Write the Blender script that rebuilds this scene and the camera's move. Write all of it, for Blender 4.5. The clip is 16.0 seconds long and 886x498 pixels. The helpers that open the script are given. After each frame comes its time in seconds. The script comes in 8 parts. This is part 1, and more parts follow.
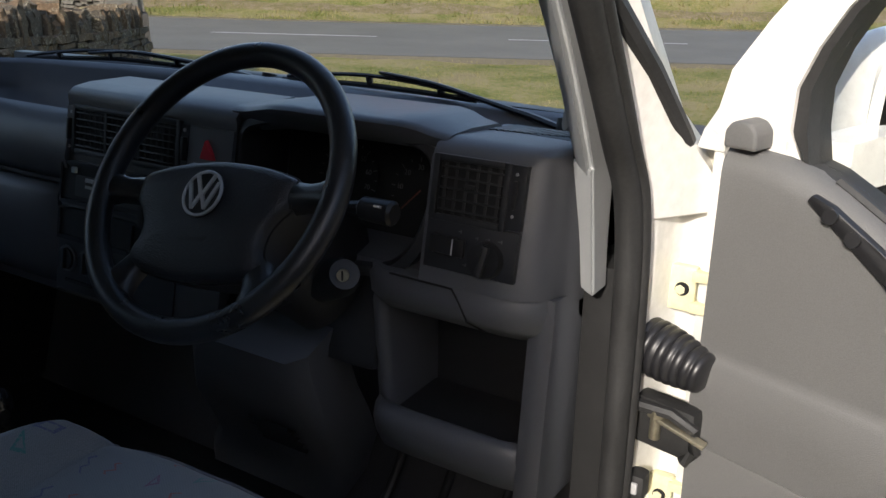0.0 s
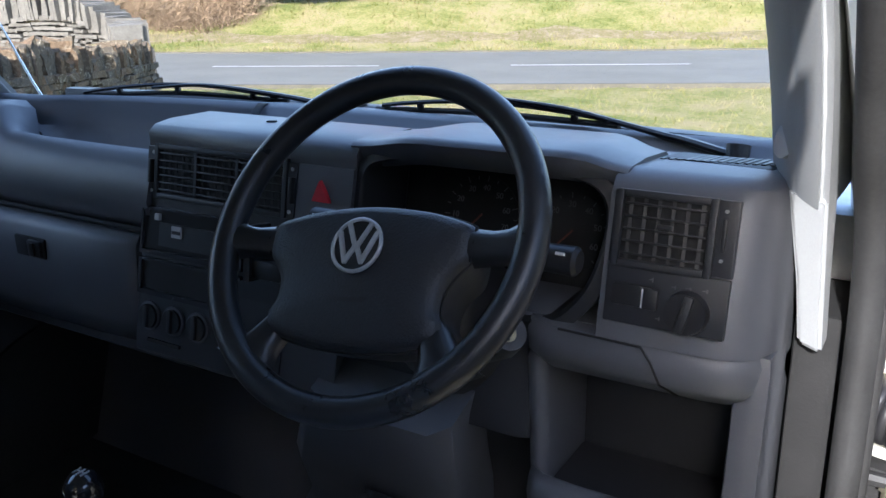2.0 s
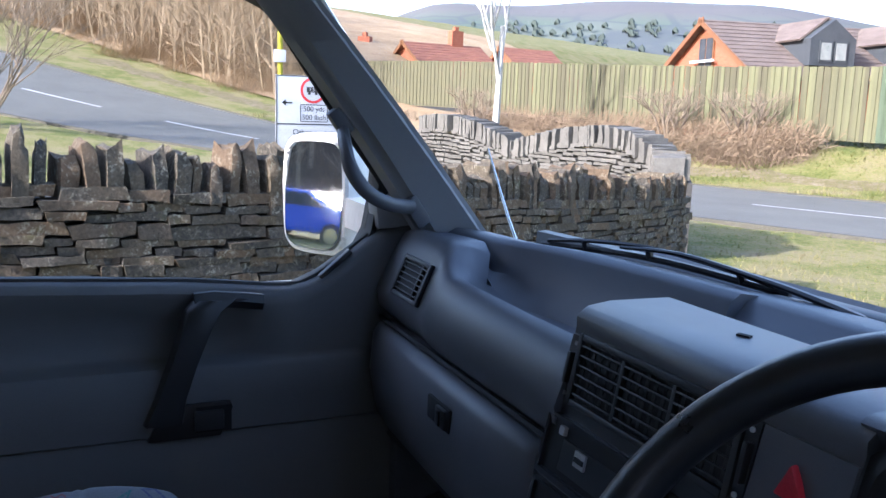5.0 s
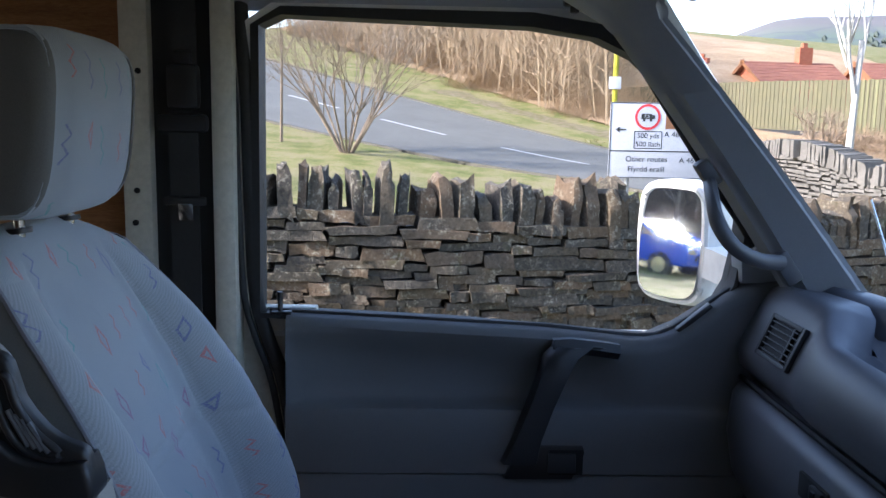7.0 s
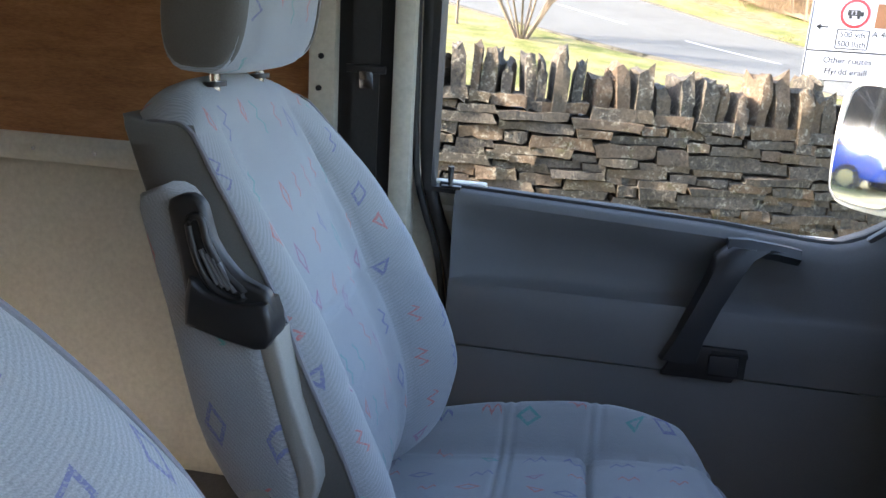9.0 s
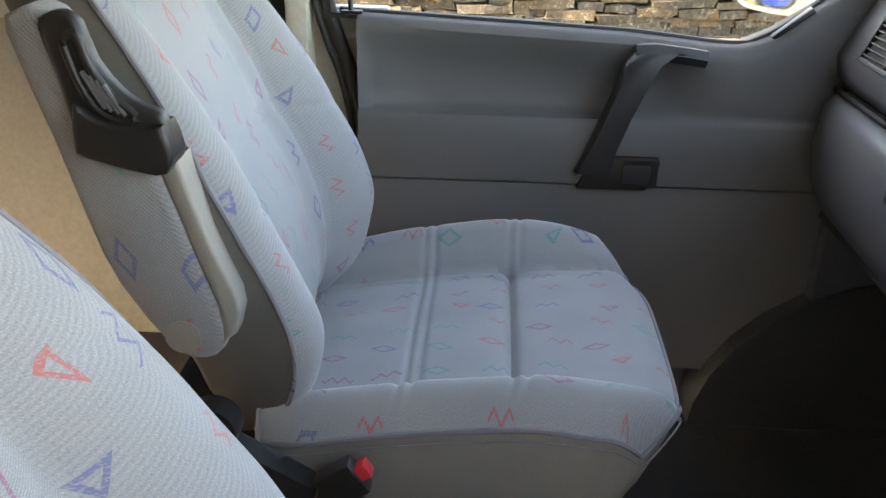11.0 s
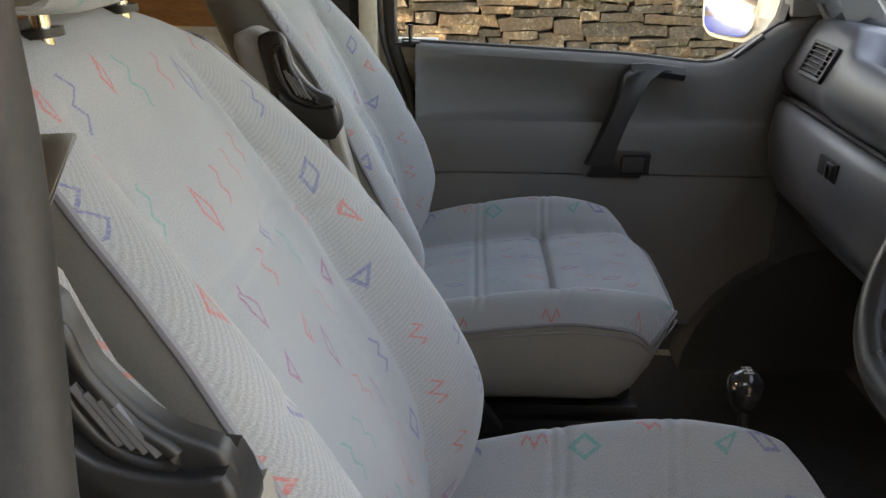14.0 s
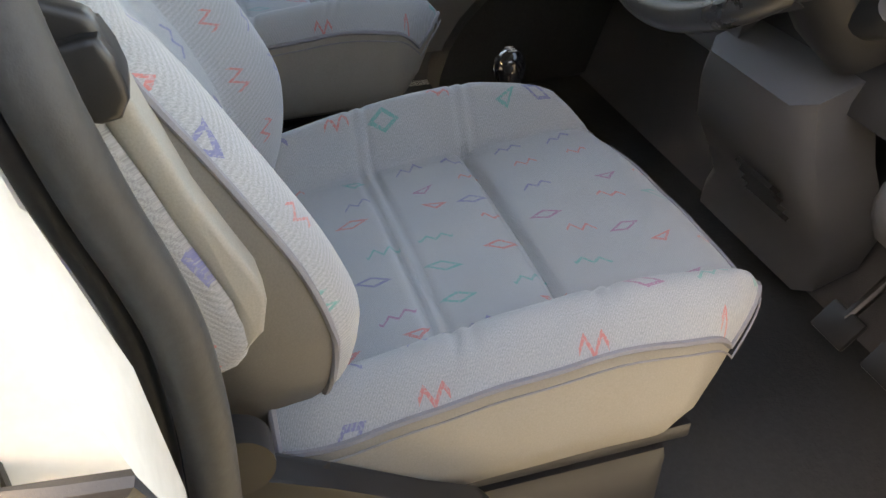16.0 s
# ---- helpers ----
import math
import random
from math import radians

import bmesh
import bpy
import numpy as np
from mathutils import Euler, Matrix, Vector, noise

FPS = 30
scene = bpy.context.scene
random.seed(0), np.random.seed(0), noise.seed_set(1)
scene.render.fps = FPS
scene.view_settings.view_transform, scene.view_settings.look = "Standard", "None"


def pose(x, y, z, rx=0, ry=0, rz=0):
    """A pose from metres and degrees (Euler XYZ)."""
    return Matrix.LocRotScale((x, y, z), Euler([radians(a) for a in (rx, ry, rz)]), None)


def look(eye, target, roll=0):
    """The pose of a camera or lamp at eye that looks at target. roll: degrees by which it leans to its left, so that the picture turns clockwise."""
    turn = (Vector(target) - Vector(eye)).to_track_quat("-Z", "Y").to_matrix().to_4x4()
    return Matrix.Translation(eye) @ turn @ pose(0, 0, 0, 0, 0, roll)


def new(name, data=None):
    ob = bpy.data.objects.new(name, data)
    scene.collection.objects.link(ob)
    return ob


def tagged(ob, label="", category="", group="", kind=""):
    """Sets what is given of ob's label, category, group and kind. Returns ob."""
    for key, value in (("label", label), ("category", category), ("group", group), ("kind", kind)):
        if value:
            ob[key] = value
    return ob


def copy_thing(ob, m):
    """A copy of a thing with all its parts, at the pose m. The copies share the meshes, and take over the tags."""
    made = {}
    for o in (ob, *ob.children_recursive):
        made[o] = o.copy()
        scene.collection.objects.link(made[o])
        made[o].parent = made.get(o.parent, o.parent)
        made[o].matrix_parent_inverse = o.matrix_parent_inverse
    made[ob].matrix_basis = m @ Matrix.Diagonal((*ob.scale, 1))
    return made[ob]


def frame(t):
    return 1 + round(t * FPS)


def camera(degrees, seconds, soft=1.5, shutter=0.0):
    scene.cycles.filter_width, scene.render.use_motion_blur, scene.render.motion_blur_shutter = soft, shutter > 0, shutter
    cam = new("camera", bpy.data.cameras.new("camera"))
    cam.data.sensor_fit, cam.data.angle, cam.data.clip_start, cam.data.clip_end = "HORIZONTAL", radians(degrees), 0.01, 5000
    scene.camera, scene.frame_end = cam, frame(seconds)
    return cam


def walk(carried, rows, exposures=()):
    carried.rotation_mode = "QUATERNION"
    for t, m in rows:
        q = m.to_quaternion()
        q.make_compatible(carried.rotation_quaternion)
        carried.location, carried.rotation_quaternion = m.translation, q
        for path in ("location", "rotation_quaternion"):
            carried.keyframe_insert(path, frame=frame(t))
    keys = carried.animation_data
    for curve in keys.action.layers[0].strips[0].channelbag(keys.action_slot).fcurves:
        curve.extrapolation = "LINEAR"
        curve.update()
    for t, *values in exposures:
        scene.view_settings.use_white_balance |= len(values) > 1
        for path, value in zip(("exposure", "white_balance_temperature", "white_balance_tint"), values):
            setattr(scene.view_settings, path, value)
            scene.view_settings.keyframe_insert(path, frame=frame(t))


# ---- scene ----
cam = camera(55.3, 16.0)
PATH = [
    (0, (1.143, -0.571, 1.684), (0.153, 1.032, 1.014), 0.6),
    (0.5, (1.036, -0.54, 1.665), (0.082, 1.082, 0.988), 1.2),
    (1, (0.952, -0.542, 1.672), (0.025, 1.082, 0.964), 0.7),
    (1.5, (0.9, -0.563, 1.665), (-0.001, 1.094, 1.0), -0.5),
    (2, (0.893, -0.543, 1.661), (-0.104, 1.08, 1.05), -1.1),
    (2.5, (0.919, -0.489, 1.661), (-0.247, 1.035, 1.099), 0.2),
    (3, (0.89, -0.435, 1.655), (-0.418, 0.991, 1.148), 1.0),
    (3.5, (0.802, -0.351, 1.652), (-0.612, 0.995, 1.216), 1.5),
    (4, (0.736, -0.286, 1.658), (-0.802, 0.931, 1.271), 1.6),
    (4.5, (0.686, -0.226, 1.661), (-1.009, 0.777, 1.308), 2.0),
    (5, (0.648, -0.202, 1.673), (-1.163, 0.582, 1.348), 1.9),
    (5.2, (0.638, -0.204, 1.679), (-1.208, 0.499, 1.365), 1.9),
    (7.3, (0.633, -0.274, 1.724), (-1.345, -0.327, 1.436), 1.2),
    (7.5, (0.637, -0.28, 1.728), (-1.338, -0.402, 1.441), 1.5),
    (8, (0.639, -0.281, 1.734), (-1.317, -0.563, 1.425), 2.5),
    (8.5, (0.633, -0.274, 1.719), (-1.296, -0.614, 1.316), 3.0),
    (9, (0.624, -0.275, 1.699), (-1.271, -0.589, 1.143), 3.5),
    (9.5, (0.616, -0.278, 1.674), (-1.242, -0.531, 0.979), 4.0),
    (10, (0.609, -0.269, 1.66), (-1.219, -0.443, 0.867), 3.8),
    (10.2, (0.609, -0.264, 1.656), (-1.206, -0.41, 0.829), 3.5),
    (12.3, (0.76, -0.311, 1.642), (-1.044, -0.367, 0.78), -0.8),
    (12.5, (0.801, -0.332, 1.655), (-1.025, -0.409, 0.844), -0.6),
    (13, (0.878, -0.361, 1.685), (-0.997, -0.511, 1.008), -0.6),
    (13.5, (0.968, -0.385, 1.698), (-0.913, -0.539, 1.037), -1.0),
    (14, (1.05, -0.377, 1.677), (-0.797, -0.434, 0.913), 0.5),
    (14.5, (1.117, -0.366, 1.659), (-0.674, -0.329, 0.769), 1.2),
    (15, (1.138, -0.372, 1.633), (-0.589, -0.207, 0.638), 0.9),
    (15.5, (1.145, -0.419, 1.604), (-0.5, -0.072, 0.521), 0.7),
    (16, (1.147, -0.453, 1.575), (-0.397, 0.045, 0.405), 1.0),
]
EXPOSURES = [(0, 0.95, 6500, 12), (1.5, 2.0, 5800, 12), (2.5, 2.4, 5800, 14), (5.0, 2.22, 5700, 18), (7.5, 2.28, 5900, 18), (8.0, 2.72, 6000, 18), (9.0, 3.25, 6600, 16), (10.0, 4.0, 7800, 16), (12.5, 4.1, 10100, 18), (13.0, 3.25, 10100, 18), (13.5, 3.2, 9900, 18), (14.5, 3.70, 10400, 18), (16.0, 3.75, 9300, 16)]
walk(cam, [(t, look(eye, target, roll)) for t, eye, target, roll in PATH], EXPOSURES)

# ---- world and sun ----
SUN_TO = Vector((0.165, -0.85, 0.45)).normalized()
world = bpy.data.worlds.new("sky")
scene.world = world
world.use_nodes = True
wn = world.node_tree
sky = wn.nodes.new("ShaderNodeTexSky")
sky.sky_type = "NISHITA"
sky.sun_disc = False
sky.sun_elevation = math.asin(SUN_TO.z)
sky.sun_rotation = math.atan2(SUN_TO.x, SUN_TO.y)
sky.dust_density = 2.0
wn.links.new(sky.outputs[0], wn.nodes["Background"].inputs[0])
wn.nodes["Background"].inputs[1].default_value = 0.15
sun = new("sun", bpy.data.lights.new("sun", "SUN"))
sun.data.energy, sun.data.angle, sun.data.color = 2.9, radians(0.53), (1.0, 0.94, 0.85)
sun.matrix_world = look(tuple(SUN_TO * 60), (0, 0, 0))


# ---- materials ----
def shader(name, rough=0.5, metal=0.0, spec=0.5, coat=0.0):
    m = bpy.data.materials.new(name)
    m.use_nodes = True
    b = m.node_tree.nodes["Principled BSDF"]
    b.inputs["Roughness"].default_value = rough
    b.inputs["Metallic"].default_value = metal
    b.inputs["Specular IOR Level"].default_value = spec
    b.inputs["Coat Weight"].default_value = coat
    return m, m.node_tree.nodes, m.node_tree.links, b


def noise_tex(n, l, scale, detail=4.0, rough=0.6, vec=None):
    t = n.new("ShaderNodeTexNoise")
    t.inputs["Scale"].default_value, t.inputs["Detail"].default_value, t.inputs["Roughness"].default_value = scale, detail, rough
    if vec is not None:
        l.new(vec, t.inputs["Vector"])
    return t.outputs[0]


def ramp(n, l, src, stops):
    r = n.new("ShaderNodeValToRGB")
    while len(r.color_ramp.elements) < len(stops):
        r.color_ramp.elements.new(0.5)
    for e, (p, c) in zip(r.color_ramp.elements, stops):
        e.position, e.color = p, (*c, 1)
    l.new(src, r.inputs[0])
    return r.outputs[0]


def mix(n, l, fac, a, b, mode="MIX"):
    m = n.new("ShaderNodeMix")
    m.data_type, m.blend_type = "RGBA", mode
    for sock, v in ((m.inputs[0], fac), (m.inputs[6], a), (m.inputs[7], b)):
        if isinstance(v, bpy.types.NodeSocket):
            l.new(v, sock)
        else:
            sock.default_value = (*v, 1) if isinstance(v, tuple) else v
    return m.outputs[2]


def sums(n, l, op, a, b=0.0, c=None):
    m = n.new("ShaderNodeMath")
    m.operation = op
    for sock, v in zip(m.inputs, (a, b, c)):
        if isinstance(v, bpy.types.NodeSocket):
            l.new(v, sock)
        elif v is not None:
            sock.default_value = v
    return m.outputs[0]


def bump(n, l, b, height, strength=0.3, dist=0.002):
    k = n.new("ShaderNodeBump")
    k.inputs["Strength"].default_value, k.inputs["Distance"].default_value = strength, dist
    l.new(height, k.inputs["Height"])
    l.new(k.outputs[0], b.inputs["Normal"])


def place(n, l, kind="Object"):
    return n.new("ShaderNodeTexCoord").outputs[kind]


def worn(name, dark, light, rough=0.5, grain=300, wear=6, relief=0.25, depth=0.001, metal=0.0, coat=0.0, spec=0.5, vary=0.0):
    """A surface with fine grain, broad patches of wear, and relief."""
    m, n, l, b = shader(name, rough, metal, spec, coat)
    v = place(n, l)
    big = noise_tex(n, l, wear, 5, 0.65, v)
    fine = noise_tex(n, l, grain, 3, 0.6, v)
    col = ramp(n, l, big, [(0.3, dark), (0.7, light)])
    col = mix(n, l, 0.35, col, ramp(n, l, fine, [(0.25, tuple(c * 0.72 for c in dark)), (0.75, tuple(min(1, c * 1.15) for c in light))]))
    if vary:
        info = n.new("ShaderNodeObjectInfo").outputs["Random"]
        hsv = n.new("ShaderNodeHueSaturation")
        l.new(col, hsv.inputs["Color"])
        l.new(sums(n, l, "MULTIPLY_ADD", info, vary, 1 - vary / 2), hsv.inputs["Value"])
        l.new(sums(n, l, "MULTIPLY_ADD", info, vary * 0.06, 0.5 - vary * 0.03), hsv.inputs["Hue"])
        col = hsv.outputs[0]
    l.new(col, b.inputs["Base Color"])
    l.new(ramp(n, l, big, [(0.2, (rough * 0.8,) * 3), (0.8, (min(1, rough * 1.2),) * 3)]), b.inputs["Roughness"])
    bump(n, l, b, fine, relief, depth)
    return m


def fabric(name, base, base2, stretch, twill_scale=230, twill_depth=0.30, thin=1.0):
    """Woven seat cloth with a twill grain and scattered woven motifs (zigzags, diamonds, triangles), laid out by UV in metres."""
    m, n, l, b = shader(name, 0.92, 0, 0.15)
    b.inputs["Sheen Weight"].default_value = 0.25
    uv = place(n, l, "UV")
    twill = n.new("ShaderNodeTexWave")
    twill.wave_type, twill.bands_direction = "BANDS", "DIAGONAL"
    twill.inputs["Scale"].default_value, twill.inputs["Distortion"].default_value = twill_scale, 0.35
    twill.inputs["Detail"].default_value, twill.inputs["Detail Scale"].default_value = 2, 4
    l.new(uv, twill.inputs["Vector"])
    weave = twill.outputs[1]
    patch = noise_tex(n, l, 9, 4, 0.6, uv)
    fuzz = noise_tex(n, l, 900, 2, 0.6, uv)
    col = ramp(n, l, patch, [(0.3, base), (0.7, base2)])
    col = mix(n, l, sums(n, l, "MULTIPLY", weave, twill_depth), col, tuple(c * 0.58 for c in base))
    col = mix(n, l, 0.30, col, ramp(n, l, fuzz, [(0.3, (0.14, 0.15, 0.17)), (0.7, (0.55, 0.55, 0.55))]))
    mp = n.new("ShaderNodeMapping")
    mp.inputs["Scale"].default_value = stretch
    l.new(uv, mp.inputs["Vector"])
    vor = n.new("ShaderNodeTexVoronoi")
    vor.voronoi_dimensions = "2D"
    vor.inputs["Scale"].default_value, vor.inputs["Randomness"].default_value = 1.0, 0.45
    l.new(mp.outputs[0], vor.inputs["Vector"])
    off = n.new("ShaderNodeVectorMath")
    off.operation = "SUBTRACT"
    l.new(mp.outputs[0], off.inputs[0])
    l.new(vor.outputs["Position"], off.inputs[1])
    s2 = n.new("ShaderNodeSeparateXYZ")
    l.new(off.outputs[0], s2.inputs[0])
    rnd = n.new("ShaderNodeSeparateColor")
    l.new(vor.outputs["Color"], rnd.inputs[0])
    r0, r1, r2 = rnd.outputs
    along = s2.outputs[0]
    across = sums(n, l, "MULTIPLY_ADD", along, sums(n, l, "MULTIPLY_ADD", r2, 1.1, -0.55), s2.outputs[1])
    a_abs, c_abs = sums(n, l, "ABSOLUTE", along), sums(n, l, "ABSOLUTE", across)
    # zigzag line of two to four strokes
    zig = sums(n, l, "PINGPONG", sums(n, l, "ADD", along, 3.0), 0.12)
    amp = sums(n, l, "MULTIPLY_ADD", r0, 1.6, 0.7)
    line = sums(n, l, "ABSOLUTE", sums(n, l, "SUBTRACT", across, sums(n, l, "MULTIPLY", sums(n, l, "SUBTRACT", zig, 0.06), amp)))
    zigzag = sums(n, l, "MULTIPLY", sums(n, l, "LESS_THAN", line, 0.040 * thin), sums(n, l, "LESS_THAN", a_abs, sums(n, l, "MULTIPLY_ADD", r1, 0.12, 0.18)))
    # hollow diamond
    ring = sums(n, l, "ADD", sums(n, l, "MULTIPLY", a_abs, 1 / 0.27), sums(n, l, "MULTIPLY", c_abs, 1 / 0.17))
    diamond = sums(n, l, "LESS_THAN", sums(n, l, "ABSOLUTE", sums(n, l, "SUBTRACT", ring, 0.85)), 0.20 * thin)
    # triangle, half filled
    roof = sums(n, l, "MULTIPLY_ADD", a_abs, 1.3, across)
    tri = sums(n, l, "MULTIPLY", sums(n, l, "LESS_THAN", roof, 0.15), sums(n, l, "GREATER_THAN", across, -0.12))
    core = sums(n, l, "MULTIPLY", sums(n, l, "LESS_THAN", roof, 0.06), sums(n, l, "GREATER_THAN", across, -0.07))
    tri = sums(n, l, "SUBTRACT", tri, core)
    pick1, pick2 = sums(n, l, "LESS_THAN", r0, 0.30), sums(n, l, "GREATER_THAN", r0, 0.84)
    shape = sums(n, l, "MULTIPLY", zigzag, sums(n, l, "SUBTRACT", 1.0, sums(n, l, "ADD", pick1, pick2)))
    shape = sums(n, l, "ADD", shape, sums(n, l, "ADD", sums(n, l, "MULTIPLY", diamond, pick1), sums(n, l, "MULTIPLY", tri, pick2)))
    stitch = sums(n, l, "MULTIPLY_ADD", sums(n, l, "GREATER_THAN", noise_tex(n, l, 420, 1, 0.5, uv), 0.45), 0.55, 0.45)
    mask = sums(n, l, "MULTIPLY", shape, stitch)
    ink = n.new("ShaderNodeValToRGB")
    ink.color_ramp.interpolation = "CONSTANT"
    cols = [(0.0, (0.52, 0.10, 0.085)), (0.40, (0.10, 0.11, 0.28)), (0.66, (0.04, 0.29, 0.26)), (0.82, (0.28, 0.08, 0.19))]
    while len(ink.color_ramp.elements) < len(cols):
        ink.color_ramp.elements.new(0.5)
    for e, (p, c) in zip(ink.color_ramp.elements, cols):
        e.position, e.color = p, (*c, 1)
    l.new(r1, ink.inputs[0])
    col = mix(n, l, sums(n, l, "MULTIPLY", mask, 0.68), col, ink.outputs[0])
    l.new(col, b.inputs["Base Color"])
    bump(n, l, b, sums(n, l, "ADD", weave, sums(n, l, "MULTIPLY", fuzz, 0.9)), 0.35, 0.0007)
    return m


def pane_glass(name, tint=(1, 1, 1), ior=1.06, rough=0.02):
    m = bpy.data.materials.new(name)
    m.use_nodes = True
    n, l = m.node_tree.nodes, m.node_tree.links
    n.remove(n["Principled BSDF"])
    clear, gloss, both, fr = (n.new("ShaderNode" + k) for k in ("BsdfTransparent", "BsdfGlossy", "MixShader", "Fresnel"))
    clear.inputs[0].default_value = (*tint, 1)
    gloss.inputs["Roughness"].default_value = rough
    fr.inputs[0].default_value = ior
    l.new(fr.outputs[0], both.inputs[0])
    l.new(clear.outputs[0], both.inputs[1])
    l.new(gloss.outputs[0], both.inputs[2])
    l.new(both.outputs[0], n["Material Output"].inputs[0])
    return m


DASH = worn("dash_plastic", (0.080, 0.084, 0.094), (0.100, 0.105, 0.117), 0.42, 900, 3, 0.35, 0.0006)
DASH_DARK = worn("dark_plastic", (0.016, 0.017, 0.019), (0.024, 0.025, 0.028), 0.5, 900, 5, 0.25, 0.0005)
PLATE = worn("control_plate", (0.018, 0.019, 0.022), (0.025, 0.026, 0.030), 0.42, 900, 5, 0.25, 0.0005)
BLACK = worn("black_plastic", (0.010, 0.010, 0.011), (0.018, 0.018, 0.019), 0.42, 700, 8, 0.2, 0.0005)
# Near-black of holes, slots and gaps: their shade is put into the colour.
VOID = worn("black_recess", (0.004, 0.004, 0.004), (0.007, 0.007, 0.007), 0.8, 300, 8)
WHEEL = worn("wheel_urethane", (0.009, 0.010, 0.012), (0.022, 0.023, 0.026), 0.30, 1400, 22, 0.3, 0.0006)
HUB = worn("airbag_cover", (0.014, 0.015, 0.018), (0.022, 0.023, 0.027), 0.45, 420, 9, 0.8, 0.0012)
RUBBER = worn("rubber_seal", (0.012, 0.012, 0.012), (0.03, 0.03, 0.03), 0.6, 200, 12, 0.3, 0.001)
TRIM = worn("door_trim", (0.105, 0.105, 0.103), (0.13, 0.13, 0.128), 0.6, 700, 3, 0.6, 0.0008)
CARPET = worn("dark_carpet", (0.045, 0.046, 0.052), (0.075, 0.077, 0.086), 0.95, 500, 6, 0.6, 0.0015)
PILLAR = worn("pillar_trim", (0.30, 0.31, 0.32), (0.36, 0.37, 0.37), 0.48, 800, 4, 0.3, 0.0006)
LINER = worn("headlining", (0.42, 0.42, 0.40), (0.50, 0.50, 0.48), 0.9, 500, 4, 0.4, 0.001)
PAINT = worn("white_paint", (0.72, 0.70, 0.64), (0.80, 0.79, 0.75), 0.32, 60, 2.5, 0.03, 0.0004, coat=0.4)
HINGE = worn("hinge_primer", (0.62, 0.58, 0.36), (0.72, 0.68, 0.46), 0.5, 90, 12, 0.2, 0.0006)
CREAM = worn("cream_paint", (0.52, 0.49, 0.40), (0.62, 0.59, 0.50), 0.5, 90, 3, 0.1, 0.0005)
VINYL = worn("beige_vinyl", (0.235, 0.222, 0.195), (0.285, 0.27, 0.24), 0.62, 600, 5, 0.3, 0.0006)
# Darker copy of the beige vinyl, with the seat sides' shade in it.
VINYL_SHADED = worn("shaded_beige_vinyl", (0.095, 0.090, 0.081), (0.120, 0.114, 0.103), 0.6, 600, 5, 0.3, 0.0006)
CLOTH_SEAT = fabric("seat_cloth", (0.258, 0.288, 0.312), (0.305, 0.335, 0.352), (14.0, 20.0, 1.0))
CLOTH_BACK = fabric("backrest_cloth", (0.260, 0.286, 0.306), (0.308, 0.330, 0.343), (11.5, 22.0, 1.0), 260, 0.22, 1.0)
CLOTH_BOLSTER = fabric("bolster_cloth", (0.260, 0.284, 0.302), (0.305, 0.325, 0.338), (13.0, 20.0, 1.0), 115, 0.38, 0.9)
CLOTH_SIDE = fabric("armrest_cloth", (0.20, 0.20, 0.20), (0.25, 0.245, 0.24), (11.0, 15.0, 1.0), 130, 0.45)
PIPING = worn("seat_piping", (0.17, 0.17, 0.19), (0.22, 0.22, 0.24), 0.8, 900, 20)
CHROME = worn("chrome", (0.62, 0.62, 0.62), (0.78, 0.78, 0.77), 0.16, 200, 30, 0.05, 0.0003, metal=1.0)
BADGE = worn("satin_silver", (0.50, 0.50, 0.50), (0.60, 0.60, 0.60), 0.42, 200, 30, 0.05, 0.0003, metal=0.6)
STEEL = worn("zinc_steel", (0.45, 0.40, 0.28), (0.62, 0.58, 0.46), 0.38, 200, 30, 0.2, 0.0005, metal=0.9)
MAT_RUBBER = worn("floor_rubber", (0.020, 0.021, 0.022), (0.038, 0.039, 0.040), 0.65, 120, 7, 0.8, 0.002)
RED = worn("red_plastic", (0.50, 0.022, 0.035), (0.62, 0.03, 0.045), 0.35, 300, 20)
PRINT = worn("white_print", (0.38, 0.38, 0.38), (0.46, 0.46, 0.46), 0.6, 300, 20)
DIM = worn("dim_print", (0.10, 0.10, 0.10), (0.14, 0.14, 0.14), 0.6, 300, 20)
NEEDLE = worn("orange_needle", (0.14, 0.03, 0.015), (0.18, 0.04, 0.02), 0.5, 300, 20)
GLASS = pane_glass("window_glass", (0.98, 0.99, 0.985))


GLOSSY = worn("glossy_trim", (0.035, 0.037, 0.042), (0.045, 0.047, 0.053), 0.25, 300, 20, 0.05, 0.0004)


def mirror_mat():
    m, n, l, b = shader("mirror_glass", 0.02, 1.0)
    b.inputs["Base Color"].default_value = (0.86, 0.88, 0.90, 1)
    d = noise_tex(n, l, 260, 4, 0.7, place(n, l))
    l.new(ramp(n, l, d, [(0.45, (0.015,) * 3), (0.75, (0.10,) * 3)]), b.inputs["Roughness"])
    return m


MIRROR = mirror_mat()


def plywood_mat():
    m, n, l, b = shader("plywood", 0.55)
    mp = n.new("ShaderNodeMapping")
    mp.inputs["Scale"].default_value = (1, 1.3, 9)
    l.new(place(n, l), mp.inputs["Vector"])
    a = noise_tex(n, l, 5, 7, 0.7, mp.outputs[0])
    c = noise_tex(n, l, 60, 3, 0.6, mp.outputs[0])
    col = ramp(n, l, a, [(0.25, (0.18, 0.070, 0.024)), (0.5, (0.36, 0.155, 0.052)), (0.75, (0.52, 0.26, 0.10))])
    col = mix(n, l, 0.3, col, ramp(n, l, c, [(0.35, (0.12, 0.045, 0.015)), (0.65, (0.44, 0.22, 0.09))]))
    l.new(col, b.inputs["Base Color"])
    bump(n, l, b, c, 0.3, 0.001)
    return m


PLY = plywood_mat()


# ---- mesh helpers ----
origin_of = {}


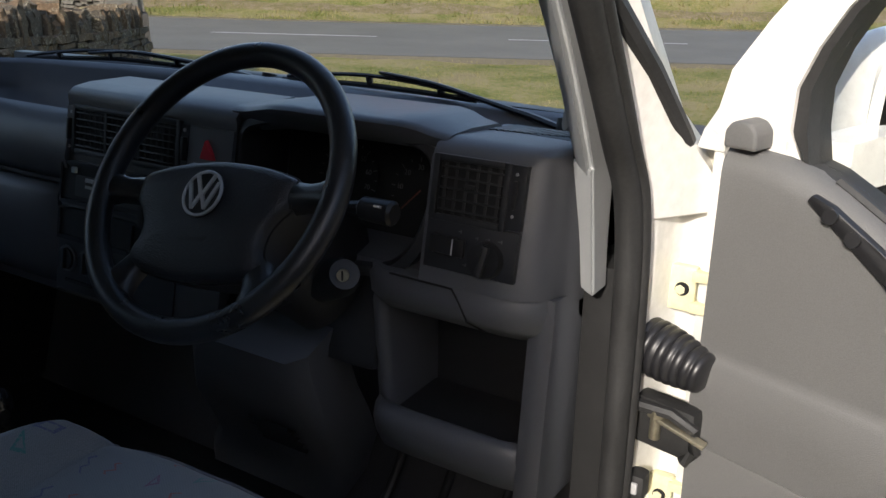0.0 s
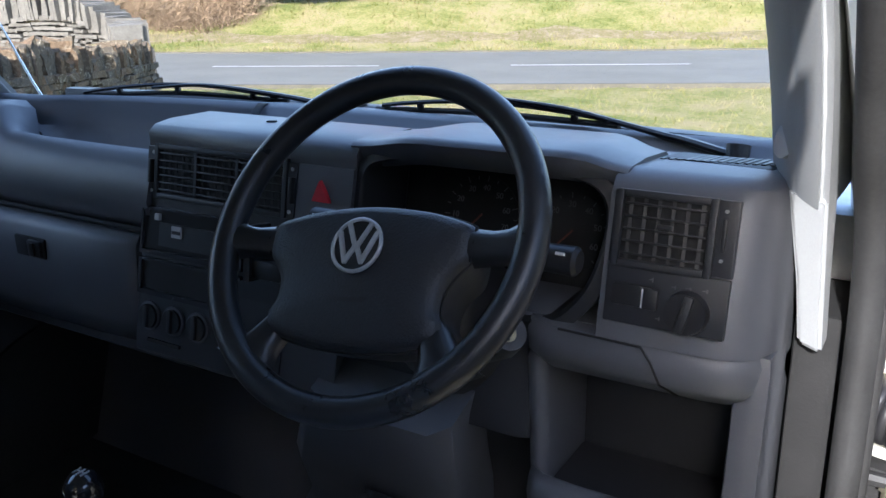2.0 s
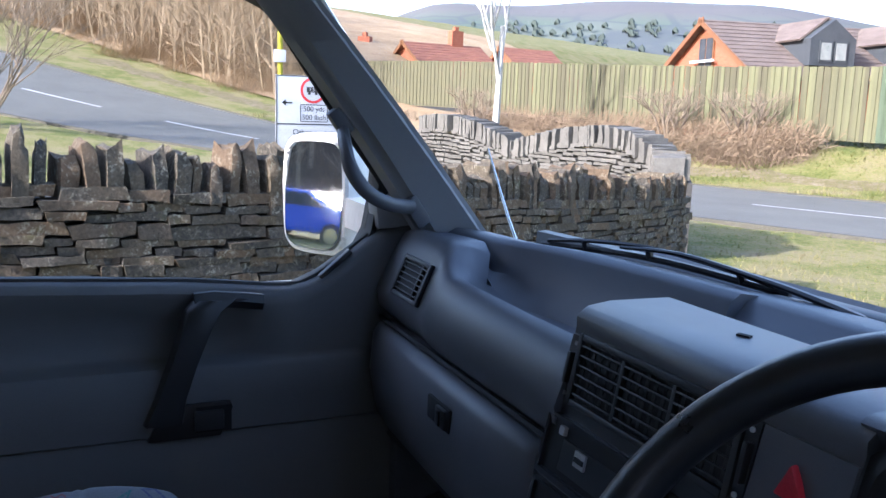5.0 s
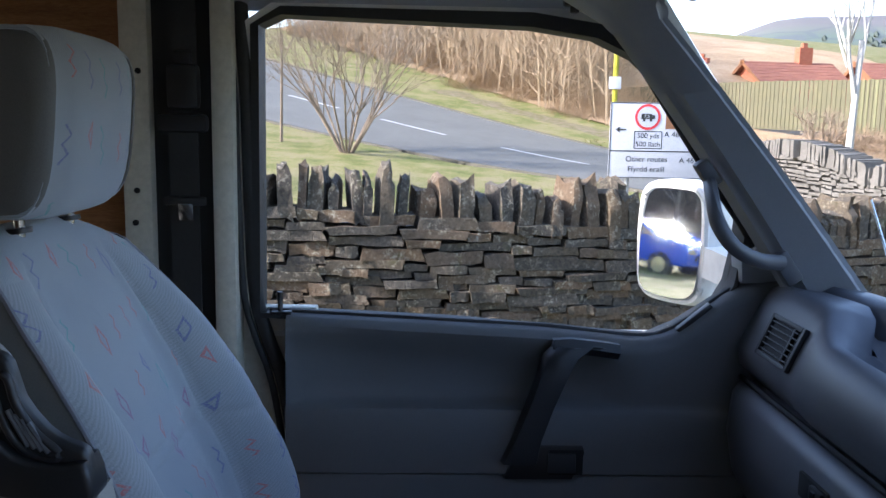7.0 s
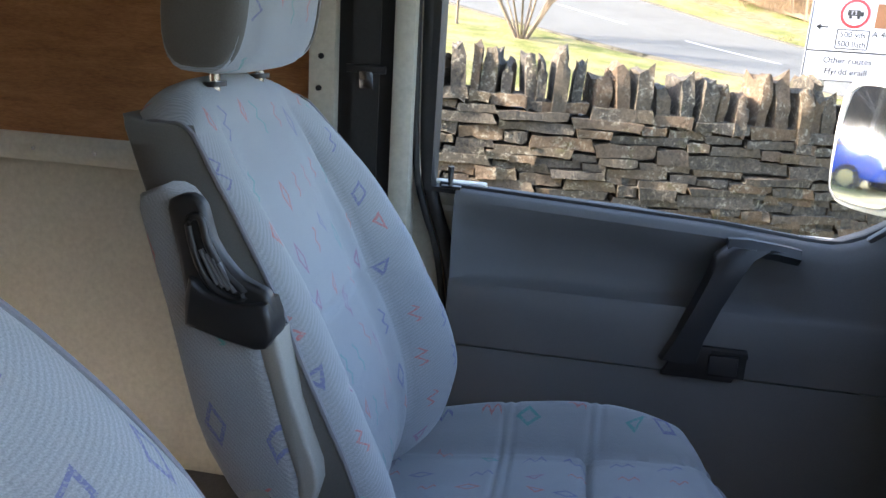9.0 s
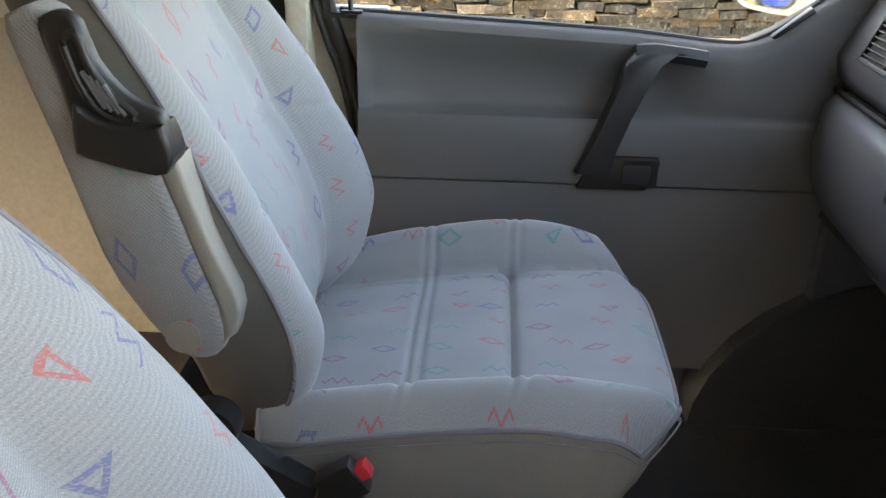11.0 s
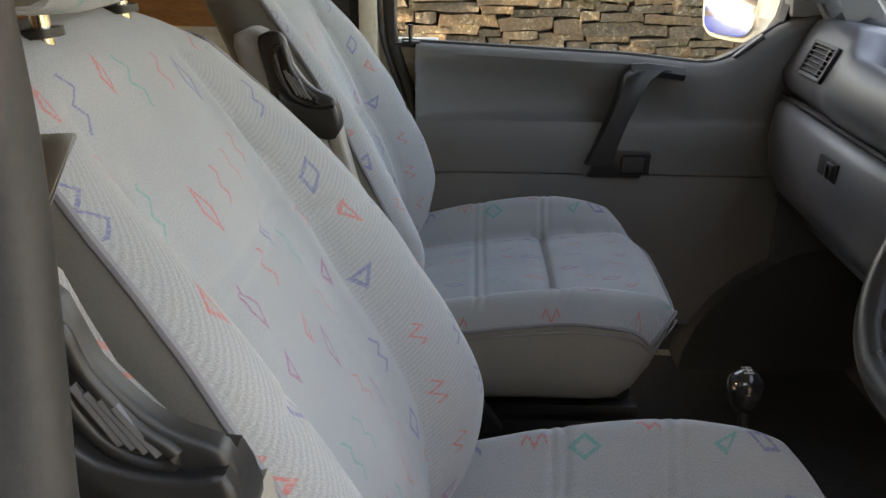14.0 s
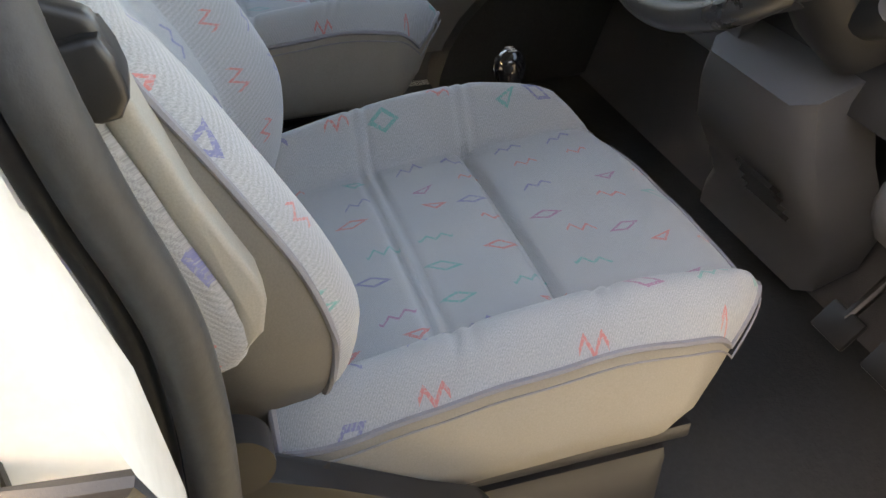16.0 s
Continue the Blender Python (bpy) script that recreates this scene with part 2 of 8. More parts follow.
def thing(name, base, label, category, group="", kind=""):
    ob = new(name)
    ob.empty_display_size = 0.05
    ob.location = base
    origin_of[ob.name] = Vector(base)
    return tagged(ob, label, category, group, kind)


def finish(bm, name, mat, sharp=35):
    bmesh.ops.recalc_face_normals(bm, faces=bm.faces[:])
    for f in bm.faces:
        f.smooth = True
    lim = radians(sharp)
    for e in bm.edges:
        e.smooth = len(e.link_faces) == 2 and e.calc_face_angle(0) < lim
    me = bpy.data.meshes.new(name)
    bm.to_mesh(me)
    bm.free()
    me.materials.append(mat)
    return me


def part(name, bm, mat, parent=None, label="", sharp=35):
    base = origin_of[parent.name] if parent else Vector((0, 0, 0))
    bmesh.ops.translate(bm, verts=bm.verts[:], vec=-base)
    ob = new(name, finish(bm, name, mat, sharp))
    if parent:
        ob.parent = parent
        origin_of[ob.name] = base
    return tagged(ob, label)


def solid(name, bm, mat, label, category, kind="", group=""):
    return tagged(part(name, bm, mat), label, category, group, kind)


def box(bm, c, s, turn=(0, 0, 0), bev=0.0, seg=2):
    g = bmesh.ops.create_cube(bm, size=1, matrix=pose(*c, *turn) @ Matrix.Diagonal((*s, 1)))
    if bev:
        edges = list({e for v in g["verts"] for e in v.link_edges})
        bmesh.ops.bevel(bm, geom=edges, offset=bev, segments=seg, affect="EDGES", profile=0.6)
    return bm


def boxes(*items, bev=0.0):
    bm = bmesh.new()
    for it in items:
        box(bm, it[0], it[1], it[2] if len(it) > 2 else (0, 0, 0), it[3] if len(it) > 3 else bev)
    return bm


def loft(rings, close=True, bm=None, loop=False, caps=True):
    """Skin between rings of equal count; each ring is closed when close is set."""
    bm = bm or bmesh.new()
    vs = [[bm.verts.new(p) for p in r] for r in rings]
    n = len(rings[0])
    pairs = list(zip(vs, vs[1:])) + ([(vs[-1], vs[0])] if loop else [])
    for a, b in pairs:
        for i in range(n if close else n - 1):
            j = (i + 1) % n
            try:
                bm.faces.new((a[i], a[j], b[j], b[i]))
            except ValueError:
                pass
    if close and caps and not loop:
        bm.faces.new(vs[0][::-1])
        bm.faces.new(vs[-1])
    return bm


def prism(pts, axis, a, b, bev=0.0, bm=None, seg=2):
    """A polygon in the two other axes, pulled from a to b along the axis."""
    k = "xyz".index(axis)

    def put(p, w):
        q = list(p)
        q.insert(k, w)
        return tuple(q)

    own = bmesh.new()
    loft([[put(p, a) for p in pts], [put(p, b) for p in pts]], True, own)
    if bev:
        bmesh.ops.bevel(own, geom=own.edges[:], offset=bev, segments=seg, affect="EDGES", profile=0.6)
    if bm is None:
        return own
    join(bm, own)
    return bm


def join(bm, other):
    me = bpy.data.meshes.new("tmp")
    other.to_mesh(me)
    other.free()
    bm.from_mesh(me)
    bpy.data.meshes.remove(me)
    return bm


def tube(path, r, n=10, loop=False, bm=None, flat=1.0):
    """A round bar along a path; r is one radius or one for each point."""
    pts = [Vector(p) for p in path]
    rs = r if isinstance(r, (list, tuple)) else [r] * len(pts)
    rings, up = [], Vector((0.13, 0.21, 0.97))
    for i, p in enumerate(pts):
        a = pts[i - 1] if (i or loop) else p
        c = pts[(i + 1) % len(pts)] if (i + 1 < len(pts) or loop) else p
        d = (c - a).normalized()
        u = d.cross(up)
        if u.length < 0.1:
            u = d.cross(Vector((1, 0, 0)))
        u.normalize()
        w = u.cross(d)
        rings.append([p + (u * math.cos(k) + w * math.sin(k) * flat) * rs[i] for k in (2 * math.pi * j / n for j in range(n))])
    return loft(rings, True, bm, loop)


def smooth_path(pts, n=6, loop=False):
    """Points on a Catmull-Rom line through pts."""
    p = [Vector(q) for q in pts]
    out, m = [], len(p)
    for i in range(m if loop else m - 1):
        a, b, c, d = (p[k % m] if loop else p[min(max(k, 0), m - 1)] for k in (i - 1, i, i + 1, i + 2))
        for j in range(n):
            t = j / n
            out.append(0.5 * (2 * b + (c - a) * t + (2 * a - 5 * b + 4 * c - d) * t * t + (3 * b - a - 3 * c + d) * t ** 3))
    return out if loop else out + [p[-1]]


def disc(bm, c, r, h, axis=(0, 0, 1), n=28, r2=None):
    m = Matrix.Translation(c) @ Vector(axis).to_track_quat("Z", "Y").to_matrix().to_4x4()
    bmesh.ops.create_cone(bm, cap_ends=True, segments=n, radius1=r, radius2=r if r2 is None else r2, depth=h, matrix=m)
    return bm


def letters(name, body, size, m, mat, parent, thick=0.0004, align="CENTER"):
    cu = bpy.data.curves.new(name, "FONT")
    cu.body, cu.size, cu.extrude, cu.align_x, cu.align_y = body, size, thick, align, "CENTER"
    tmp = bpy.data.objects.new(name, cu)
    scene.collection.objects.link(tmp)
    dg = bpy.context.evaluated_depsgraph_get()
    me = bpy.data.meshes.new_from_object(tmp.evaluated_get(dg))
    bpy.data.objects.remove(tmp)
    bpy.data.curves.remove(cu)
    me.transform(m)
    me.transform(Matrix.Translation(-origin_of[parent.name]))
    me.materials.clear()
    me.materials.append(mat)
    ob = new(name, me)
    ob.parent = parent
    origin_of[ob.name] = origin_of[parent.name]
    return ob


def uv_metres(ob, fn):
    """Lay the mesh's UV out in metres; fn turns a place into (u, v)."""
    me = ob.data
    layer = me.uv_layers.new(name="metres")
    for lp in me.loops:
        layer.data[lp.index].uv = fn(me.vertices[lp.vertex_index].co)
    return ob


def lerp(table, x):
    xs, ys = zip(*table)
    return float(np.interp(x, xs, ys))


# ---- van body ----
van = thing("van_body", (0, 0, 0.35), "white panel van body with bare cab and lined load space", "van", kind="structure")
X_IN, X_OUT, FLOOR = 0.86, 0.93, 0.62

# floor, front bulkhead, wheel arches, roof, rear closing walls
part("cab_floor", boxes(((0, -0.2, FLOOR - 0.03), (1.74, 1.7, 0.06)), ((0, -2.2, FLOOR + 0.06), (1.74, 2.7, 0.06))), MAT_RUBBER, van, "black ribbed rubber floor covering")
part("toe_board", boxes(((0, 0.66, 0.86), (1.74, 0.06, 0.62), (-18, 0, 0)), ((0, 0.80, 1.27), (1.74, 0.30, 0.24))), CARPET, van, "dark grey carpeted toe board")
part("front_panel", boxes(((0, 1.16, 0.86), (1.80, 0.50, 0.86), (0, 0, 0), 0.06)), PAINT, van)
part("bonnet", prism([(0.70, 1.30), (1.38, 1.16), (1.38, 1.20), (0.70, 1.385)], "x", -0.86, 0.86, 0.008), PAINT, van)
part("roof", boxes(((0, -1.55, 2.02), (1.72, 3.8, 0.05), (0, 0, 0), 0.02)), PAINT, van)
part("headlining", boxes(((0, -0.42, 1.975), (1.60, 1.35, 0.03), (0, 0, 0), 0.012)), LINER, van, "grey fabric roof lining over the cab")
# Rear wall with two unseen window openings, added to brighten the load space.
part("rear_wall", boxes(((0, -3.45, 0.97), (1.74, 0.05, 0.74)), ((0, -3.45, 1.93), (1.74, 0.05, 0.14)), ((0, -3.45, 1.60), (0.20, 0.05, 0.52)), ((-0.80, -3.45, 1.60), (0.14, 0.05, 0.52)), ((0.80, -3.45, 1.60), (0.14, 0.05, 0.52))), CREAM, van)
for sx in (-1, 1):
    rg = part("added_rear_window", boxes(((sx * 0.415, -3.45, 1.60), (0.63, 0.006, 0.52))), GLASS, van)
    rg.visible_shadow = False
part("wheel_arch", loft([[(x, 0.56 + 0.42 * math.cos(a), 0.60 + 0.36 * math.sin(a)) for a in np.linspace(0.2, math.pi, 16)] for x in (-0.88, -0.765)]), MAT_RUBBER, van)

for sx in (-1, 1):
    # load space wall: cream lower panel, rail, plywood lining above
    part("side_panel", boxes(((sx * 0.90, -2.1, 0.98), (0.03, 2.66, 0.76))), CREAM, van)
    part("side_rail", prism([(sx * 0.895, 1.352), (sx * 0.85, 1.358), (sx * 0.835, 1.375), (sx * 0.835, 1.395), (sx * 0.85, 1.41), (sx * 0.895, 1.415)], "y", -3.42, -0.80, 0.003), CREAM, van, "cream painted body rail with rivet holes")
    part("plywood_lining", boxes(((sx * 0.87, -2.1, 1.70), (0.018, 2.66, 0.58))), PLY, van, "varnished plywood side lining")
    part("outer_skin", boxes(((sx * 0.94, -2.05, 1.30), (0.02, 2.86, 1.42))), PAINT, van)
    part("lower_skin", boxes(((sx * 0.94, -1.2, 0.50), (0.02, 4.4, 0.20))), PAINT, van)
    part("sill", boxes(((sx * 0.88, -0.05, 0.575), (0.12, 1.10, 0.09), (0, 0, 0), 0.015)), PAINT, van)
    # B pillar: cream flange behind, dark belt slot, grey post, door shut face
    part("pillar_flange", boxes(((sx * 0.845, -0.748, 1.40), (0.055, 0.050, 1.20), (0, 0, 0), 0.008)), CREAM, van, "cream painted pillar flange with bolt holes")
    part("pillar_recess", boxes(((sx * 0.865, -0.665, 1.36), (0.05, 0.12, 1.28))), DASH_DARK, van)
    part("b_pillar", boxes(((sx * 0.865, -0.602, 1.36), (0.10, 0.040, 1.30), (0, 0, 0), 0.012), ((sx * 0.905, -0.65, 1.30), (0.05, 0.14, 1.42), (0, 0, 0), 0.012)), PAINT if sx > 0 else CREAM, van)
    path = smooth_path([(sx * 0.845, -0.578, 1.96), (sx * 0.845, -0.565, 1.75), (sx * 0.845, -0.555, 1.42), (sx * 0.848, -0.515, 1.28), (sx * 0.85, -0.49, 1.12), (sx * 0.85, -0.485, 0.80), (sx * 0.85, -0.46, 0.66)])
    if sx > 0:
        path = smooth_path([(0.77, -0.551, 1.93), (0.79, -0.534, 1.75), (0.800, -0.524, 1.60), (0.830, -0.516, 1.50), (0.848, -0.506, 1.445), (0.85, -0.493, 1.39), (0.85, -0.479, 1.335), (0.85, -0.475, 1.26), (0.85, -0.48, 1.10), (0.85, -0.475, 0.80), (0.85, -0.46, 0.66)])
    path = smooth_path(path[::3] + [path[-1]], 6)
    part("door_seal", tube(path, 0.013, 18), RUBBER, van, "black rubber door seal")
    part("seal_lip", tube([p + Vector((-sx * 0.006, -0.020, 0)) for p in path], 0.006, 12), RUBBER, van)
    # cant rail over the door
    part("cant_rail", prism([(sx * 0.80, 1.93), (sx * 0.87, 1.905), (sx * 0.90, 1.95), (sx * 0.86, 2.0), (sx * 0.79, 1.99)], "y", -0.62, 0.10, 0.008), PAINT if sx > 0 else LINER, van)
    for yy, zz in ((-0.748, 1.60), (-0.740, 1.80), (-0.752, 1.545)):
        part("bolt_hole", disc(bmesh.new(), (sx * 0.816, yy, zz), 0.005, 0.004, (1, 0, 0), 12), VOID, van)
    for k in range(5):
        part("rivet", disc(bmesh.new(), (sx * 0.834, -1.07 - 0.13 * k, 1.386), 0.004, 0.004, (1, 0, 0), 10), CHROME, van)

# the big shut face of the driver's B pillar, with rounded corner
part("shut_face", prism([(-0.488, 0.66), (-0.488, 1.25), (-0.496, 1.33), (-0.516, 1.41), (-0.524, 1.47), (-0.585, 1.51), (-0.592, 1.93), (-0.66, 1.93), (-0.66, 0.66)], "x", 0.868, 0.925, 0.012), PAINT, van, "white painted door shut face, slightly dirty")
striker = part("lock_striker", boxes(((0.926, -0.548, 1.326), (0.006, 0.026, 0.050), (0, 0, 0), 0.002)), BLACK, van, "black door lock striker")
part("striker_loop", tube([(0.930, -0.540, 1.352), (0.948, -0.535, 1.356), (0.952, -0.515, 1.358), (0.950, -0.495, 1.354), (0.946, -0.490, 1.33), (0.932, -0.492, 1.31)], 0.005, 8), BLACK, striker)
# lower pillar behind the passenger door, and the body panel ahead of it
part("lower_pillar", boxes(((-0.880, -0.60, 0.99), (0.03, 0.30, 0.80), (0, 0, 0), 0.006)), CREAM, van)
part("foot_panel", boxes(((-0.875, 0.42, 0.86), (0.02, 0.70, 0.80), (0, 0, 0), 0.006)), CARPET, van)

# A pillars: trim inside, seal, painted post, windscreen rubber
for sx in (-1, 1):
    foot = [(0.80, 0.305, 1.43), (0.76, 0.345, 1.44), (0.715, 0.50, 1.42), (0.80, 0.52, 1.42)]
    top = [(0.775, 0.015, 1.875), (0.735, 0.045, 1.885), (0.69, 0.135, 1.90), (0.78, 0.16, 1.90)]
    if sx < 0:
        foot = [(0.80, 0.365, 1.43), (0.76, 0.385, 1.44), (0.735, 0.51, 1.42), (0.80, 0.53, 1.42)]
        top = [(0.775, 0.030, 1.875), (0.735, 0.048, 1.885), (0.705, 0.105, 1.90), (0.78, 0.125, 1.90)]
    rings = []
    for k in range(9):
        t = k / 8
        rings.append([(sx * (a[0] + (b[0] - a[0]) * t + 0.010 * math.sin(math.pi * t)), a[1] + (b[1] - a[1]) * t + 0.012 * math.sin(math.pi * t), a[2] + (b[2] - a[2]) * t) for a, b in zip(foot, top)])
    rings.append([(sx * 0.77, -0.06, 1.925), (sx * 0.72, -0.03, 1.93), (sx * 0.66, 0.10, 1.945), (sx * 0.77, 0.12, 1.96)])
    bm = loft(rings)
    bmesh.ops.bevel(bm, geom=bm.edges[:], offset=0.012, segments=3, affect="EDGES")
    part("pillar_trim", bm, PILLAR, van, "pale grey plastic A-pillar trim")
    fw = 0.06 if sx < 0 else 0.0
    seal = smooth_path([(sx * 0.825, 0.02 + fw, 1.86), (sx * 0.832, 0.16 + fw, 1.66), (sx * 0.835, 0.27 + fw, 1.50), (sx * 0.842, 0.315 + fw * 0.3, 1.40), (sx * 0.845, 0.325, 1.20), (sx * 0.845, 0.325, 0.72)])
    part("door_seal", tube(seal, 0.016 if sx > 0 else 0.006, 16), RUBBER, van, "black rubber door seal")
    if sx > 0:
        part("seal_lip", tube([p + Vector((0.014, 0.012, 0)) for p in seal], 0.008, 12), RUBBER, van)
    part("a_pillar", loft([[(sx * 0.842, 0.335 + fw * 0.4, 1.39), (sx * 0.925, 0.47, 1.385), (sx * 0.90, 0.56, 1.39), (sx * 0.80, 0.53, 1.39)],
                           [(sx * 0.825, 0.285 + fw * 0.8, 1.50), (sx * 0.866, 0.385, 1.50), (sx * 0.85, 0.46, 1.50), (sx * 0.80, 0.43, 1.50)],
                           [(sx * 0.775, 0.03 + fw, 1.90), (sx * 0.80, 0.10, 1.90), (sx * 0.79, 0.15, 1.90), (sx * 0.755, 0.14, 1.90)],
                           [(sx * 0.78, -0.06, 1.98), (sx * 0.84, 0.0, 1.98), (sx * 0.80, 0.08, 1.98), (sx * 0.74, 0.08, 1.98)]]), PAINT, van, "white painted windscreen post")
    if sx > 0:
        part("lower_post", prism([(0.843, 0.340), (0.858, 0.372), (0.866, 0.425), (0.874, 0.440), (0.905, 0.446), (0.928, 0.475), (0.928, 0.545), (0.843, 0.545)], "z", 0.64, 1.40, 0.006), PAINT, van, "white painted hinge post")
    else:
        part("lower_post", boxes(((-0.885, 0.445, 1.02), (0.085, 0.20, 0.76), (0, 0, 0), 0.012)), PAINT, van, "white painted hinge post")
    if sx < 0:
        part("screen_rubber", tube([(-0.862, 0.430, 1.475), (-0.84, 0.330, 1.60), (-0.79, 0.120, 1.90)], 0.014, 8), RUBBER, van)
    if sx > 0:
        part("post_rubber", tube([(0.80, 0.15, 1.75), (0.829, 0.25, 1.638), (0.848, 0.33, 1.565), (0.867, 0.40, 1.487), (0.871, 0.41, 1.472)], 0.012, 8), RUBBER, van, "black windscreen rubber")
    part("scuttle_end", boxes(((sx * 0.83, 0.62, 1.33), (0.16, 0.28, 0.14), (0, 0, 0), 0.02)), PAINT, van)
part("pillar_cap", disc(bmesh.new(), (0.752, 0.342, 1.502), 0.019, 0.006, (-0.75, -0.6, 0.25), 24), PILLAR, van)
foot_bm = loft([[(0.800, 0.300, 1.455), (0.757, 0.340, 1.455), (0.757, 0.372, 1.455), (0.800, 0.372, 1.455)], [(0.806, 0.304, 1.36), (0.776, 0.330, 1.36), (0.776, 0.355, 1.36), (0.806, 0.355, 1.36)], [(0.810, 0.306, 1.295), (0.784, 0.326, 1.295), (0.784, 0.350, 1.295), (0.810, 0.350, 1.295)]])
bmesh.ops.bevel(foot_bm, geom=foot_bm.edges[:], offset=0.005, segments=2, affect="EDGES")
part("trim_foot", foot_bm, PILLAR, van, "lower end of pale pillar trim")
for sx, yy in ((1, 0.475), (-1, 0.45)):
    # Driver's panel is near-black, with the footwell's shade put into its colour.
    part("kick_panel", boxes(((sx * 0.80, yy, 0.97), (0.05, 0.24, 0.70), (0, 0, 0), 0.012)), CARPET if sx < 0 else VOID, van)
    part("roof_edge", boxes(((sx * 0.895, -2.03, 2.0), (0.12, 2.86, 0.08), (0, 0, 0), 0.03)), PAINT, van)

# windscreen and header
part("windscreen_header", boxes(((0, 0.12, 1.955), (1.44, 0.10, 0.05), (-25, 0, 0), 0.012)), LINER, van)
rows = []
for k in range(7):
    t = k / 6
    rows.append([((-1 + 2 * j / 12) * (0.745 - 0.055 * t), 0.50 - 0.37 * t + (1 - (-1 + 2 * j / 12) ** 2) * 0.13, 1.425 + 0.515 * t) for j in range(13)])
bm = loft(rows, False)
bmesh.ops.solidify(bm, geom=bm.faces[:], thickness=0.004)
screen = part("windscreen", bm, GLASS, van, "clear laminated windscreen")
screen.visible_shadow = False
part("scuttle_tray", loft([[(x, 0.60 + 0.12 * (1 - (x / 0.8) ** 2), 1.405), (x, 0.74 + 0.10 * (1 - (x / 0.8) ** 2), 1.375), (x, 0.74, 1.30), (x, 0.60, 1.30)] for x in np.linspace(-0.78, 0.78, 13)]), BLACK, van, "black plastic scuttle below the windscreen")
for sx in (-1,):
    grab = smooth_path([(-0.785, 0.221, 1.635), (-0.745, 0.215, 1.604), (-0.725, 0.219, 1.569), (-0.715, 0.245, 1.531), (-0.725, 0.289, 1.509), (-0.755, 0.341, 1.500)])
    gh = part("grab_handle", tube(grab, 0.011, 10, flat=1.2), DASH, van, "dark grey plastic grab handle")
    part("handle_foot", boxes(((-0.765, 0.353, 1.490), (0.026, 0.030, 0.060), (35, 0, 0), 0.006), ((-0.785, 0.217, 1.647), (0.026, 0.028, 0.050), (35, 0, 0), 0.006)), DASH, gh)
part("coat_hook", boxes(((-0.785, -0.02, 1.925), (0.02, 0.035, 0.022), (0, 0, 0), 0.005), ((-0.775, -0.02, 1.912), (0.012, 0.015, 0.02), (0, 0, 0), 0.004)), BLACK, van)

# ---- dashboard ----
dash = thing("dashboard", (0, 0.45, 1.05), "dark grey moulded plastic dashboard with empty radio slot", "dashboard")


def dash_section(x, lip_y, lip_z, floor_z, back_y, set_back=0.0):
    """Cross-section (y, z) of the passenger side: face, parcel tray, back wall."""
    return [(x, 0.302 + set_back, 1.299), (x, 0.288 + set_back, 1.312), (x, 0.282 + set_back, 1.345), (x, lip_y - 0.022, lip_z - 0.030), (x, lip_y - 0.006, lip_z - 0.006), (x, lip_y + 0.012, lip_z),
            (x, lip_y + 0.035, min(lip_z - 0.004, floor_z + 0.03)), (x, lip_y + 0.07, floor_z), (x, back_y - 0.045, floor_z - 0.004), (x, back_y - 0.015, min(1.41, floor_z + 0.04)), (x, back_y, 1.452),
            (x, back_y + 0.015, 1.462), (x, back_y + 0.08, 1.452), (x, back_y + 0.09, 1.36), (x, back_y + 0.05, 1.25), (x, 0.36, 1.25)]


rings = []
for x, lz, fz, by in [(-0.812, 1.450, 1.445, 0.400), (-0.800, 1.455, 1.45, 0.400), (-0.740, 1.458, 1.452, 0.415), (-0.625, 1.459, 1.454, 0.430), (-0.590, 1.455, 1.440, 0.440), (-0.560, 1.435, 1.395, 0.455), (-0.52, 1.420, 1.372, 0.475), (-0.44, 1.416, 1.368, 0.495), (-0.30, 1.415, 1.367, 0.515), (-0.14, 1.415, 1.367, 0.525)]:
    rings.append(dash_section(x, lerp([(-0.60, 0.356), (-0.54, 0.318)], x), lz, fz, by, lerp([(-0.60, 0.014), (-0.54, 0.0)], x)))
part("upper_body", loft(rings), DASH, dash, "dark grey upper dash with open parcel tray", 50)

lid_rings = []
for x, o in [(-0.795, 0.02), (-0.785, 0.006), (-0.76, 0.0), (-0.55, -0.004), (-0.35, -0.004), (-0.20, 0.0), (-0.185, 0.01)]:
    lid_rings.append([(x, 0.315 + o, 1.287), (x, 0.290 + o, 1.284), (x, 0.278 + o, 1.268), (x, 0.272 + o, 1.20), (x, 0.285 + o, 1.13), (x, 0.310 + o, 1.085), (x, 0.36 + o, 1.055), (x, 0.42, 1.06), (x, 0.42, 1.27)])
lid = part("glovebox_lid", loft(lid_rings), DASH, dash, "dark grey glovebox lid", 50)
part("latch_recess", boxes(((-0.437, 0.2735, 1.234), (0.082, 0.012, 0.036), (0, 0, 0), 0.003)), VOID, lid)
part("latch", boxes(((-0.420, 0.268, 1.234), (0.034, 0.012, 0.030), (0, 0, 0), 0.004), ((-0.420, 0.262, 1.234), (0.008, 0.006, 0.022))), BLACK, lid, "black glovebox catch with lock")
part("lid_gap", tube([(-0.79, 0.300, 1.292), (-0.17, 0.297, 1.292)], 0.005, 6), VOID, dash)
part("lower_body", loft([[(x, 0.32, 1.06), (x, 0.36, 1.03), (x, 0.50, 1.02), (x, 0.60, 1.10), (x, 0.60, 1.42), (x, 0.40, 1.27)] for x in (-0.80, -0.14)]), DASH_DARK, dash)


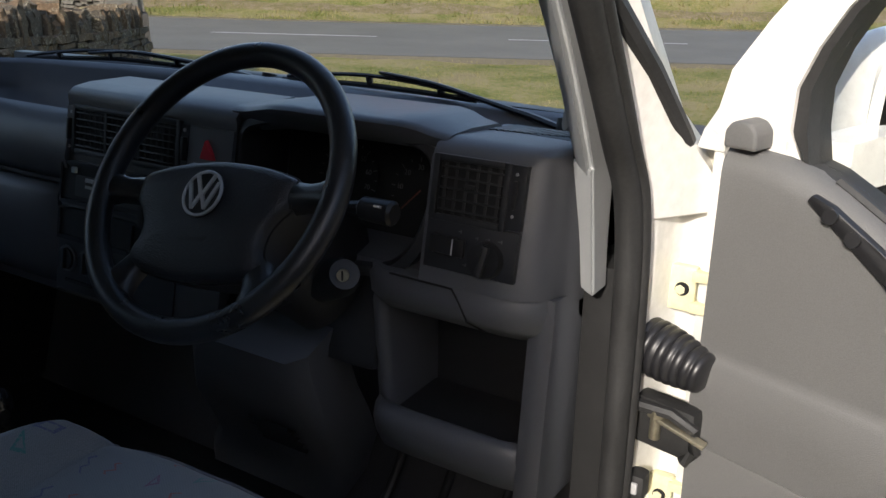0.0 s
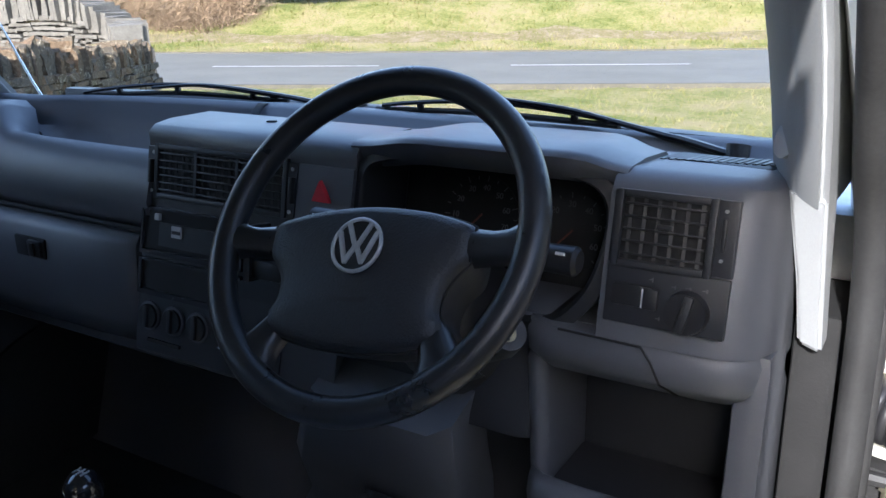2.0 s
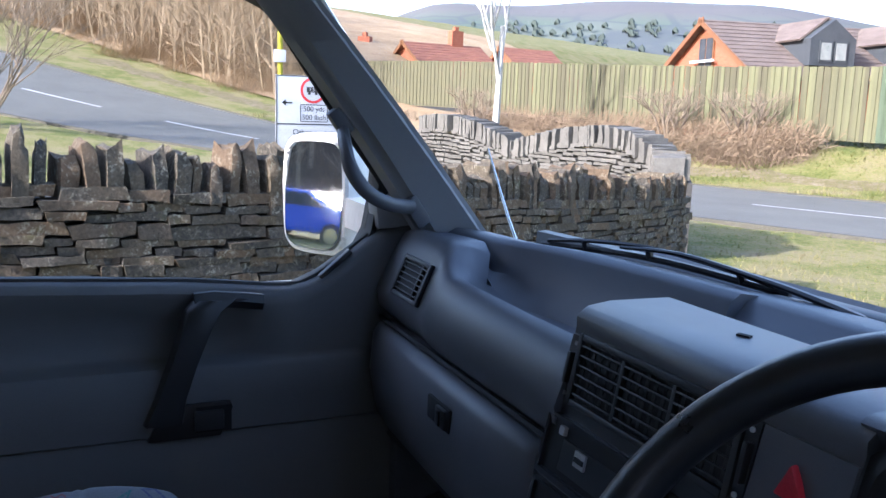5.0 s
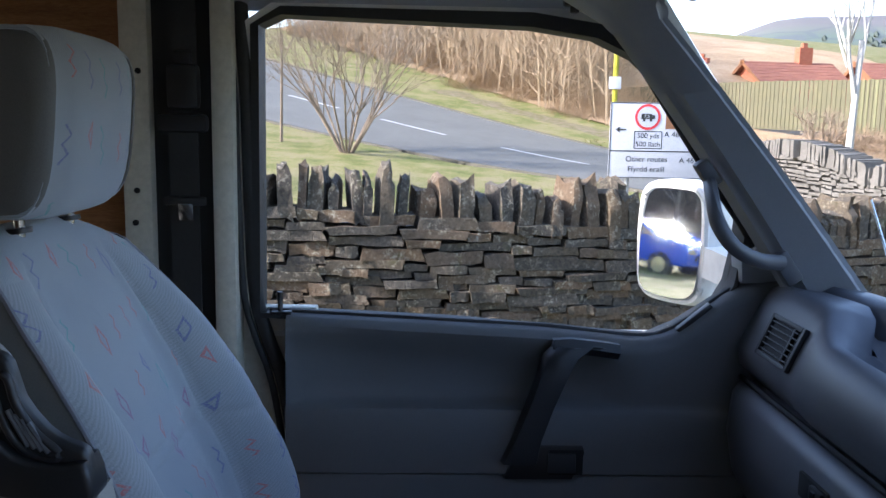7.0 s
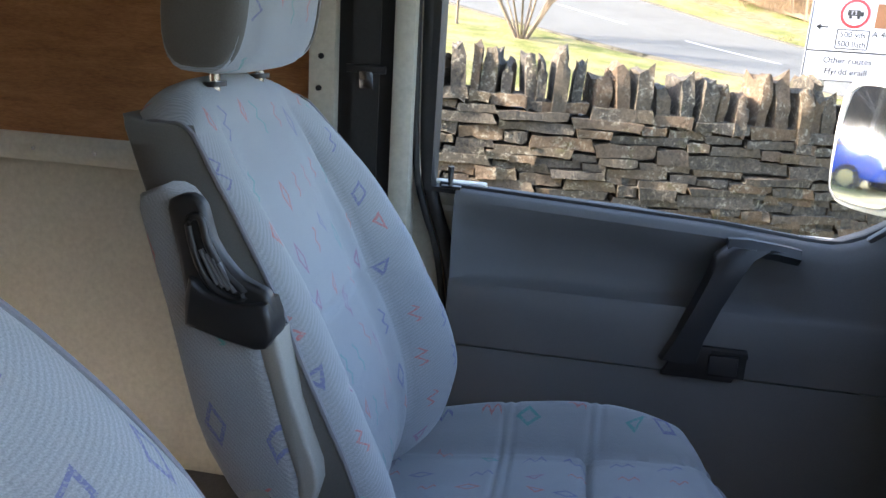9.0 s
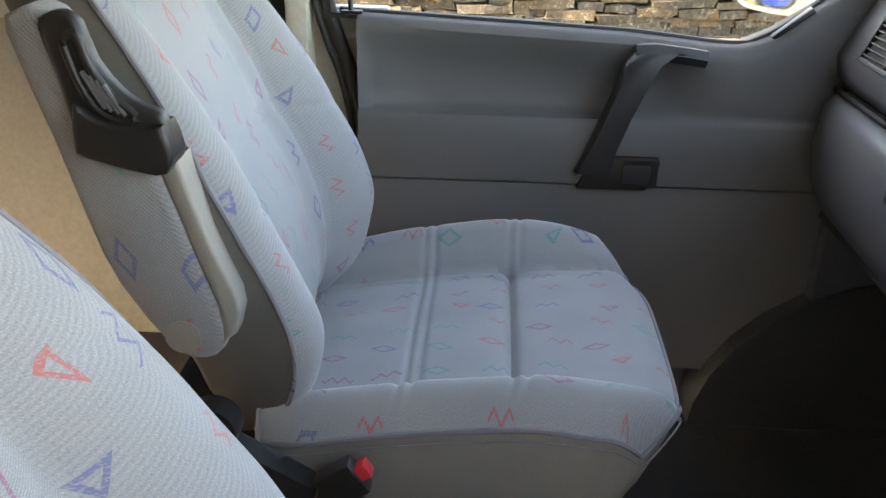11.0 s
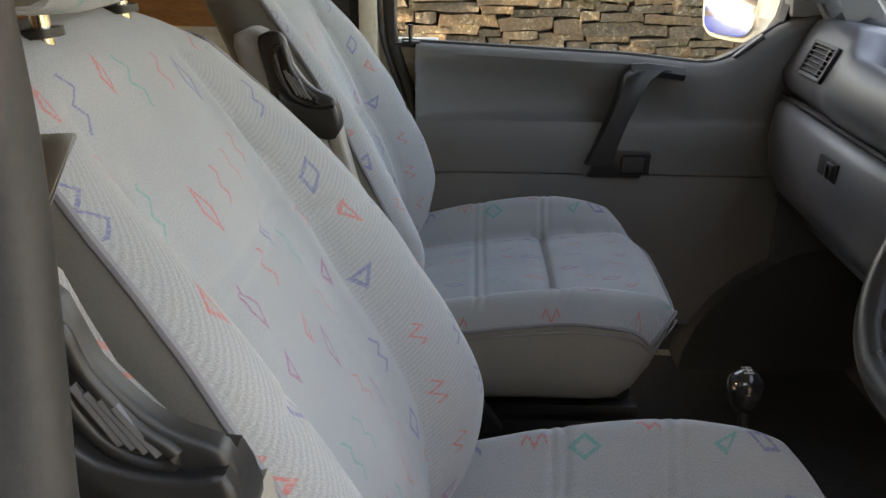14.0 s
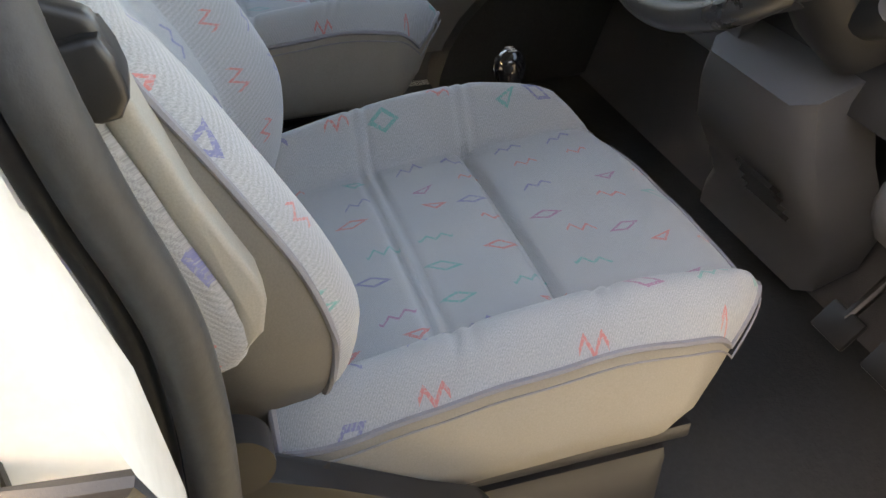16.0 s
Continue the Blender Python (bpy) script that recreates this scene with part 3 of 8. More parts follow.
def vent(parent_thing, cx, cy, cz, w, h, n, tilt, yaw=0.0, splits=(), cross=0, label="black slatted air vent"):
    """A framed outlet in a panel that leans by tilt and turns by yaw; its louvres are single pieces."""
    m = pose(cx, cy, cz, tilt, 0, yaw)
    bm = bmesh.new()
    for s in (-1, 1):
        box(bm, (s * (w / 2 + 0.004), 0.0015, 0), (0.008, 0.009, h + 0.016), bev=0.002)
        box(bm, (0, 0.0015, s * (h / 2 + 0.004)), (w, 0.009, 0.008), bev=0.002)
    for fx in splits:
        box(bm, (fx, 0.001, 0), (0.006, 0.007, h), bev=0.002)
    bm.transform(m)
    v = part("air_vent", bm, DASH_DARK, parent_thing, label)
    # Black sheet behind the slats: the duct's shade as colour.
    bm = boxes(((0, 0.0045, 0), (w, 0.002, h)))
    bm.transform(m)
    part("outlet", bm, VOID, v)
    for k in range(cross):
        bm = boxes((((k + 0.5) / cross * w - w / 2, 0.0028, 0), (0.004, 0.0012, h), (0, 0, 15)))
        bm.transform(m)
        part("vane", bm, BLACK, v)
    cuts = [-w / 2, *splits, w / 2]
    for a, b in zip(cuts, cuts[1:]):
        for k in range(n):
            bm = boxes((((a + b) / 2, 0.0002, (k + 0.5) / n * h - h / 2), (b - a - 0.004, 0.0045, 0.0020), (-14, 0, 0), 0.0006))
            bm.transform(m)
            part("slat", bm, DASH_DARK, v)
    return v


# corner vent at the passenger's end
vent(dash, -0.662, 0.3080, 1.388, 0.104, 0.058, 6, -23, 0, (0.030,))

# centre console: leaning block with vents, radio slot, empty slot, heater controls


def con(u, w):
    """A place on the console's face: u across, w up, in metres from its top left corner."""
    return (-0.155 + u - 0.13 * (-w) * 0.35, 0.316 + w * 0.20, 1.447 + w)


def con_face(u0, u1, w0, w1, proud, depth=0.02):
    a, b, c, d = con(u0, w0), con(u1, w0), con(u1, w1), con(u0, w1)
    front = [(p[0], p[1] - proud, p[2]) for p in (a, b, c, d)]
    back = [(p[0], p[1] - proud + depth, p[2]) for p in (a, b, c, d)]
    return loft([front, back])


rings = []
for u, inset in ((0.0, 0.006), (0.004, 0.0), (0.30, 0.0), (0.395, 0.0)):
    ring = [con(u, w) for w in (-0.335, -0.2, -0.1, -0.012)]
    ring = [(p[0], p[1] + inset, p[2]) for p in ring]
    x = con(u, 0)[0]
    ring += [(x, 0.312 + inset, 1.447), (x, 0.325 + inset, 1.457), (x, 0.36, 1.461), (x, 0.440, 1.461 - inset), (x, 0.452, 1.452), (x, 0.455, 1.40), (x, 0.50, 1.25), (x - 0.04, 0.42, 1.08), (x - 0.04, 0.30, 1.075)]
    rings.append(ring)
part("console_body", loft(rings), DASH, dash, "", 75)
part("console_plate", con_face(0.006, 0.300, -0.090, -0.330, 0.003), PLATE, dash, "black centre control panel")
for ua, ub, wa, wb in ((0.006, 0.030, -0.020, -0.090), (0.280, 0.300, -0.020, -0.090), (0.030, 0.280, -0.020, -0.024)):
    part("plate_edge", con_face(ua, ub, wa, wb, 0.003), PLATE, dash)
cv = con(0.155, -0.055)
vent(dash, cv[0], cv[1] - 0.004, cv[2], 0.245, 0.066, 6, -11, 0, (-0.044, 0.038), 18)
for u, w in ((0.020, -0.028), (0.020, -0.085), (0.293, -0.028), (0.293, -0.085)):
    p = con(u, w)
    part("vent_mark", disc(bmesh.new(), (p[0], p[1] - 0.005, p[2]), 0.0026, 0.002, (0, -1, 0.2), 12), PRINT, dash)
for u in (0.018, 0.295):
    p = con(u, -0.056)
    part("vent_wheel", boxes(((p[0], p[1] - 0.006, p[2]), (0.006, 0.010, 0.036), (-11, 0, 0), 0.002)), BLACK, dash)
radio = part("radio_cradle", con_face(0.012, 0.215, -0.112, -0.172, 0.0055, 0.012), VOID, dash, "empty radio cradle with release catch")
part("cradle_plate", con_face(0.045, 0.205, -0.130, -0.165, 0.007, 0.006), PLATE, radio)
for u0, u1, w0, w1 in ((0.008, 0.219, -0.108, -0.112), (0.008, 0.012, -0.112, -0.178), (0.215, 0.219, -0.112, -0.178), (0.008, 0.219, -0.186, -0.190), (0.008, 0.014, -0.190, -0.240), (0.192, 0.198, -0.190, -0.240)):
    part("slot_frame", con_face(u0, u1, w0, w1, 0.010, 0.012), GLOSSY, dash)
part("cradle_edge", con_face(0.010, 0.217, -0.172, -0.178, 0.012, 0.012), GLOSSY, radio)
p = con(0.085, -0.140)
part("cradle_label", boxes(((p[0], p[1] - 0.009, p[2]), (0.020, 0.003, 0.017), (-11, 0, 0))), PRINT, radio, "small white label with a black bar")
part("label_bar", boxes(((p[0] + 0.001, p[1] - 0.011, p[2]), (0.016, 0.003, 0.005), (-11, 0, 0))), BLACK, radio)
p = con(0.042, -0.122)
part("cradle_catch", boxes(((p[0], p[1] - 0.008, p[2]), (0.010, 0.006, 0.010), (-11, 0, 0), 0.001)), PRINT, radio)
part("storage_slot", con_face(0.014, 0.192, -0.190, -0.234, 0.006, 0.012), VOID, dash, "empty black storage slot")
part("slot_edge", con_face(0.012, 0.194, -0.233, -0.240, 0.012, 0.014), GLOSSY, dash)
for k in range(3):
    p = con(0.035 + 0.052 * k, -0.275)
    kb = part("heater_knob", disc(bmesh.new(), (p[0], p[1] - 0.006, p[2]), 0.020, 0.010, (0, -1, 0.2), 26, 0.0185), BLACK, dash, "round black heater knob")
    part("knob_ridge", boxes(((p[0], p[1] - 0.0125, p[2] + 0.002), (0.008, 0.008, 0.036), (-11, 0, 0), 0.003)), DASH_DARK, kb)
    part("knob_ring", disc(bmesh.new(), (p[0], p[1] - 0.004, p[2]), 0.023, 0.006, (0, -1, 0.2), 26), DASH, dash)
p = con(0.07, -0.312)
part("fan_slider", boxes(((p[0], p[1] - 0.005, p[2]), (0.07, 0.006, 0.005), (-11, 0, 0))), VOID, dash)
part("lighter_panel", con_face(0.222, 0.298, -0.115, -0.215, 0.006, 0.012), BLACK, dash)
for k in range(3):
    p = con(0.24 + 0.024 * k, -0.135)
    part("rocker_switch", boxes(((p[0], p[1] - 0.010, p[2]), (0.019, 0.010, 0.030), (-11, 0, 0), 0.003)), DASH_DARK, dash)
p = con(0.275, -0.178)
part("phone_bracket", boxes(((p[0], p[1] - 0.03, p[2] + 0.045), (0.010, 0.055, 0.075), (-11, 0, 12), 0.002), ((p[0] + 0.03, p[1] - 0.045, p[2] + 0.028), (0.06, 0.016, 0.026), (-11, 0, 0), 0.006)), BLACK, dash, "clip-on black switch unit")

# hazard switch panel
hz = part("hazard_panel", con_face(0.302, 0.394, -0.020, -0.100, 0.003, 0.01), DASH, dash)
p = con(0.346, -0.052)
tri = prism([(p[0] - 0.016, p[2] - 0.014), (p[0] + 0.016, p[2] - 0.014), (p[0], p[2] + 0.016)], "y", p[1] - 0.010, p[1] - 0.002, 0.002)
part("hazard_switch", tri, RED, dash, "red triangular hazard warning button")

def step01(t):
    """Smooth ease from 0 to 1."""
    t = max(0.0, min(1.0, t))
    return t * t * (3 - 2 * t)


# cluster hood: thin arched brow and a rounded bezel round a deep dark recess
rings = []
for k in range(19):
    t = k / 18
    x = 0.226 + 0.372 * t
    rise = 0.017 * step01(t / 0.32) * step01((1 - t) / 0.16)
    fy = 0.320 - 0.026 * step01(t / 0.30) * step01((1 - t) / 0.18)
    zt = 1.461 + rise
    rings.append([(x, fy + 0.034, zt - 0.038), (x, fy + 0.026, zt - 0.034), (x, fy + 0.012, zt - 0.022), (x, fy + 0.003, zt - 0.011), (x, fy, zt - 0.005), (x, fy + 0.004, zt - 0.001), (x, fy + 0.014, zt + 0.001), (x, fy + 0.06, zt + 0.002), (x, 0.455, zt - 0.004), (x, 0.470, zt - 0.012), (x, 0.47, zt - 0.06), (x, 0.43, zt - 0.050)])
part("cluster_hood", loft(rings), DASH, dash, "padded hood over the instruments", 50)
mouth = smooth_path([(0.252, 1.300, 0), (0.249, 1.370, 0), (0.254, 1.440, 0), (0.282, 1.462, 0), (0.345, 1.470, 0), (0.440, 1.472, 0), (0.528, 1.467, 0), (0.566, 1.452, 0), (0.578, 1.410, 0), (0.570, 1.350, 0), (0.548, 1.308, 0), (0.510, 1.284, 0), (0.40, 1.276, 0), (0.285, 1.278, 0)], 5, True)
for p in mouth:
    p.y -= 0.24 * max(0.0, p.y - 1.37)
mid = sum(mouth, Vector()) / len(mouth)
rings = []
for p in mouth:
    o = p + (p - mid).normalized() * 0.020
    o.z = 0.0
    o = Vector((min(0.594, max(0.230, o.x)), min(o.y, 1.452), 0))
    rings.append([(q.x, fy + (q.y - 1.45) * 0.20, q.y) for q, fy in ((p, 0.324), (p.lerp(o, 0.25), 0.319), (o, 0.322), (o, 0.350), (p, 0.425))])
# Bezel in the darker plastic: shade of the recess is in its colour.
part("cluster_bezel", loft(rings, True, None, True), DASH_DARK, dash, "rounded surround of the instruments", 50)
clus = part("dial_panel", boxes(((0.414, 0.425, 1.365), (0.335, 0.02, 0.18), (-14, 0, 0))), VOID, dash, "black dial panel with white scale marks")
GAUGE = pose(0.414, 0.413, 1.365, 90 - 14, 0, 0)


def gauge(gx, gz, r, start, step, names, small):
    g = part("gauge", disc(bmesh.new(), GAUGE @ Vector((gx, gz, 0.001)), r, 0.003, GAUGE.to_3x3() @ Vector((0, 0, 1)), 40), VOID, clus)
    for k, body in enumerate(names):
        a = radians(start - step * k)
        letters("numeral", body, 0.011, GAUGE @ pose(gx + math.cos(a) * r * 0.70, gz + math.sin(a) * r * 0.70, 0.004), DIM, clus)
        for q in range(small):
            aa = a - radians(step) * q / small
            bm = boxes(((0, 0, 0), (r * (0.14 if q == 0 else 0.08), 0.0012, 0.0006)))
            bm.transform(GAUGE @ pose(gx + math.cos(aa) * r * 0.93, gz + math.sin(aa) * r * 0.93, 0.004, 0, 0, math.degrees(aa)))
            part("scale_mark", bm, DIM, clus)
    bm = boxes(((r * 0.35, 0, 0), (r * 0.85, 0.0022, 0.001)))
    bm.transform(GAUGE @ pose(gx, gz, 0.006, 0, 0, start + 12))
    part("needle", bm, NEEDLE, g)


gauge(-0.045, -0.008, 0.055, 215, 33, ["", "10", "20", "30", "40", "50", "60", "70"], 2)
gauge(0.085, -0.012, 0.050, 215, 40, ["", "10", "20", "30", "40", "50", "60"], 2)
gauge(0.135, 0.045, 0.022, 200, 70, ["", "", ""], 2)
part("cluster_floor", boxes(((0.414, 0.36, 1.272), (0.34, 0.13, 0.03), (0, 0, 0), 0.006)), DASH, dash)

# driver's outer block: vent, light switches, knee pocket
rings = []
for x, o in ((0.588, 0.0), (0.60, 0.0), (0.70, 0.0), (0.722, 0.002), (0.740, 0.009), (0.754, 0.022), (0.763, 0.042), (0.768, 0.07), (0.770, 0.10)):
    rings.append([(x, 0.268 + o, 1.285), (x, 0.300 + o, 1.440 - o * 0.3), (x, 0.312 + o, 1.455 - o * 0.2), (x, 0.34 + o, 1.461 - o * 0.2), (x, 0.50, 1.448 - o * 0.2), (x, 0.52, 1.40), (x, 0.52, 1.285)])
part("outer_block", loft(rings), DASH, dash, "", 40)
OUTER_M = pose(0.659, 0.2875, 1.376, -11.5)
bm = boxes(((0, 0, -0.041), (0.128, 0.012, 0.062), (0, 0, 0), 0.002))
bm.transform(OUTER_M)
part("outer_plate", bm, PLATE, dash, "black panel of vent and light switches")
bm = boxes(((-0.061, 0, 0.031), (0.007, 0.012, 0.078), (0, 0, 0), 0.0015), ((0.052, 0, 0.031), (0.025, 0.012, 0.078), (0, 0, 0), 0.0015), ((-0.010, 0, 0.0685), (0.096, 0.012, 0.004)), ((-0.010, 0, -0.0065), (0.096, 0.012, 0.004)))
bm.transform(OUTER_M)
part("vent_panel", bm, PLATE, dash)
vent(dash, 0.650, 0.2875, 1.4065, 0.090, 0.066, 5, -11.5, 0, (), 6)
part("vent_tab", boxes(((0.652, 0.2850, 1.4125), (0.016, 0.004, 0.005), (-11.5, 0, 0), 0.001)), BLACK, dash)
for zz in (1.435, 1.386):
    part("vent_mark", disc(bmesh.new(), (0.711, 0.2880 + (zz - 1.41) * 0.2, zz), 0.0020, 0.002, (0, -1, 0.2), 12), PRINT, dash)
part("vent_wheel", boxes(((0.711, 0.2880, 1.411), (0.005, 0.006, 0.034), (-11.5, 0, 0), 0.002)), BLACK, dash)
lk = part("light_switch", disc(bmesh.new(), (0.684, 0.2675, 1.330), 0.0235, 0.012, (0, -1, 0.2), 30, 0.0215), BLACK, dash, "round black headlamp switch")
part("knob_ridge", boxes(((0.684, 0.2605, 1.331), (0.010, 0.009, 0.040), (-11.5, 12, 0), 0.003), ((0.684, 0.2555, 1.340), (0.0015, 0.002, 0.016), (-11.5, 12, 0))), DASH_DARK, lk)
part("dimmer", boxes(((0.626, 0.2725, 1.338), (0.046, 0.008, 0.024), (-11.5, 0, 0), 0.004), ((0.646, 0.2710, 1.337), (0.016, 0.008, 0.023), (-11.5, 0, 0), 0.004)), BLACK, dash, "black dimmer roller")
part("dimmer_line", boxes(((0.6375, 0.2675, 1.338), (0.0012, 0.002, 0.020), (-11.5, 0, 0))), PRINT, dash)
for mx, mz, mw, mh in ((0.668, 1.353, 0.007, 0.006), (0.683, 1.354, 0.009, 0.004), (0.700, 1.354, 0.009, 0.006), (0.644, 1.357, 0.007, 0.007), (0.655, 1.318, 0.007, 0.006)):
    part("switch_mark", boxes(((mx, 0.2735 + (mz - 1.34) * 0.2, mz), (mw * 0.7, 0.001, mh * 0.16), (-11.5, 0, 0)), ((mx + mw * 0.2, 0.2735 + (mz - 1.34) * 0.2, mz), (mw * 0.16, 0.001, mh * 0.7), (-11.5, 0, 0))), DIM, dash)
part("fuse_lid_gap", tube([(0.545, 0.2655, 1.2855), (0.640, 0.2640, 1.2845), (0.652, 0.2615, 1.270), (0.662, 0.2650, 1.245), (0.676, 0.2880, 1.2255)], 0.0014, 6), VOID, dash)
# knee panel: rolled lower edge and the open pocket below
rings = []
for x, d in ((0.50, 0.02), (0.53, 0.0), (0.70, 0.0), (0.725, 0.004), (0.745, 0.014), (0.760, 0.036), (0.768, 0.07), (0.770, 0.10)):
    rings.append([(x, 0.272 + d, 1.285), (x, 0.262 + d, 1.272), (x, 0.266 + d, 1.245), (x, 0.290 + d, 1.225), (x, 0.33 + d, 1.225), (x, 0.36 + d, 1.285)])
part("knee_roll", loft(rings), DASH, dash, "", 50)
# Pocket back and floor in darker plastic: shade inside is put in the colour.
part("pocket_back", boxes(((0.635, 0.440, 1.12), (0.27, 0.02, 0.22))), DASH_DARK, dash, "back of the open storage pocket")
part("pocket_side", boxes(((0.505, 0.375, 1.13), (0.026, 0.15, 0.23), (4, 0, 0), 0.012)), DASH, dash, "", 60)
part("pocket_side", boxes(((0.750, 0.365, 1.13), (0.040, 0.17, 0.30), (-6, 0, 0), 0.016)), DASH, dash)
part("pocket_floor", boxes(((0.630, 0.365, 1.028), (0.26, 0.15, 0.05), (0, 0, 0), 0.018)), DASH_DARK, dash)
rings = []
for x, d in ((0.494, 0.040), (0.500, 0.016), (0.516, 0.004), (0.56, 0.0), (0.70, 0.0), (0.735, 0.006), (0.757, 0.024), (0.768, 0.060)):
    rings.append([(x, 0.272 + d, 1.030), (x, 0.268 + d, 1.052), (x, 0.274 + d, 1.072), (x, 0.286 + d, 1.078), (x, 0.298 + d, 1.070), (x, 0.304 + d, 1.045), (x, 0.330 + d, 1.000), (x, 0.310 + d, 0.990), (x, 0.285 + d, 1.005)])
part("pocket_lip", loft(rings), DASH, dash, "", 70)
grille = part("speaker_grille", boxes(((0.668, 0.452, 1.4495), (0.130, 0.060, 0.008), (-4, 0, -8), 0.003)), DASH_DARK, dash, "perforated speaker grille")
for k in range(14):
    part("grille_bar", boxes(((0.608 + 0.0092 * k, 0.452 + 0.0012 * k - 0.008, 1.4537), (0.0045, 0.052, 0.0012), (-4, 0, -8))), BLACK, grille)
# trough and back edge under the glass
part("trough", loft([[(x, 0.44, 1.43), (x, 0.47, 1.425), (x, 0.53, 1.43), (x, 0.552, 1.452), (x, 0.57, 1.458), (x, 0.58 + 0.08 * (1 - (x / 0.8) ** 2), 1.448), (x, 0.58, 1.30), (x, 0.44, 1.30)] for x in np.linspace(-0.16, 0.77, 12)]), DASH, dash, "", 50)
part("demist_slot", loft([[(x, 0.585 + 0.05 * (1 - (x / 0.8) ** 2), 1.452), (x, 0.605 + 0.06 * (1 - (x / 0.8) ** 2), 1.453), (x, 0.63 + 0.07 * (1 - (x / 0.8) ** 2), 1.44), (x, 0.59, 1.42)] for x in np.linspace(-0.74, 0.74, 15)]), BLACK, dash)
part("top_hole", boxes(((0.020, 0.398, 1.4615), (0.014, 0.007, 0.003), (0, 0, 20))), VOID, dash)
part("top_stain", disc(bmesh.new(), (-0.02, 0.47, 1.436), 0.02, 0.004, (0, 0, 1), 14), DASH_DARK, dash)

# ---- steering wheel and column ----
WC = Vector((0.4056, 0.1057, 1.4175))
WT = 52.5
WHEEL_M = Matrix.Translation(WC) @ pose(0, 0, 0, WT)
wheel = thing("steering_wheel", WC, "worn black four-spoke steering wheel with silver badge", "steering wheel")
RW = 0.1775
rim = tube([WHEEL_M @ Vector((RW * math.cos(a), RW * math.sin(a), 0)) for a in np.linspace(0, 2 * math.pi, 72, endpoint=False)], 0.0155, 14, True)
part("rim", rim, WHEEL, wheel, "black rim with scuffed grain", 60)
half_pad = [(0.06, 0.044), (0.10, 0.035), (0.117, 0.027), (0.119, 0.010), (0.116, -0.007), (0.103, -0.022), (0.095, -0.038), (0.094, -0.058), (0.101, -0.075), (0.090, -0.090), (0.05, -0.100)]
padpts = [(0, 0.049)] + half_pad + [(0, -0.103)] + [(-x, y) for x, y in half_pad[::-1]]
outline = smooth_path([(x, y, 0) for x, y in padpts], 4, True)
HUB_M = WHEEL_M @ Matrix.Translation((0, -0.0145, 0)) @ pose(0, 0, 0, 0, 0, 7.5)
rings = [[HUB_M @ Vector((p.x * k, (p.y + 0.025) * k - 0.025, z)) for p in outline] for k, z in ((0.86, -0.085), (0.97, -0.045), (1.0, -0.014), (0.985, -0.006), (0.95, -0.001), (0.86, 0.003), (0.6, 0.006), (0.25, 0.007))]
part("hub_pad", loft(rings), HUB, wheel, "grained airbag cover", 60)
part("pad_joint", tube([HUB_M @ Vector((p.x * 1.003, (p.y + 0.025) * 1.003 - 0.025, -0.013)) for p in outline], 0.0014, 6, True), VOID, wheel)
for sx in (-1, 1):
    rings = [[HUB_M @ Vector((sx * x, y + dy, z + dz)) for dy, dz in ((h, -0.014), (h * 0.92, 0.002), (h * 0.5, 0.008), (0, 0.009), (-h * 0.5, 0.008), (-h * 0.92, 0.002), (-h, -0.014), (0, -0.020))]
             for x, y, h, z in ((0.104, 0.010, 0.019, -0.012), (0.120, 0.010, 0.0175, -0.010), (0.138, 0.009, 0.0155, -0.007), (0.154, 0.009, 0.016, -0.003), (0.166, 0.010, 0.021, -0.001), (0.178, 0.011, 0.033, 0.0))]
    part("spoke", loft(rings), WHEEL, wheel, "", 60)
    rings = [[HUB_M @ Vector((sx * (x + dx * 0.93), y + dx * 0.36, z + dz)) for dx, dz in ((h, -0.014), (h * 0.92, 0.002), (h * 0.5, 0.007), (0, 0.008), (-h * 0.5, 0.007), (-h * 0.92, 0.002), (-h, -0.014), (0, -0.020))]
             for x, y, h, z in ((0.086, -0.072, 0.015, -0.013), (0.094, -0.086, 0.017, -0.010), (0.101, -0.100, 0.019, -0.006), (0.107, -0.113, 0.025, -0.002), (0.113, -0.126, 0.040, 0.0))]
    part("spoke", loft(rings), WHEEL, wheel, "", 60)
    part("pad_gap", tube([HUB_M @ Vector((sx * x, y, z)) for x, y, z in ((0.1175, 0.027, -0.008), (0.120, 0.010, -0.002), (0.117, -0.007, -0.008))], 0.0016, 6), VOID, wheel)
bc = HUB_M @ Vector((0, 0, 0.007))
axis_w = WHEEL_M.to_3x3() @ Vector((0, 0, 1))
badge = part("badge", disc(bmesh.new(), bc + axis_w * 0.001, 0.0295, 0.005, axis_w, 40, 0.028), BLACK, wheel, "round silver maker's badge")
part("badge_ring", tube([HUB_M @ Vector((0.0275 * math.cos(a), 0.0275 * math.sin(a), 0.0105)) for a in np.linspace(0, 2 * math.pi, 48, endpoint=False)], 0.0021, 8, True), BADGE, badge)
for pts in ([(-0.0215, 0.0125), (-0.0095, -0.018), (0.0, 0.0005), (0.0095, -0.018), (0.0215, 0.0125)], [(-0.0130, 0.0225), (0.0, -0.0040), (0.0130, 0.0225)]):
    for a, b in zip(pts, pts[1:]):
        mid = ((a[0] + b[0]) / 2, (a[1] + b[1]) / 2)
        bm = boxes(((0, 0, 0), (math.hypot(b[0] - a[0], b[1] - a[1]) + 0.003, 0.0052, 0.003), (0, 0, 0), 0.0008))
        bm.transform(HUB_M @ pose(mid[0], mid[1], 0.0112, 0, 0, math.degrees(math.atan2(b[1] - a[1], b[0] - a[0]))))
        part("badge_stroke", bm, BADGE, badge)
bm = prism([(-0.024, 0.0), (-0.019, 0.005), (0.019, 0.005), (0.024, 0.0), (0.019, -0.005), (-0.019, -0.005)], "z", -0.002, 0.0012, 0.0006)
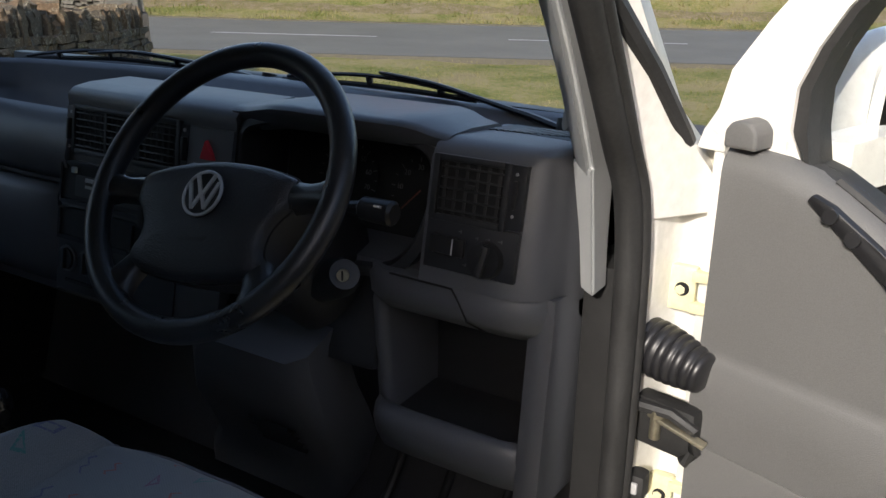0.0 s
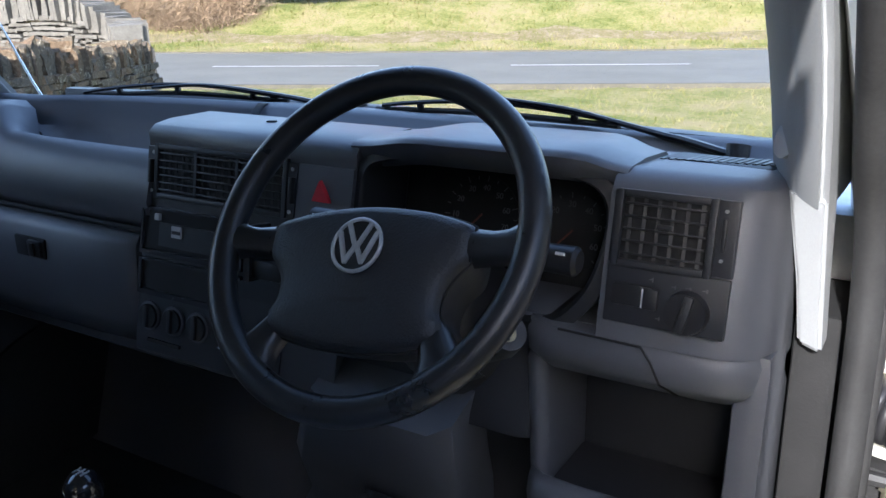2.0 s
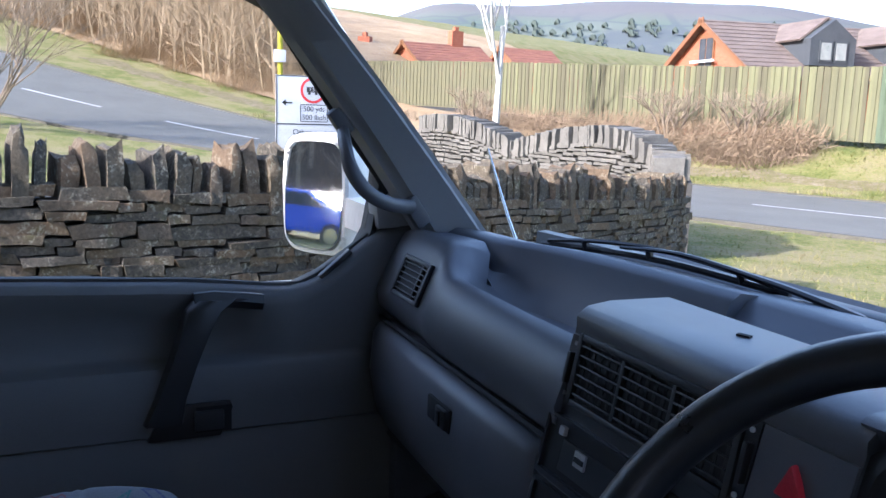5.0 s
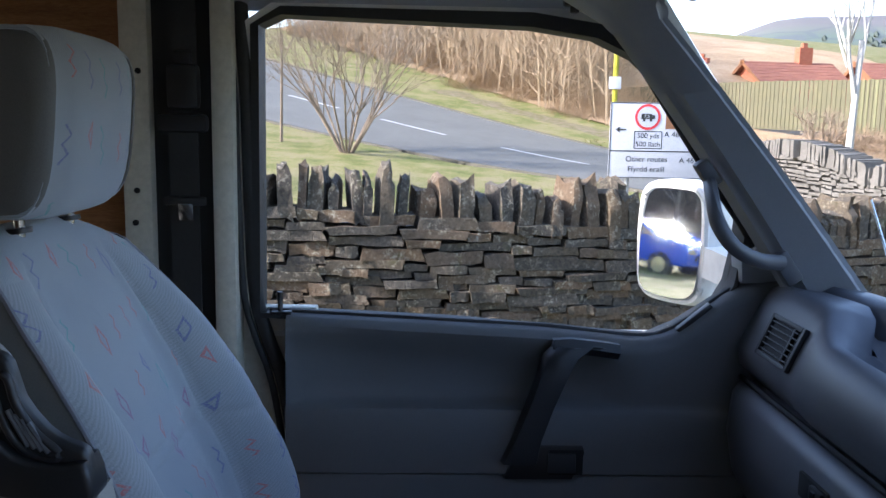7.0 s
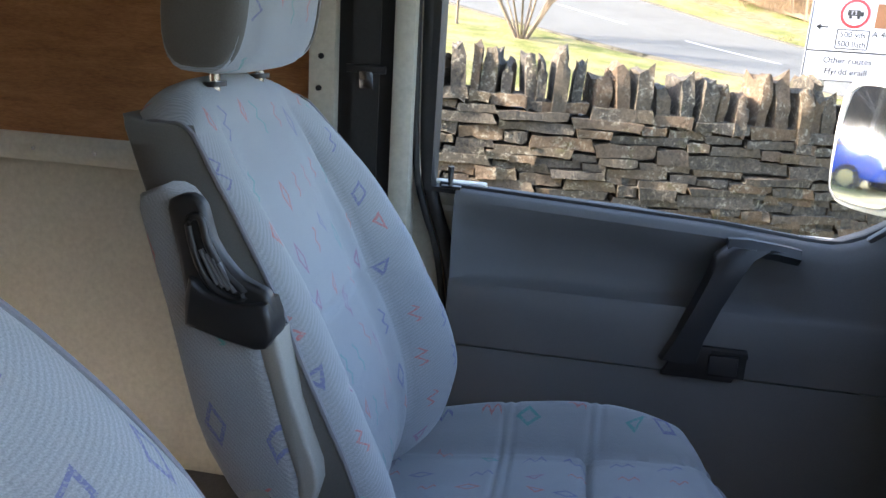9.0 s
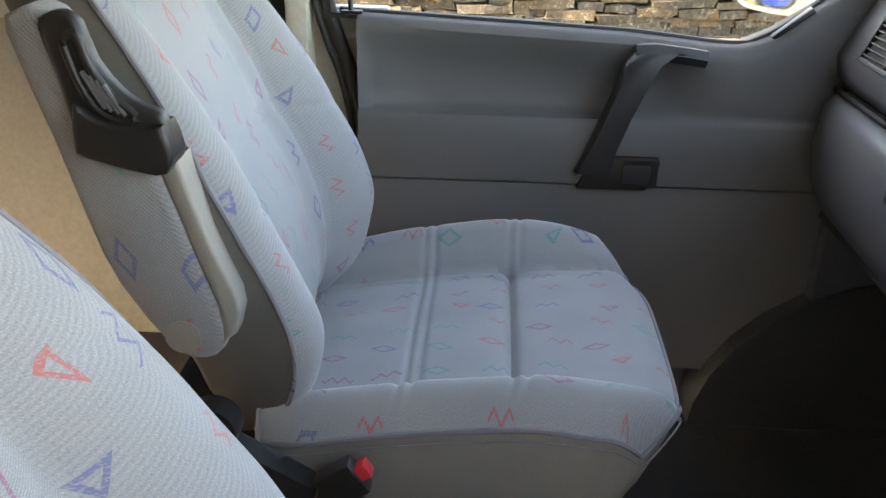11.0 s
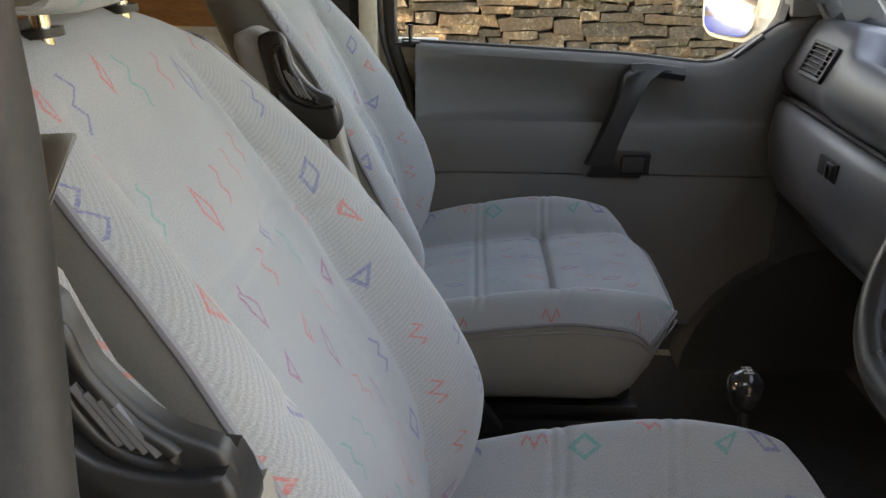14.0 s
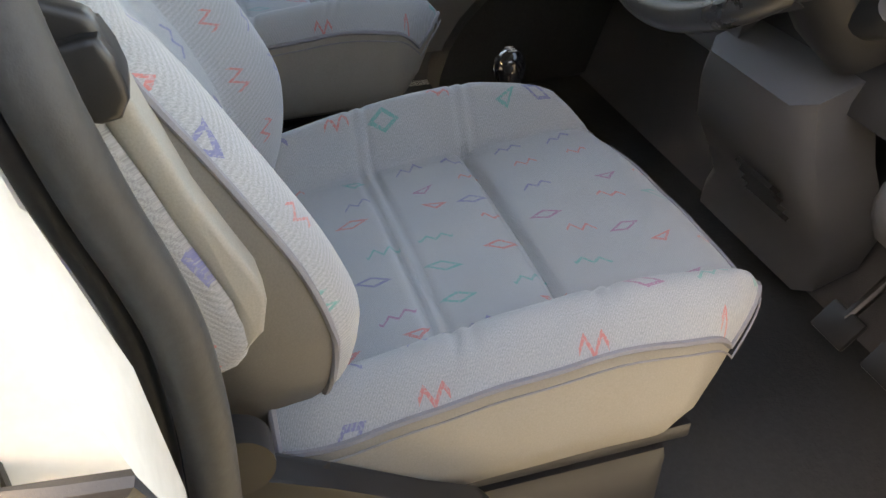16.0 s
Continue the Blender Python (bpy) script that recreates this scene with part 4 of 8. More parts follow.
bm.transform(HUB_M @ pose(0, -0.052, 0.0055))
part("pad_mark", bm, BLACK, wheel, "small moulded word, too worn to read")
column = thing("steering_column", (0.4056, 0.34, 1.10), "black plastic steering column shroud with stalks", "steering column")
bm = bmesh.new()
rings = [[WHEEL_M @ Vector((w * math.cos(a), h * math.sin(a) - 0.012, z)) for a in np.linspace(0, 2 * math.pi, 20, endpoint=False)] for w, h, z in ((0.050, 0.045, -0.09), (0.062, 0.058, -0.10), (0.066, 0.070, -0.15), (0.070, 0.085, -0.20), (0.06, 0.09, -0.27))]
part("shroud", loft(rings), DASH_DARK, column, "", 50)
for sx, ln in ((1, 0.165), (-1, 0.150)):
    st = part("stalk", tube([WHEEL_M @ Vector((sx * a, 0.030 + b * 1.6, -0.111)) for a, b in ((0.05, 0), (0.09, 0.004), (ln - 0.03, 0.008))], [0.009, 0.008, 0.010], 10), BLACK, column, "black control stalk")
    part("stalk_end", tube([WHEEL_M @ Vector((sx * a, 0.043, -0.111)) for a in (ln - 0.035, ln - 0.03, ln + 0.012, ln + 0.016)], [0.010, 0.015, 0.016, 0.012], 12), BLACK, st)
    part("stalk_mark", boxes((tuple(WHEEL_M @ Vector((sx * ln, 0.043, -0.094))), (0.010, 0.003, 0.003), (WT, 0, 0))), PRINT, st)
igc = WHEEL_M @ Vector((0.104, -0.032, -0.165))
ign = part("ignition_housing", tube([WHEEL_M @ Vector((0.05, -0.04, -0.20)), WHEEL_M @ Vector((0.090, -0.034, -0.180)), igc], [0.03, 0.026, 0.020], 16), DASH_DARK, column)
part("ignition_lock", disc(bmesh.new(), igc + Vector((0.002, -0.006, 0.001)), 0.0080, 0.006, (0.45, -0.85, 0.15), 20), STEEL, ign, "chrome ignition lock")
part("key_slot", boxes((tuple(igc + Vector((0.0035, -0.0095, 0.0015))), (0.002, 0.002, 0.012), (0, 0, 20))), VOID, ign)
rings = []
for y, z, xa, xb in ((0.22, 1.13, 0.20, 0.42), (0.24, 1.07, 0.16, 0.41), (0.29, 0.98, 0.10, 0.39), (0.36, 0.89, 0.05, 0.36), (0.42, 0.80, 0.01, 0.33), (0.45, 0.72, -0.05, 0.29), (0.455, 0.69, -0.06, 0.28)):
    rings.append([(xa, y + 0.10, z + 0.04), (xa, y + 0.02, z + 0.01), (xa + 0.025, y, z), (xb - 0.025, y, z), (xb, y + 0.02, z + 0.01), (xb, y + 0.10, z + 0.04)])
cover = part("lower_cover", loft(rings), DASH, column, "grey lower column cover", 45)
for k in range(4):
    part("cover_slot", boxes(((0.285, 0.296 + 0.010 * k, 0.958 - 0.017 * k), (0.085, 0.02, 0.007), (-40, 0, 0))), VOID, cover)
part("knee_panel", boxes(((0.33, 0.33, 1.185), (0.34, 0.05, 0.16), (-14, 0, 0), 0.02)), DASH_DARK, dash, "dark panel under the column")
pedal = thing("pedal", (0.36, 0.46, 0.66), "black rubber-faced pedal above the floor", "pedal", "pedals")
part("pad", boxes(((0.40, 0.42, 0.74), (0.07, 0.012, 0.055), (-40, 0, 0), 0.006)), BLACK, pedal)
part("arm", tube([(0.40, 0.43, 0.75), (0.40, 0.52, 0.85), (0.40, 0.55, 1.0)], 0.009, 8), BLACK, pedal)
copy_thing(pedal, pose(0.46, 0.47, 0.66))
copy_thing(pedal, pose(0.56, 0.50, 0.65))
gear = thing("gear_lever", (-0.02, 0.05, FLOOR), "gear lever with glossy black knob and rubber gaiter", "gear lever")
part("stick", tube([(-0.02, 0.06, 0.66), (-0.02, 0.055, 0.8), (-0.02, 0.03, 1.0)], [0.009, 0.008, 0.007], 10), BLACK, gear)
part("gaiter", tube([(-0.02, 0.07, 0.62), (-0.02, 0.068, 0.66), (-0.02, 0.066, 0.70), (-0.02, 0.062, 0.75)], [0.09, 0.07, 0.04, 0.012], 16), RUBBER, gear)
GLOSS = worn("glossy_knob", (0.012, 0.012, 0.013), (0.02, 0.02, 0.022), 0.12, 200, 20, 0.02, 0.0003, coat=0.6)
part("knob", tube([(-0.02, 0.029, z) for z in (0.990, 0.998, 1.010, 1.026, 1.040, 1.050, 1.055)], [0.013, 0.019, 0.023, 0.0255, 0.024, 0.017, 0.006], 22), GLOSS, gear, "glossy black gear knob with shift pattern", 60)
part("shift_pattern", boxes(((-0.02, 0.029, 1.0555), (0.018, 0.0015, 0.002)), ((-0.028, 0.029, 1.0555), (0.0015, 0.014, 0.002)), ((-0.02, 0.029, 1.0555), (0.0015, 0.014, 0.002)), ((-0.012, 0.029, 1.0555), (0.0015, 0.014, 0.002))), PRINT, gear)


# ---- seats ----
SIDE_LINE = [(0.99, -0.455), (1.02, -0.417), (1.05, -0.397), (1.085, -0.386), (1.125, -0.380), (1.15, -0.380), (1.18, -0.387), (1.225, -0.403), (1.275, -0.427), (1.33, -0.455), (1.38, -0.480), (1.42, -0.502), (1.45, -0.523), (1.48, -0.545), (1.53, -0.584), (1.556, -0.606)]
BACK_HALF = [(0.99, 0.190), (1.03, 0.208), (1.08, 0.230), (1.14, 0.244), (1.20, 0.248), (1.26, 0.248), (1.33, 0.243), (1.40, 0.232), (1.45, 0.220), (1.50, 0.204), (1.545, 0.184), (1.60, 0.160)]


def groove(d, w=0.010):
    return math.exp(-(d / w) ** 2)


def build_seat(cx, dy, rec, label):
    """A cab seat: cushion and backrest of cloth, vinyl skirts, piping, headrest, folded armrest, base; rec reclines the back."""
    s = thing("cab_seat", (cx, -0.2 + dy, FLOOR), label, "seat", "cab seats")

    def at(x, y, z):
        return Vector((cx + x, y + dy, z))

    def back_at(x, y, z):
        return Vector((cx + x, y + dy - rec * (z - 1.15), z))

    def back_prism(pts, xa, xb, bev=0.0, seg=2):
        off = 0.0
        return prism([(back_at(0, y, z).y, z) for y, z in pts], "x", cx + xa, cx + xb, bev, seg=seg)

    def round_prism(pts, xa, xb, r):
        p2 = [Vector((back_at(0, y, z).y, z)) for y, z in pts]
        cen, n2 = sum(p2, Vector((0, 0))) / len(p2), len(p2)
        area = sum(p2[k].x * p2[(k + 1) % n2].y - p2[(k + 1) % n2].x * p2[k].y for k in range(n2))
        rings = []
        for x, inset in ((xa, 0.0), (xb - r, 0.0), (xb - 0.55 * r, 0.10 * r), (xb - 0.2 * r, 0.42 * r), (xb, r)):
            ring = []
            for k, p in enumerate(p2):
                t = (p2[(k + 1) % n2] - p2[k - 1]).normalized()
                nrm = Vector((-t.y, t.x)) if area > 0 else Vector((t.y, -t.x))
                q = p + nrm * inset
                ring.append((cx + x, q.x, q.y))
            rings.append(ring)
        return loft(rings)

    # cushion
    nu, nv = 76, 130
    bm = bmesh.new()

    def half(v, u=0.0):
        return 0.250 * (1 - 0.06 * max(0, (0.15 - v) / 0.15) ** 2 - 0.17 * max(0, (v - 0.72) / 0.28) ** 3 * (1.0 if u < 0 else 0.30))

    def top(u, v):
        y = -0.435 + (0.504 - (0.050 if u < 0 else 0.022) * abs(u) ** 4) * v
        x = u * half(v, u)
        ax = abs(x)
        z = 1.002 + 0.056 * v
        rise = max(0.0, min(1.0, (ax - 0.150) / 0.055)) ** 1.3
        z += 0.050 * rise * (1 - 0.55 * max(0.0, (v - 0.62) / 0.38) ** 2) + 0.006 * math.sin(math.pi * v)
        z += (0.020 if u < 0 else 0.008) * rise * math.sin(math.pi * min(1, v))
        z -= 0.046 * max(0.0, (ax / half(v, u) - 0.84) / 0.16) ** 2
        z += 0.010 * (1 - (ax / 0.17) ** 2 if ax < 0.17 else 0) * math.sin(math.pi * min(1, v * 1.1))
        z -= 0.026 * max(0.0, (v - 0.90) / 0.10) ** 2
        z -= 0.010 * groove(ax - 0.166, 0.007)
        if ax < 0.165:
            z -= 0.011 * groove(y + 0.137, 0.006) + 0.006 * groove(y + 0.137, 0.022)
        z += 0.0022 * noise.noise(Vector((x * 16, y * 16, cx * 9)))
        for yy in (-0.272, -0.256) + (() if ax < 0.165 else (-0.138, -0.122)):
            z -= 0.0045 * groove(y - yy, 0.0042) * max(0.0, min(1.0, (0.238 - ax) / 0.03))
        y -= 0.034 * max(0.0, (abs(u) - 0.84) / 0.16) ** 2 * v
        x *= 1 - 0.045 * max(0.0, (v - 0.90) / 0.10) ** 2
        return at(x, y, z)

    grid = [[bm.verts.new(top(-1 + 2 * i / nu, j / nv)) for i in range(nu + 1)] for j in range(nv + 1)]
    for j in range(nv):
        for i in range(nu):
            bm.faces.new((grid[j][i], grid[j][i + 1], grid[j + 1][i + 1], grid[j + 1][i]))
    rim_pts = [grid[j][0].co.copy() for j in range(nv, -1, -1)] + [grid[0][i].co.copy() for i in range(1, nu)] + [grid[j][nu].co.copy() for j in range(nv + 1)] + [grid[nv][i].co.copy() for i in range(nu - 1, 0, -1)]
    cu = part("cushion", bm, CLOTH_SEAT, s, "pale grey patterned cloth cushion", 70)
    uv_metres(cu, lambda c: (c.y + 0.47, c.x + 0.31))
    mid = at(0, -0.18, 0)
    rings = []
    for drop, pull in ((0.0, 0.0), (0.02, -0.003), (0.06, -0.001), (0.10, 0.030), (0.128, 0.08), (0.140, 0.16)):
        ring = []
        for p in rim_pts:
            q = p + (Vector((mid.x, mid.y, p.z)) - p) * pull
            fwd = min(1.0, max(0.0, (p.y - dy + 0.06) / 0.10))
            q.y -= fwd * drop * 0.55
            k = min(1, drop / 0.14)
            q.z = (p.z - drop) * (1 - k) + 0.905 * k
            ring.append(q)
        rings.append(ring)
    part("cushion_skirt", loft(rings, caps=False), VINYL, s, "beige vinyl cushion side", 70)
    part("piping", tube(rim_pts, 0.0036, 6, True), PIPING, s, "blue-grey piping")
    part("stitching", tube([p + Vector((0, 0, -0.013)) + (p - Vector((mid.x, mid.y, p.z))).normalized() * 0.0045 for p in rim_pts], 0.0012, 5, True), PIPING, s)

    # backrest: cloth front wrapped over the crown, vinyl sides and back
    nz, nc = 110, 12
    bm = bmesh.new()
    line_z, line_y = zip(*SIDE_LINE)
    knots = np.linspace(0.99, 1.548, nz + 1)
    soft_y = np.convolve(np.pad(np.interp(knots, line_z, line_y), 4, mode="edge"), np.ones(9) / 9, "valid")
    soft_y[:5], soft_y[-5:] = np.interp(knots[:5], line_z, line_y), np.interp(knots[-5:], line_z, line_y)
    spine = [(float(y), float(z)) for y, z in zip(soft_y, knots)]
    y0, z0 = spine[-1]
    for k in range(1, nc + 1):
        t = k / nc
        p = [(y0, z0), (y0 - 0.014, z0 + 0.028), (y0 - 0.030, z0 + 0.066), (y0 - 0.088, z0 + 0.040)]
        w = [(1 - t) ** 3, 3 * t * (1 - t) ** 2, 3 * t * t * (1 - t), t ** 3]
        spine.append((sum(a * q[0] for a, q in zip(w, p)), sum(a * q[1] for a, q in zip(w, p))))

    def front(u, j):
        y, z = spine[j]
        up = max(0, j - nz) / nc
        half_w = lerp(BACK_HALF, z if j <= nz else 1.548 + 0.05 * up)
        x, ax = u * half_w, abs(u)
        fade = max(0.0, min(1.0, (1.575 - z) / 0.10)) * (1 - up)
        deep = lerp([(0.99, 0.012), (1.06, 0.034), (1.15, 0.060), (1.30, 0.058), (1.42, 0.044), (1.50, 0.020), (1.56, 0.0)], z) * (1 - up)
        k = max(0.0, min(1.0, (ax - 0.40) / 0.46))
        y -= deep * (1 - k * k * (3 - 2 * k))
        t = max(0.0, min(1.0, (1 - ax) / 0.38))
        y += lerp([(0.99, 0.010), (1.06, 0.020), (1.15, 0.026), (1.35, 0.024), (1.46, 0.014), (1.55, 0.004)], z) * math.sin(math.pi * t ** 0.68) * (1 - up)
        y += 0.012 * (1 - (ax / 0.5) ** 2 if ax < 0.5 else 0.0) * fade
        y -= (0.006 * groove(ax - 0.60, 0.020) + 0.004 * groove(ax - 0.60, 0.06)) * fade
        for zz in (1.396, 1.412) if cx > 0 else (1.296, 1.312):
            y -= 0.0045 * groove(z - zz, 0.0045) * (1 if ax < 0.6 else 0)
        if ax > 0.6:
            y -= 0.004 * groove(z - (1.392 if cx > 0 else 1.300) + 0.03 * (ax - 0.6), 0.005) * max(0.0, min(1.0, (0.95 - ax) / 0.1))
        y += 0.0030 * noise.noise(Vector((x * 14, z * 14, cx * 7))) * fade
        z -= 0.030 * ax ** 3 * min(1.0, up * 1.6) + 0.012 * ax ** 4 * up
        return back_at(x, y, z)

    grid = [[bm.verts.new(front(-1 + 2 * i / nu, j)) for i in range(nu + 1)] for j in range(nz + nc + 1)]
    for j in range(nz + nc):
        for i in range(nu):
            f = bm.faces.new((grid[j][i], grid[j][i + 1], grid[j + 1][i + 1], grid[j + 1][i]))
            f.material_index = 1 if abs(i + 0.5 - nu / 2) > 0.30 * nu and j < nz else 0
    left = [row[0].co.copy() for row in grid]
    right = [row[nu].co.copy() for row in grid]
    rear = [v.co.copy() for v in grid[-1]]
    back = part("backrest", bm, CLOTH_BACK, s, "pale grey patterned cloth backrest", 70)
    back.data.materials.append(CLOTH_BOLSTER)
    uv_metres(back, lambda c: (c.z * 1.15, c.x + 0.37))
    rings = []
    for j in range(nz + 1):
        l, r = left[j], right[j]
        z = spine[j][1]
        dep = lerp([(0.99, 0.05), (1.06, 0.10), (1.14, 0.132), (1.35, 0.128), (1.45, 0.112), (1.5, 0.100), (1.56, 0.088)], z)
        lean = 0.016 * min(1.0, max(0.0, (z - 1.0) / 0.1))
        rings.append([l + Vector((0, 0.001, 0)), l + Vector((-0.004, -0.012, 0)), l + Vector((-lean * 0.5, -dep * 0.5, 0)), l + Vector((-lean * 0.3, -dep * 0.86, 0)), l + Vector((0.014, -dep, 0)),
                      r + Vector((-0.014, -dep, 0)), r + Vector((lean * 0.3, -dep * 0.86, 0)), r + Vector((lean * 0.5, -dep * 0.5, 0)), r + Vector((0.004, -0.012, 0)), r + Vector((0, 0.001, 0)), r + Vector((-0.012, -dep * 0.8, 0)), l + Vector((0.012, -dep * 0.8, 0))])
    for k, up in ((0.5, 0.010), (0.9, 0.014)):
        rings.append([p + Vector((0, -0.004 * k, up)) + (rear[nu // 2] - p) * 0.02 * k if i in (3, 4, 5, 6) else p + Vector((0, -0.004 * k, up * 0.5)) + (rear[nu // 2] - p) * 0.06 * k for i, p in enumerate(rings[nz])])
    part("backrest_shell", loft(rings), VINYL_SHADED, back, "beige vinyl side and back, shade in the colour", 60)
    for line, sx in ((left, -1), (right, 1)):
        part("piping", tube([p + Vector((sx * 0.002, -0.001, 0)) for p in line[1:nz + nc - 1]], 0.0032, 6), PIPING, back)

    # headrest
    hy = -0.612
    rings = []
    for k in range(15):
        t = -1 + 2 * k / 14
        r = max((1 - abs(t) ** 6) ** 0.5 if abs(t) < 1 else 0.0, 0.80)
        ring = []
        for q in range(28):
            a = 2 * math.pi * q / 28
            ca, sa = math.cos(a), math.sin(a)
            z = 1.712 + 0.108 * (0.72 + 0.28 * r) * math.copysign(abs(sa) ** 0.60, sa)
            ring.append(back_at(0.130 * t, hy + 0.060 * r * math.copysign(abs(ca) ** 0.62, ca) + 0.10 * (z - 1.712), z))
        rings.append(ring)
    hr = part("headrest", loft(rings), CLOTH_BACK, s, "patterned cloth headrest", 50)
    uv_metres(hr, lambda c: (c.z, c.x + 0.37))
    for sx in (-1, 1):
        side = []
        for o, k in ((-0.010, 0.985), (-0.002, 0.975), (0.004, 0.90), (0.007, 0.6), (0.008, 0.2)):
            ring = []
            for q in range(28):
                a = 2 * math.pi * q / 28
                z = 1.712 + 0.102 * k * math.copysign(abs(math.sin(a)) ** 0.60, math.sin(a))
                ring.append(back_at(sx * (0.130 + o), hy + 0.051 * k * math.copysign(abs(math.cos(a)) ** 0.62, math.cos(a)) + 0.10 * (z - 1.712), z))
            side.append(ring)
        part("headrest_side", loft(side), VINYL_SHADED, hr, "beige vinyl headrest cheek, shade in the colour", 60)
        part("post", tube([back_at(sx * 0.068, hy - 0.018, 1.55), back_at(sx * 0.068, hy - 0.018, 1.66)], 0.0065, 12), CHROME, s, "chrome headrest post")
        part("post_collar", disc(bmesh.new(), back_at(sx * 0.068, hy - 0.018, 1.592), 0.014, 0.006, (0, -0.1, 1), 18, 0.014), BLACK, s)

    # armrest folded up against the backrest's side
    prof = [(-0.500, 1.160), (-0.468, 1.150), (-0.447, 1.163), (-0.441, 1.195), (-0.463, 1.271), (-0.490, 1.362), (-0.545, 1.440), (-0.562, 1.495), (-0.584, 1.511), (-0.606, 1.506), (-0.615, 1.488), (-0.589, 1.389), (-0.569, 1.302), (-0.548, 1.235)]
    prof = [(p.x, p.y) for p in smooth_path([(a, b, 0) for a, b in prof], 2, True)]
    ar = part("armrest", round_prism(prof, 0.240, 0.284, 0.012), CLOTH_SIDE, s, "folded cloth armrest", 60)
    uv_metres(ar, lambda c: (c.z, c.y + c.x))
    strip = [(-0.454, 1.165), (-0.432, 1.182), (-0.425, 1.208), (-0.427, 1.228), (-0.452, 1.295), (-0.472, 1.372), (-0.492, 1.366), (-0.470, 1.285), (-0.448, 1.212)]
    part("armrest_edge", round_prism(strip, 0.240, 0.280, 0.005), VINYL, ar, "beige vinyl armrest edge")
    hold = [(-0.579, 1.494), (-0.572, 1.506), (-0.555, 1.510), (-0.541, 1.500), (-0.532, 1.467), (-0.512, 1.439), (-0.495, 1.427), (-0.480, 1.421), (-0.474, 1.412), (-0.468, 1.382), (-0.472, 1.370), (-0.486, 1.362), (-0.550, 1.377), (-0.560, 1.385), (-0.569, 1.446)]
    hold = [(p.x, p.y) for p in smooth_path([(a, b, 0) for a, b in hold], 2, True)]
    slot = [(-0.556, 1.480), (-0.550, 1.490), (-0.542, 1.486), (-0.536, 1.462), (-0.518, 1.434), (-0.500, 1.418), (-0.508, 1.410), (-0.532, 1.420), (-0.547, 1.444)]
    slot = [(p.x, p.y) for p in smooth_path([(a, b, 0) for a, b in slot], 3, True)]
    base_lip = [(-0.560, 1.385), (-0.550, 1.377), (-0.486, 1.362), (-0.472, 1.370), (-0.468, 1.382), (-0.475, 1.410), (-0.492, 1.408), (-0.514, 1.410), (-0.538, 1.417), (-0.554, 1.430)]
    base_lip = [(p.x, p.y) for p in smooth_path([(a, b, 0) for a, b in base_lip], 2, True)]
    bm = round_prism(hold, 0.276, 0.290, 0.006)
    join(bm, round_prism(base_lip, 0.262, 0.300, 0.005))
    hd = part("armrest_bracket", bm, BLACK, s, "black plastic armrest hinge cover", 60)
    part("bracket_slot", back_prism(slot, 0.270, 0.2912), VOID, hd)
    part("slot_rim", tube([back_at(0.2900, y, z) for y, z in slot], 0.0042, 8, True), BLACK, hd, "", 60)
    for k in range(4):
        part("bracket_rib", tube([back_at(0.2920, -0.543 + 0.006 * k, 1.458 - 0.004 * k), back_at(0.2920, -0.526 + 0.006 * k, 1.424 - 0.002 * k)], 0.0028, 6), DASH, hd)
    part("armrest_button", disc(bmesh.new(), back_at(0.284, -0.486, 1.180), 0.019, 0.006, (1, 0, 0), 22), VINYL, ar, "round vinyl pivot cap")
    part("recliner_knob", disc(bmesh.new(), at(0.274, -0.470, 1.060), 0.030, 0.030, (1, 0, 0), 24), BLACK, s, "black recliner knob")
    part("recliner_cover", prism([(y + dy, z) for y, z in ((-0.52, 0.96), (-0.52, 1.06), (-0.46, 1.05), (-0.40, 1.00), (-0.26, 0.93), (-0.22, 0.87), (-0.52, 0.86))], "x", cx + 0.255, cx + 0.285, 0.008), BLACK, s, "black seat hinge cover")
    # base and runners
    part("seat_base", boxes((tuple(at(0, -0.22, 0.74)), (0.42, 0.42, 0.22), (0, 0, 0), 0.02)), BLACK, s, "black painted seat base")
    part("seat_pan", boxes((tuple(at(0, -0.20, 0.905)), (0.40, 0.40, 0.05), (0, 0, 0), 0.02)), BLACK, s)
    for sx in (-1, 1):
        part("runner", boxes((tuple(at(sx * 0.19, -0.20, 0.868)), (0.035, 0.42, 0.022), (0, 0, 0), 0.004)), BLACK, s, "black steel seat runner")
    part("adjust_bar", tube([at(-0.17, -0.03, 0.872), at(0.0, 0.0, 0.868), at(0.17, -0.03, 0.872)], 0.007, 8), BLACK, s)
    bx = -0.275 if cx > 0 else 0.290
    part("buckle_stalk", tube([at(bx, -0.36, 0.92), at(bx - 0.004, -0.345, 0.985)], 0.011, 8, flat=0.6), BLACK, s)
    bk = part("belt_buckle", boxes((tuple(at(bx - 0.004, -0.325, 1.000)), (0.024, 0.050, 0.045), (35, 0, 0), 0.005)), BLACK, s, "black seat belt buckle")
    part("release_button", boxes((tuple(at(bx - 0.004, -0.309, 1.014)), (0.018, 0.034, 0.018), (35, 0, 0), 0.003)), RED, bk, "red release button")
    return s


build_seat(0.41, 0.0, 0.08, "driver's seat in pale grey cloth with coloured zigzag motifs")
build_seat(-0.40, -0.09, 0.0, "passenger seat in pale grey cloth with coloured zigzag motifs")

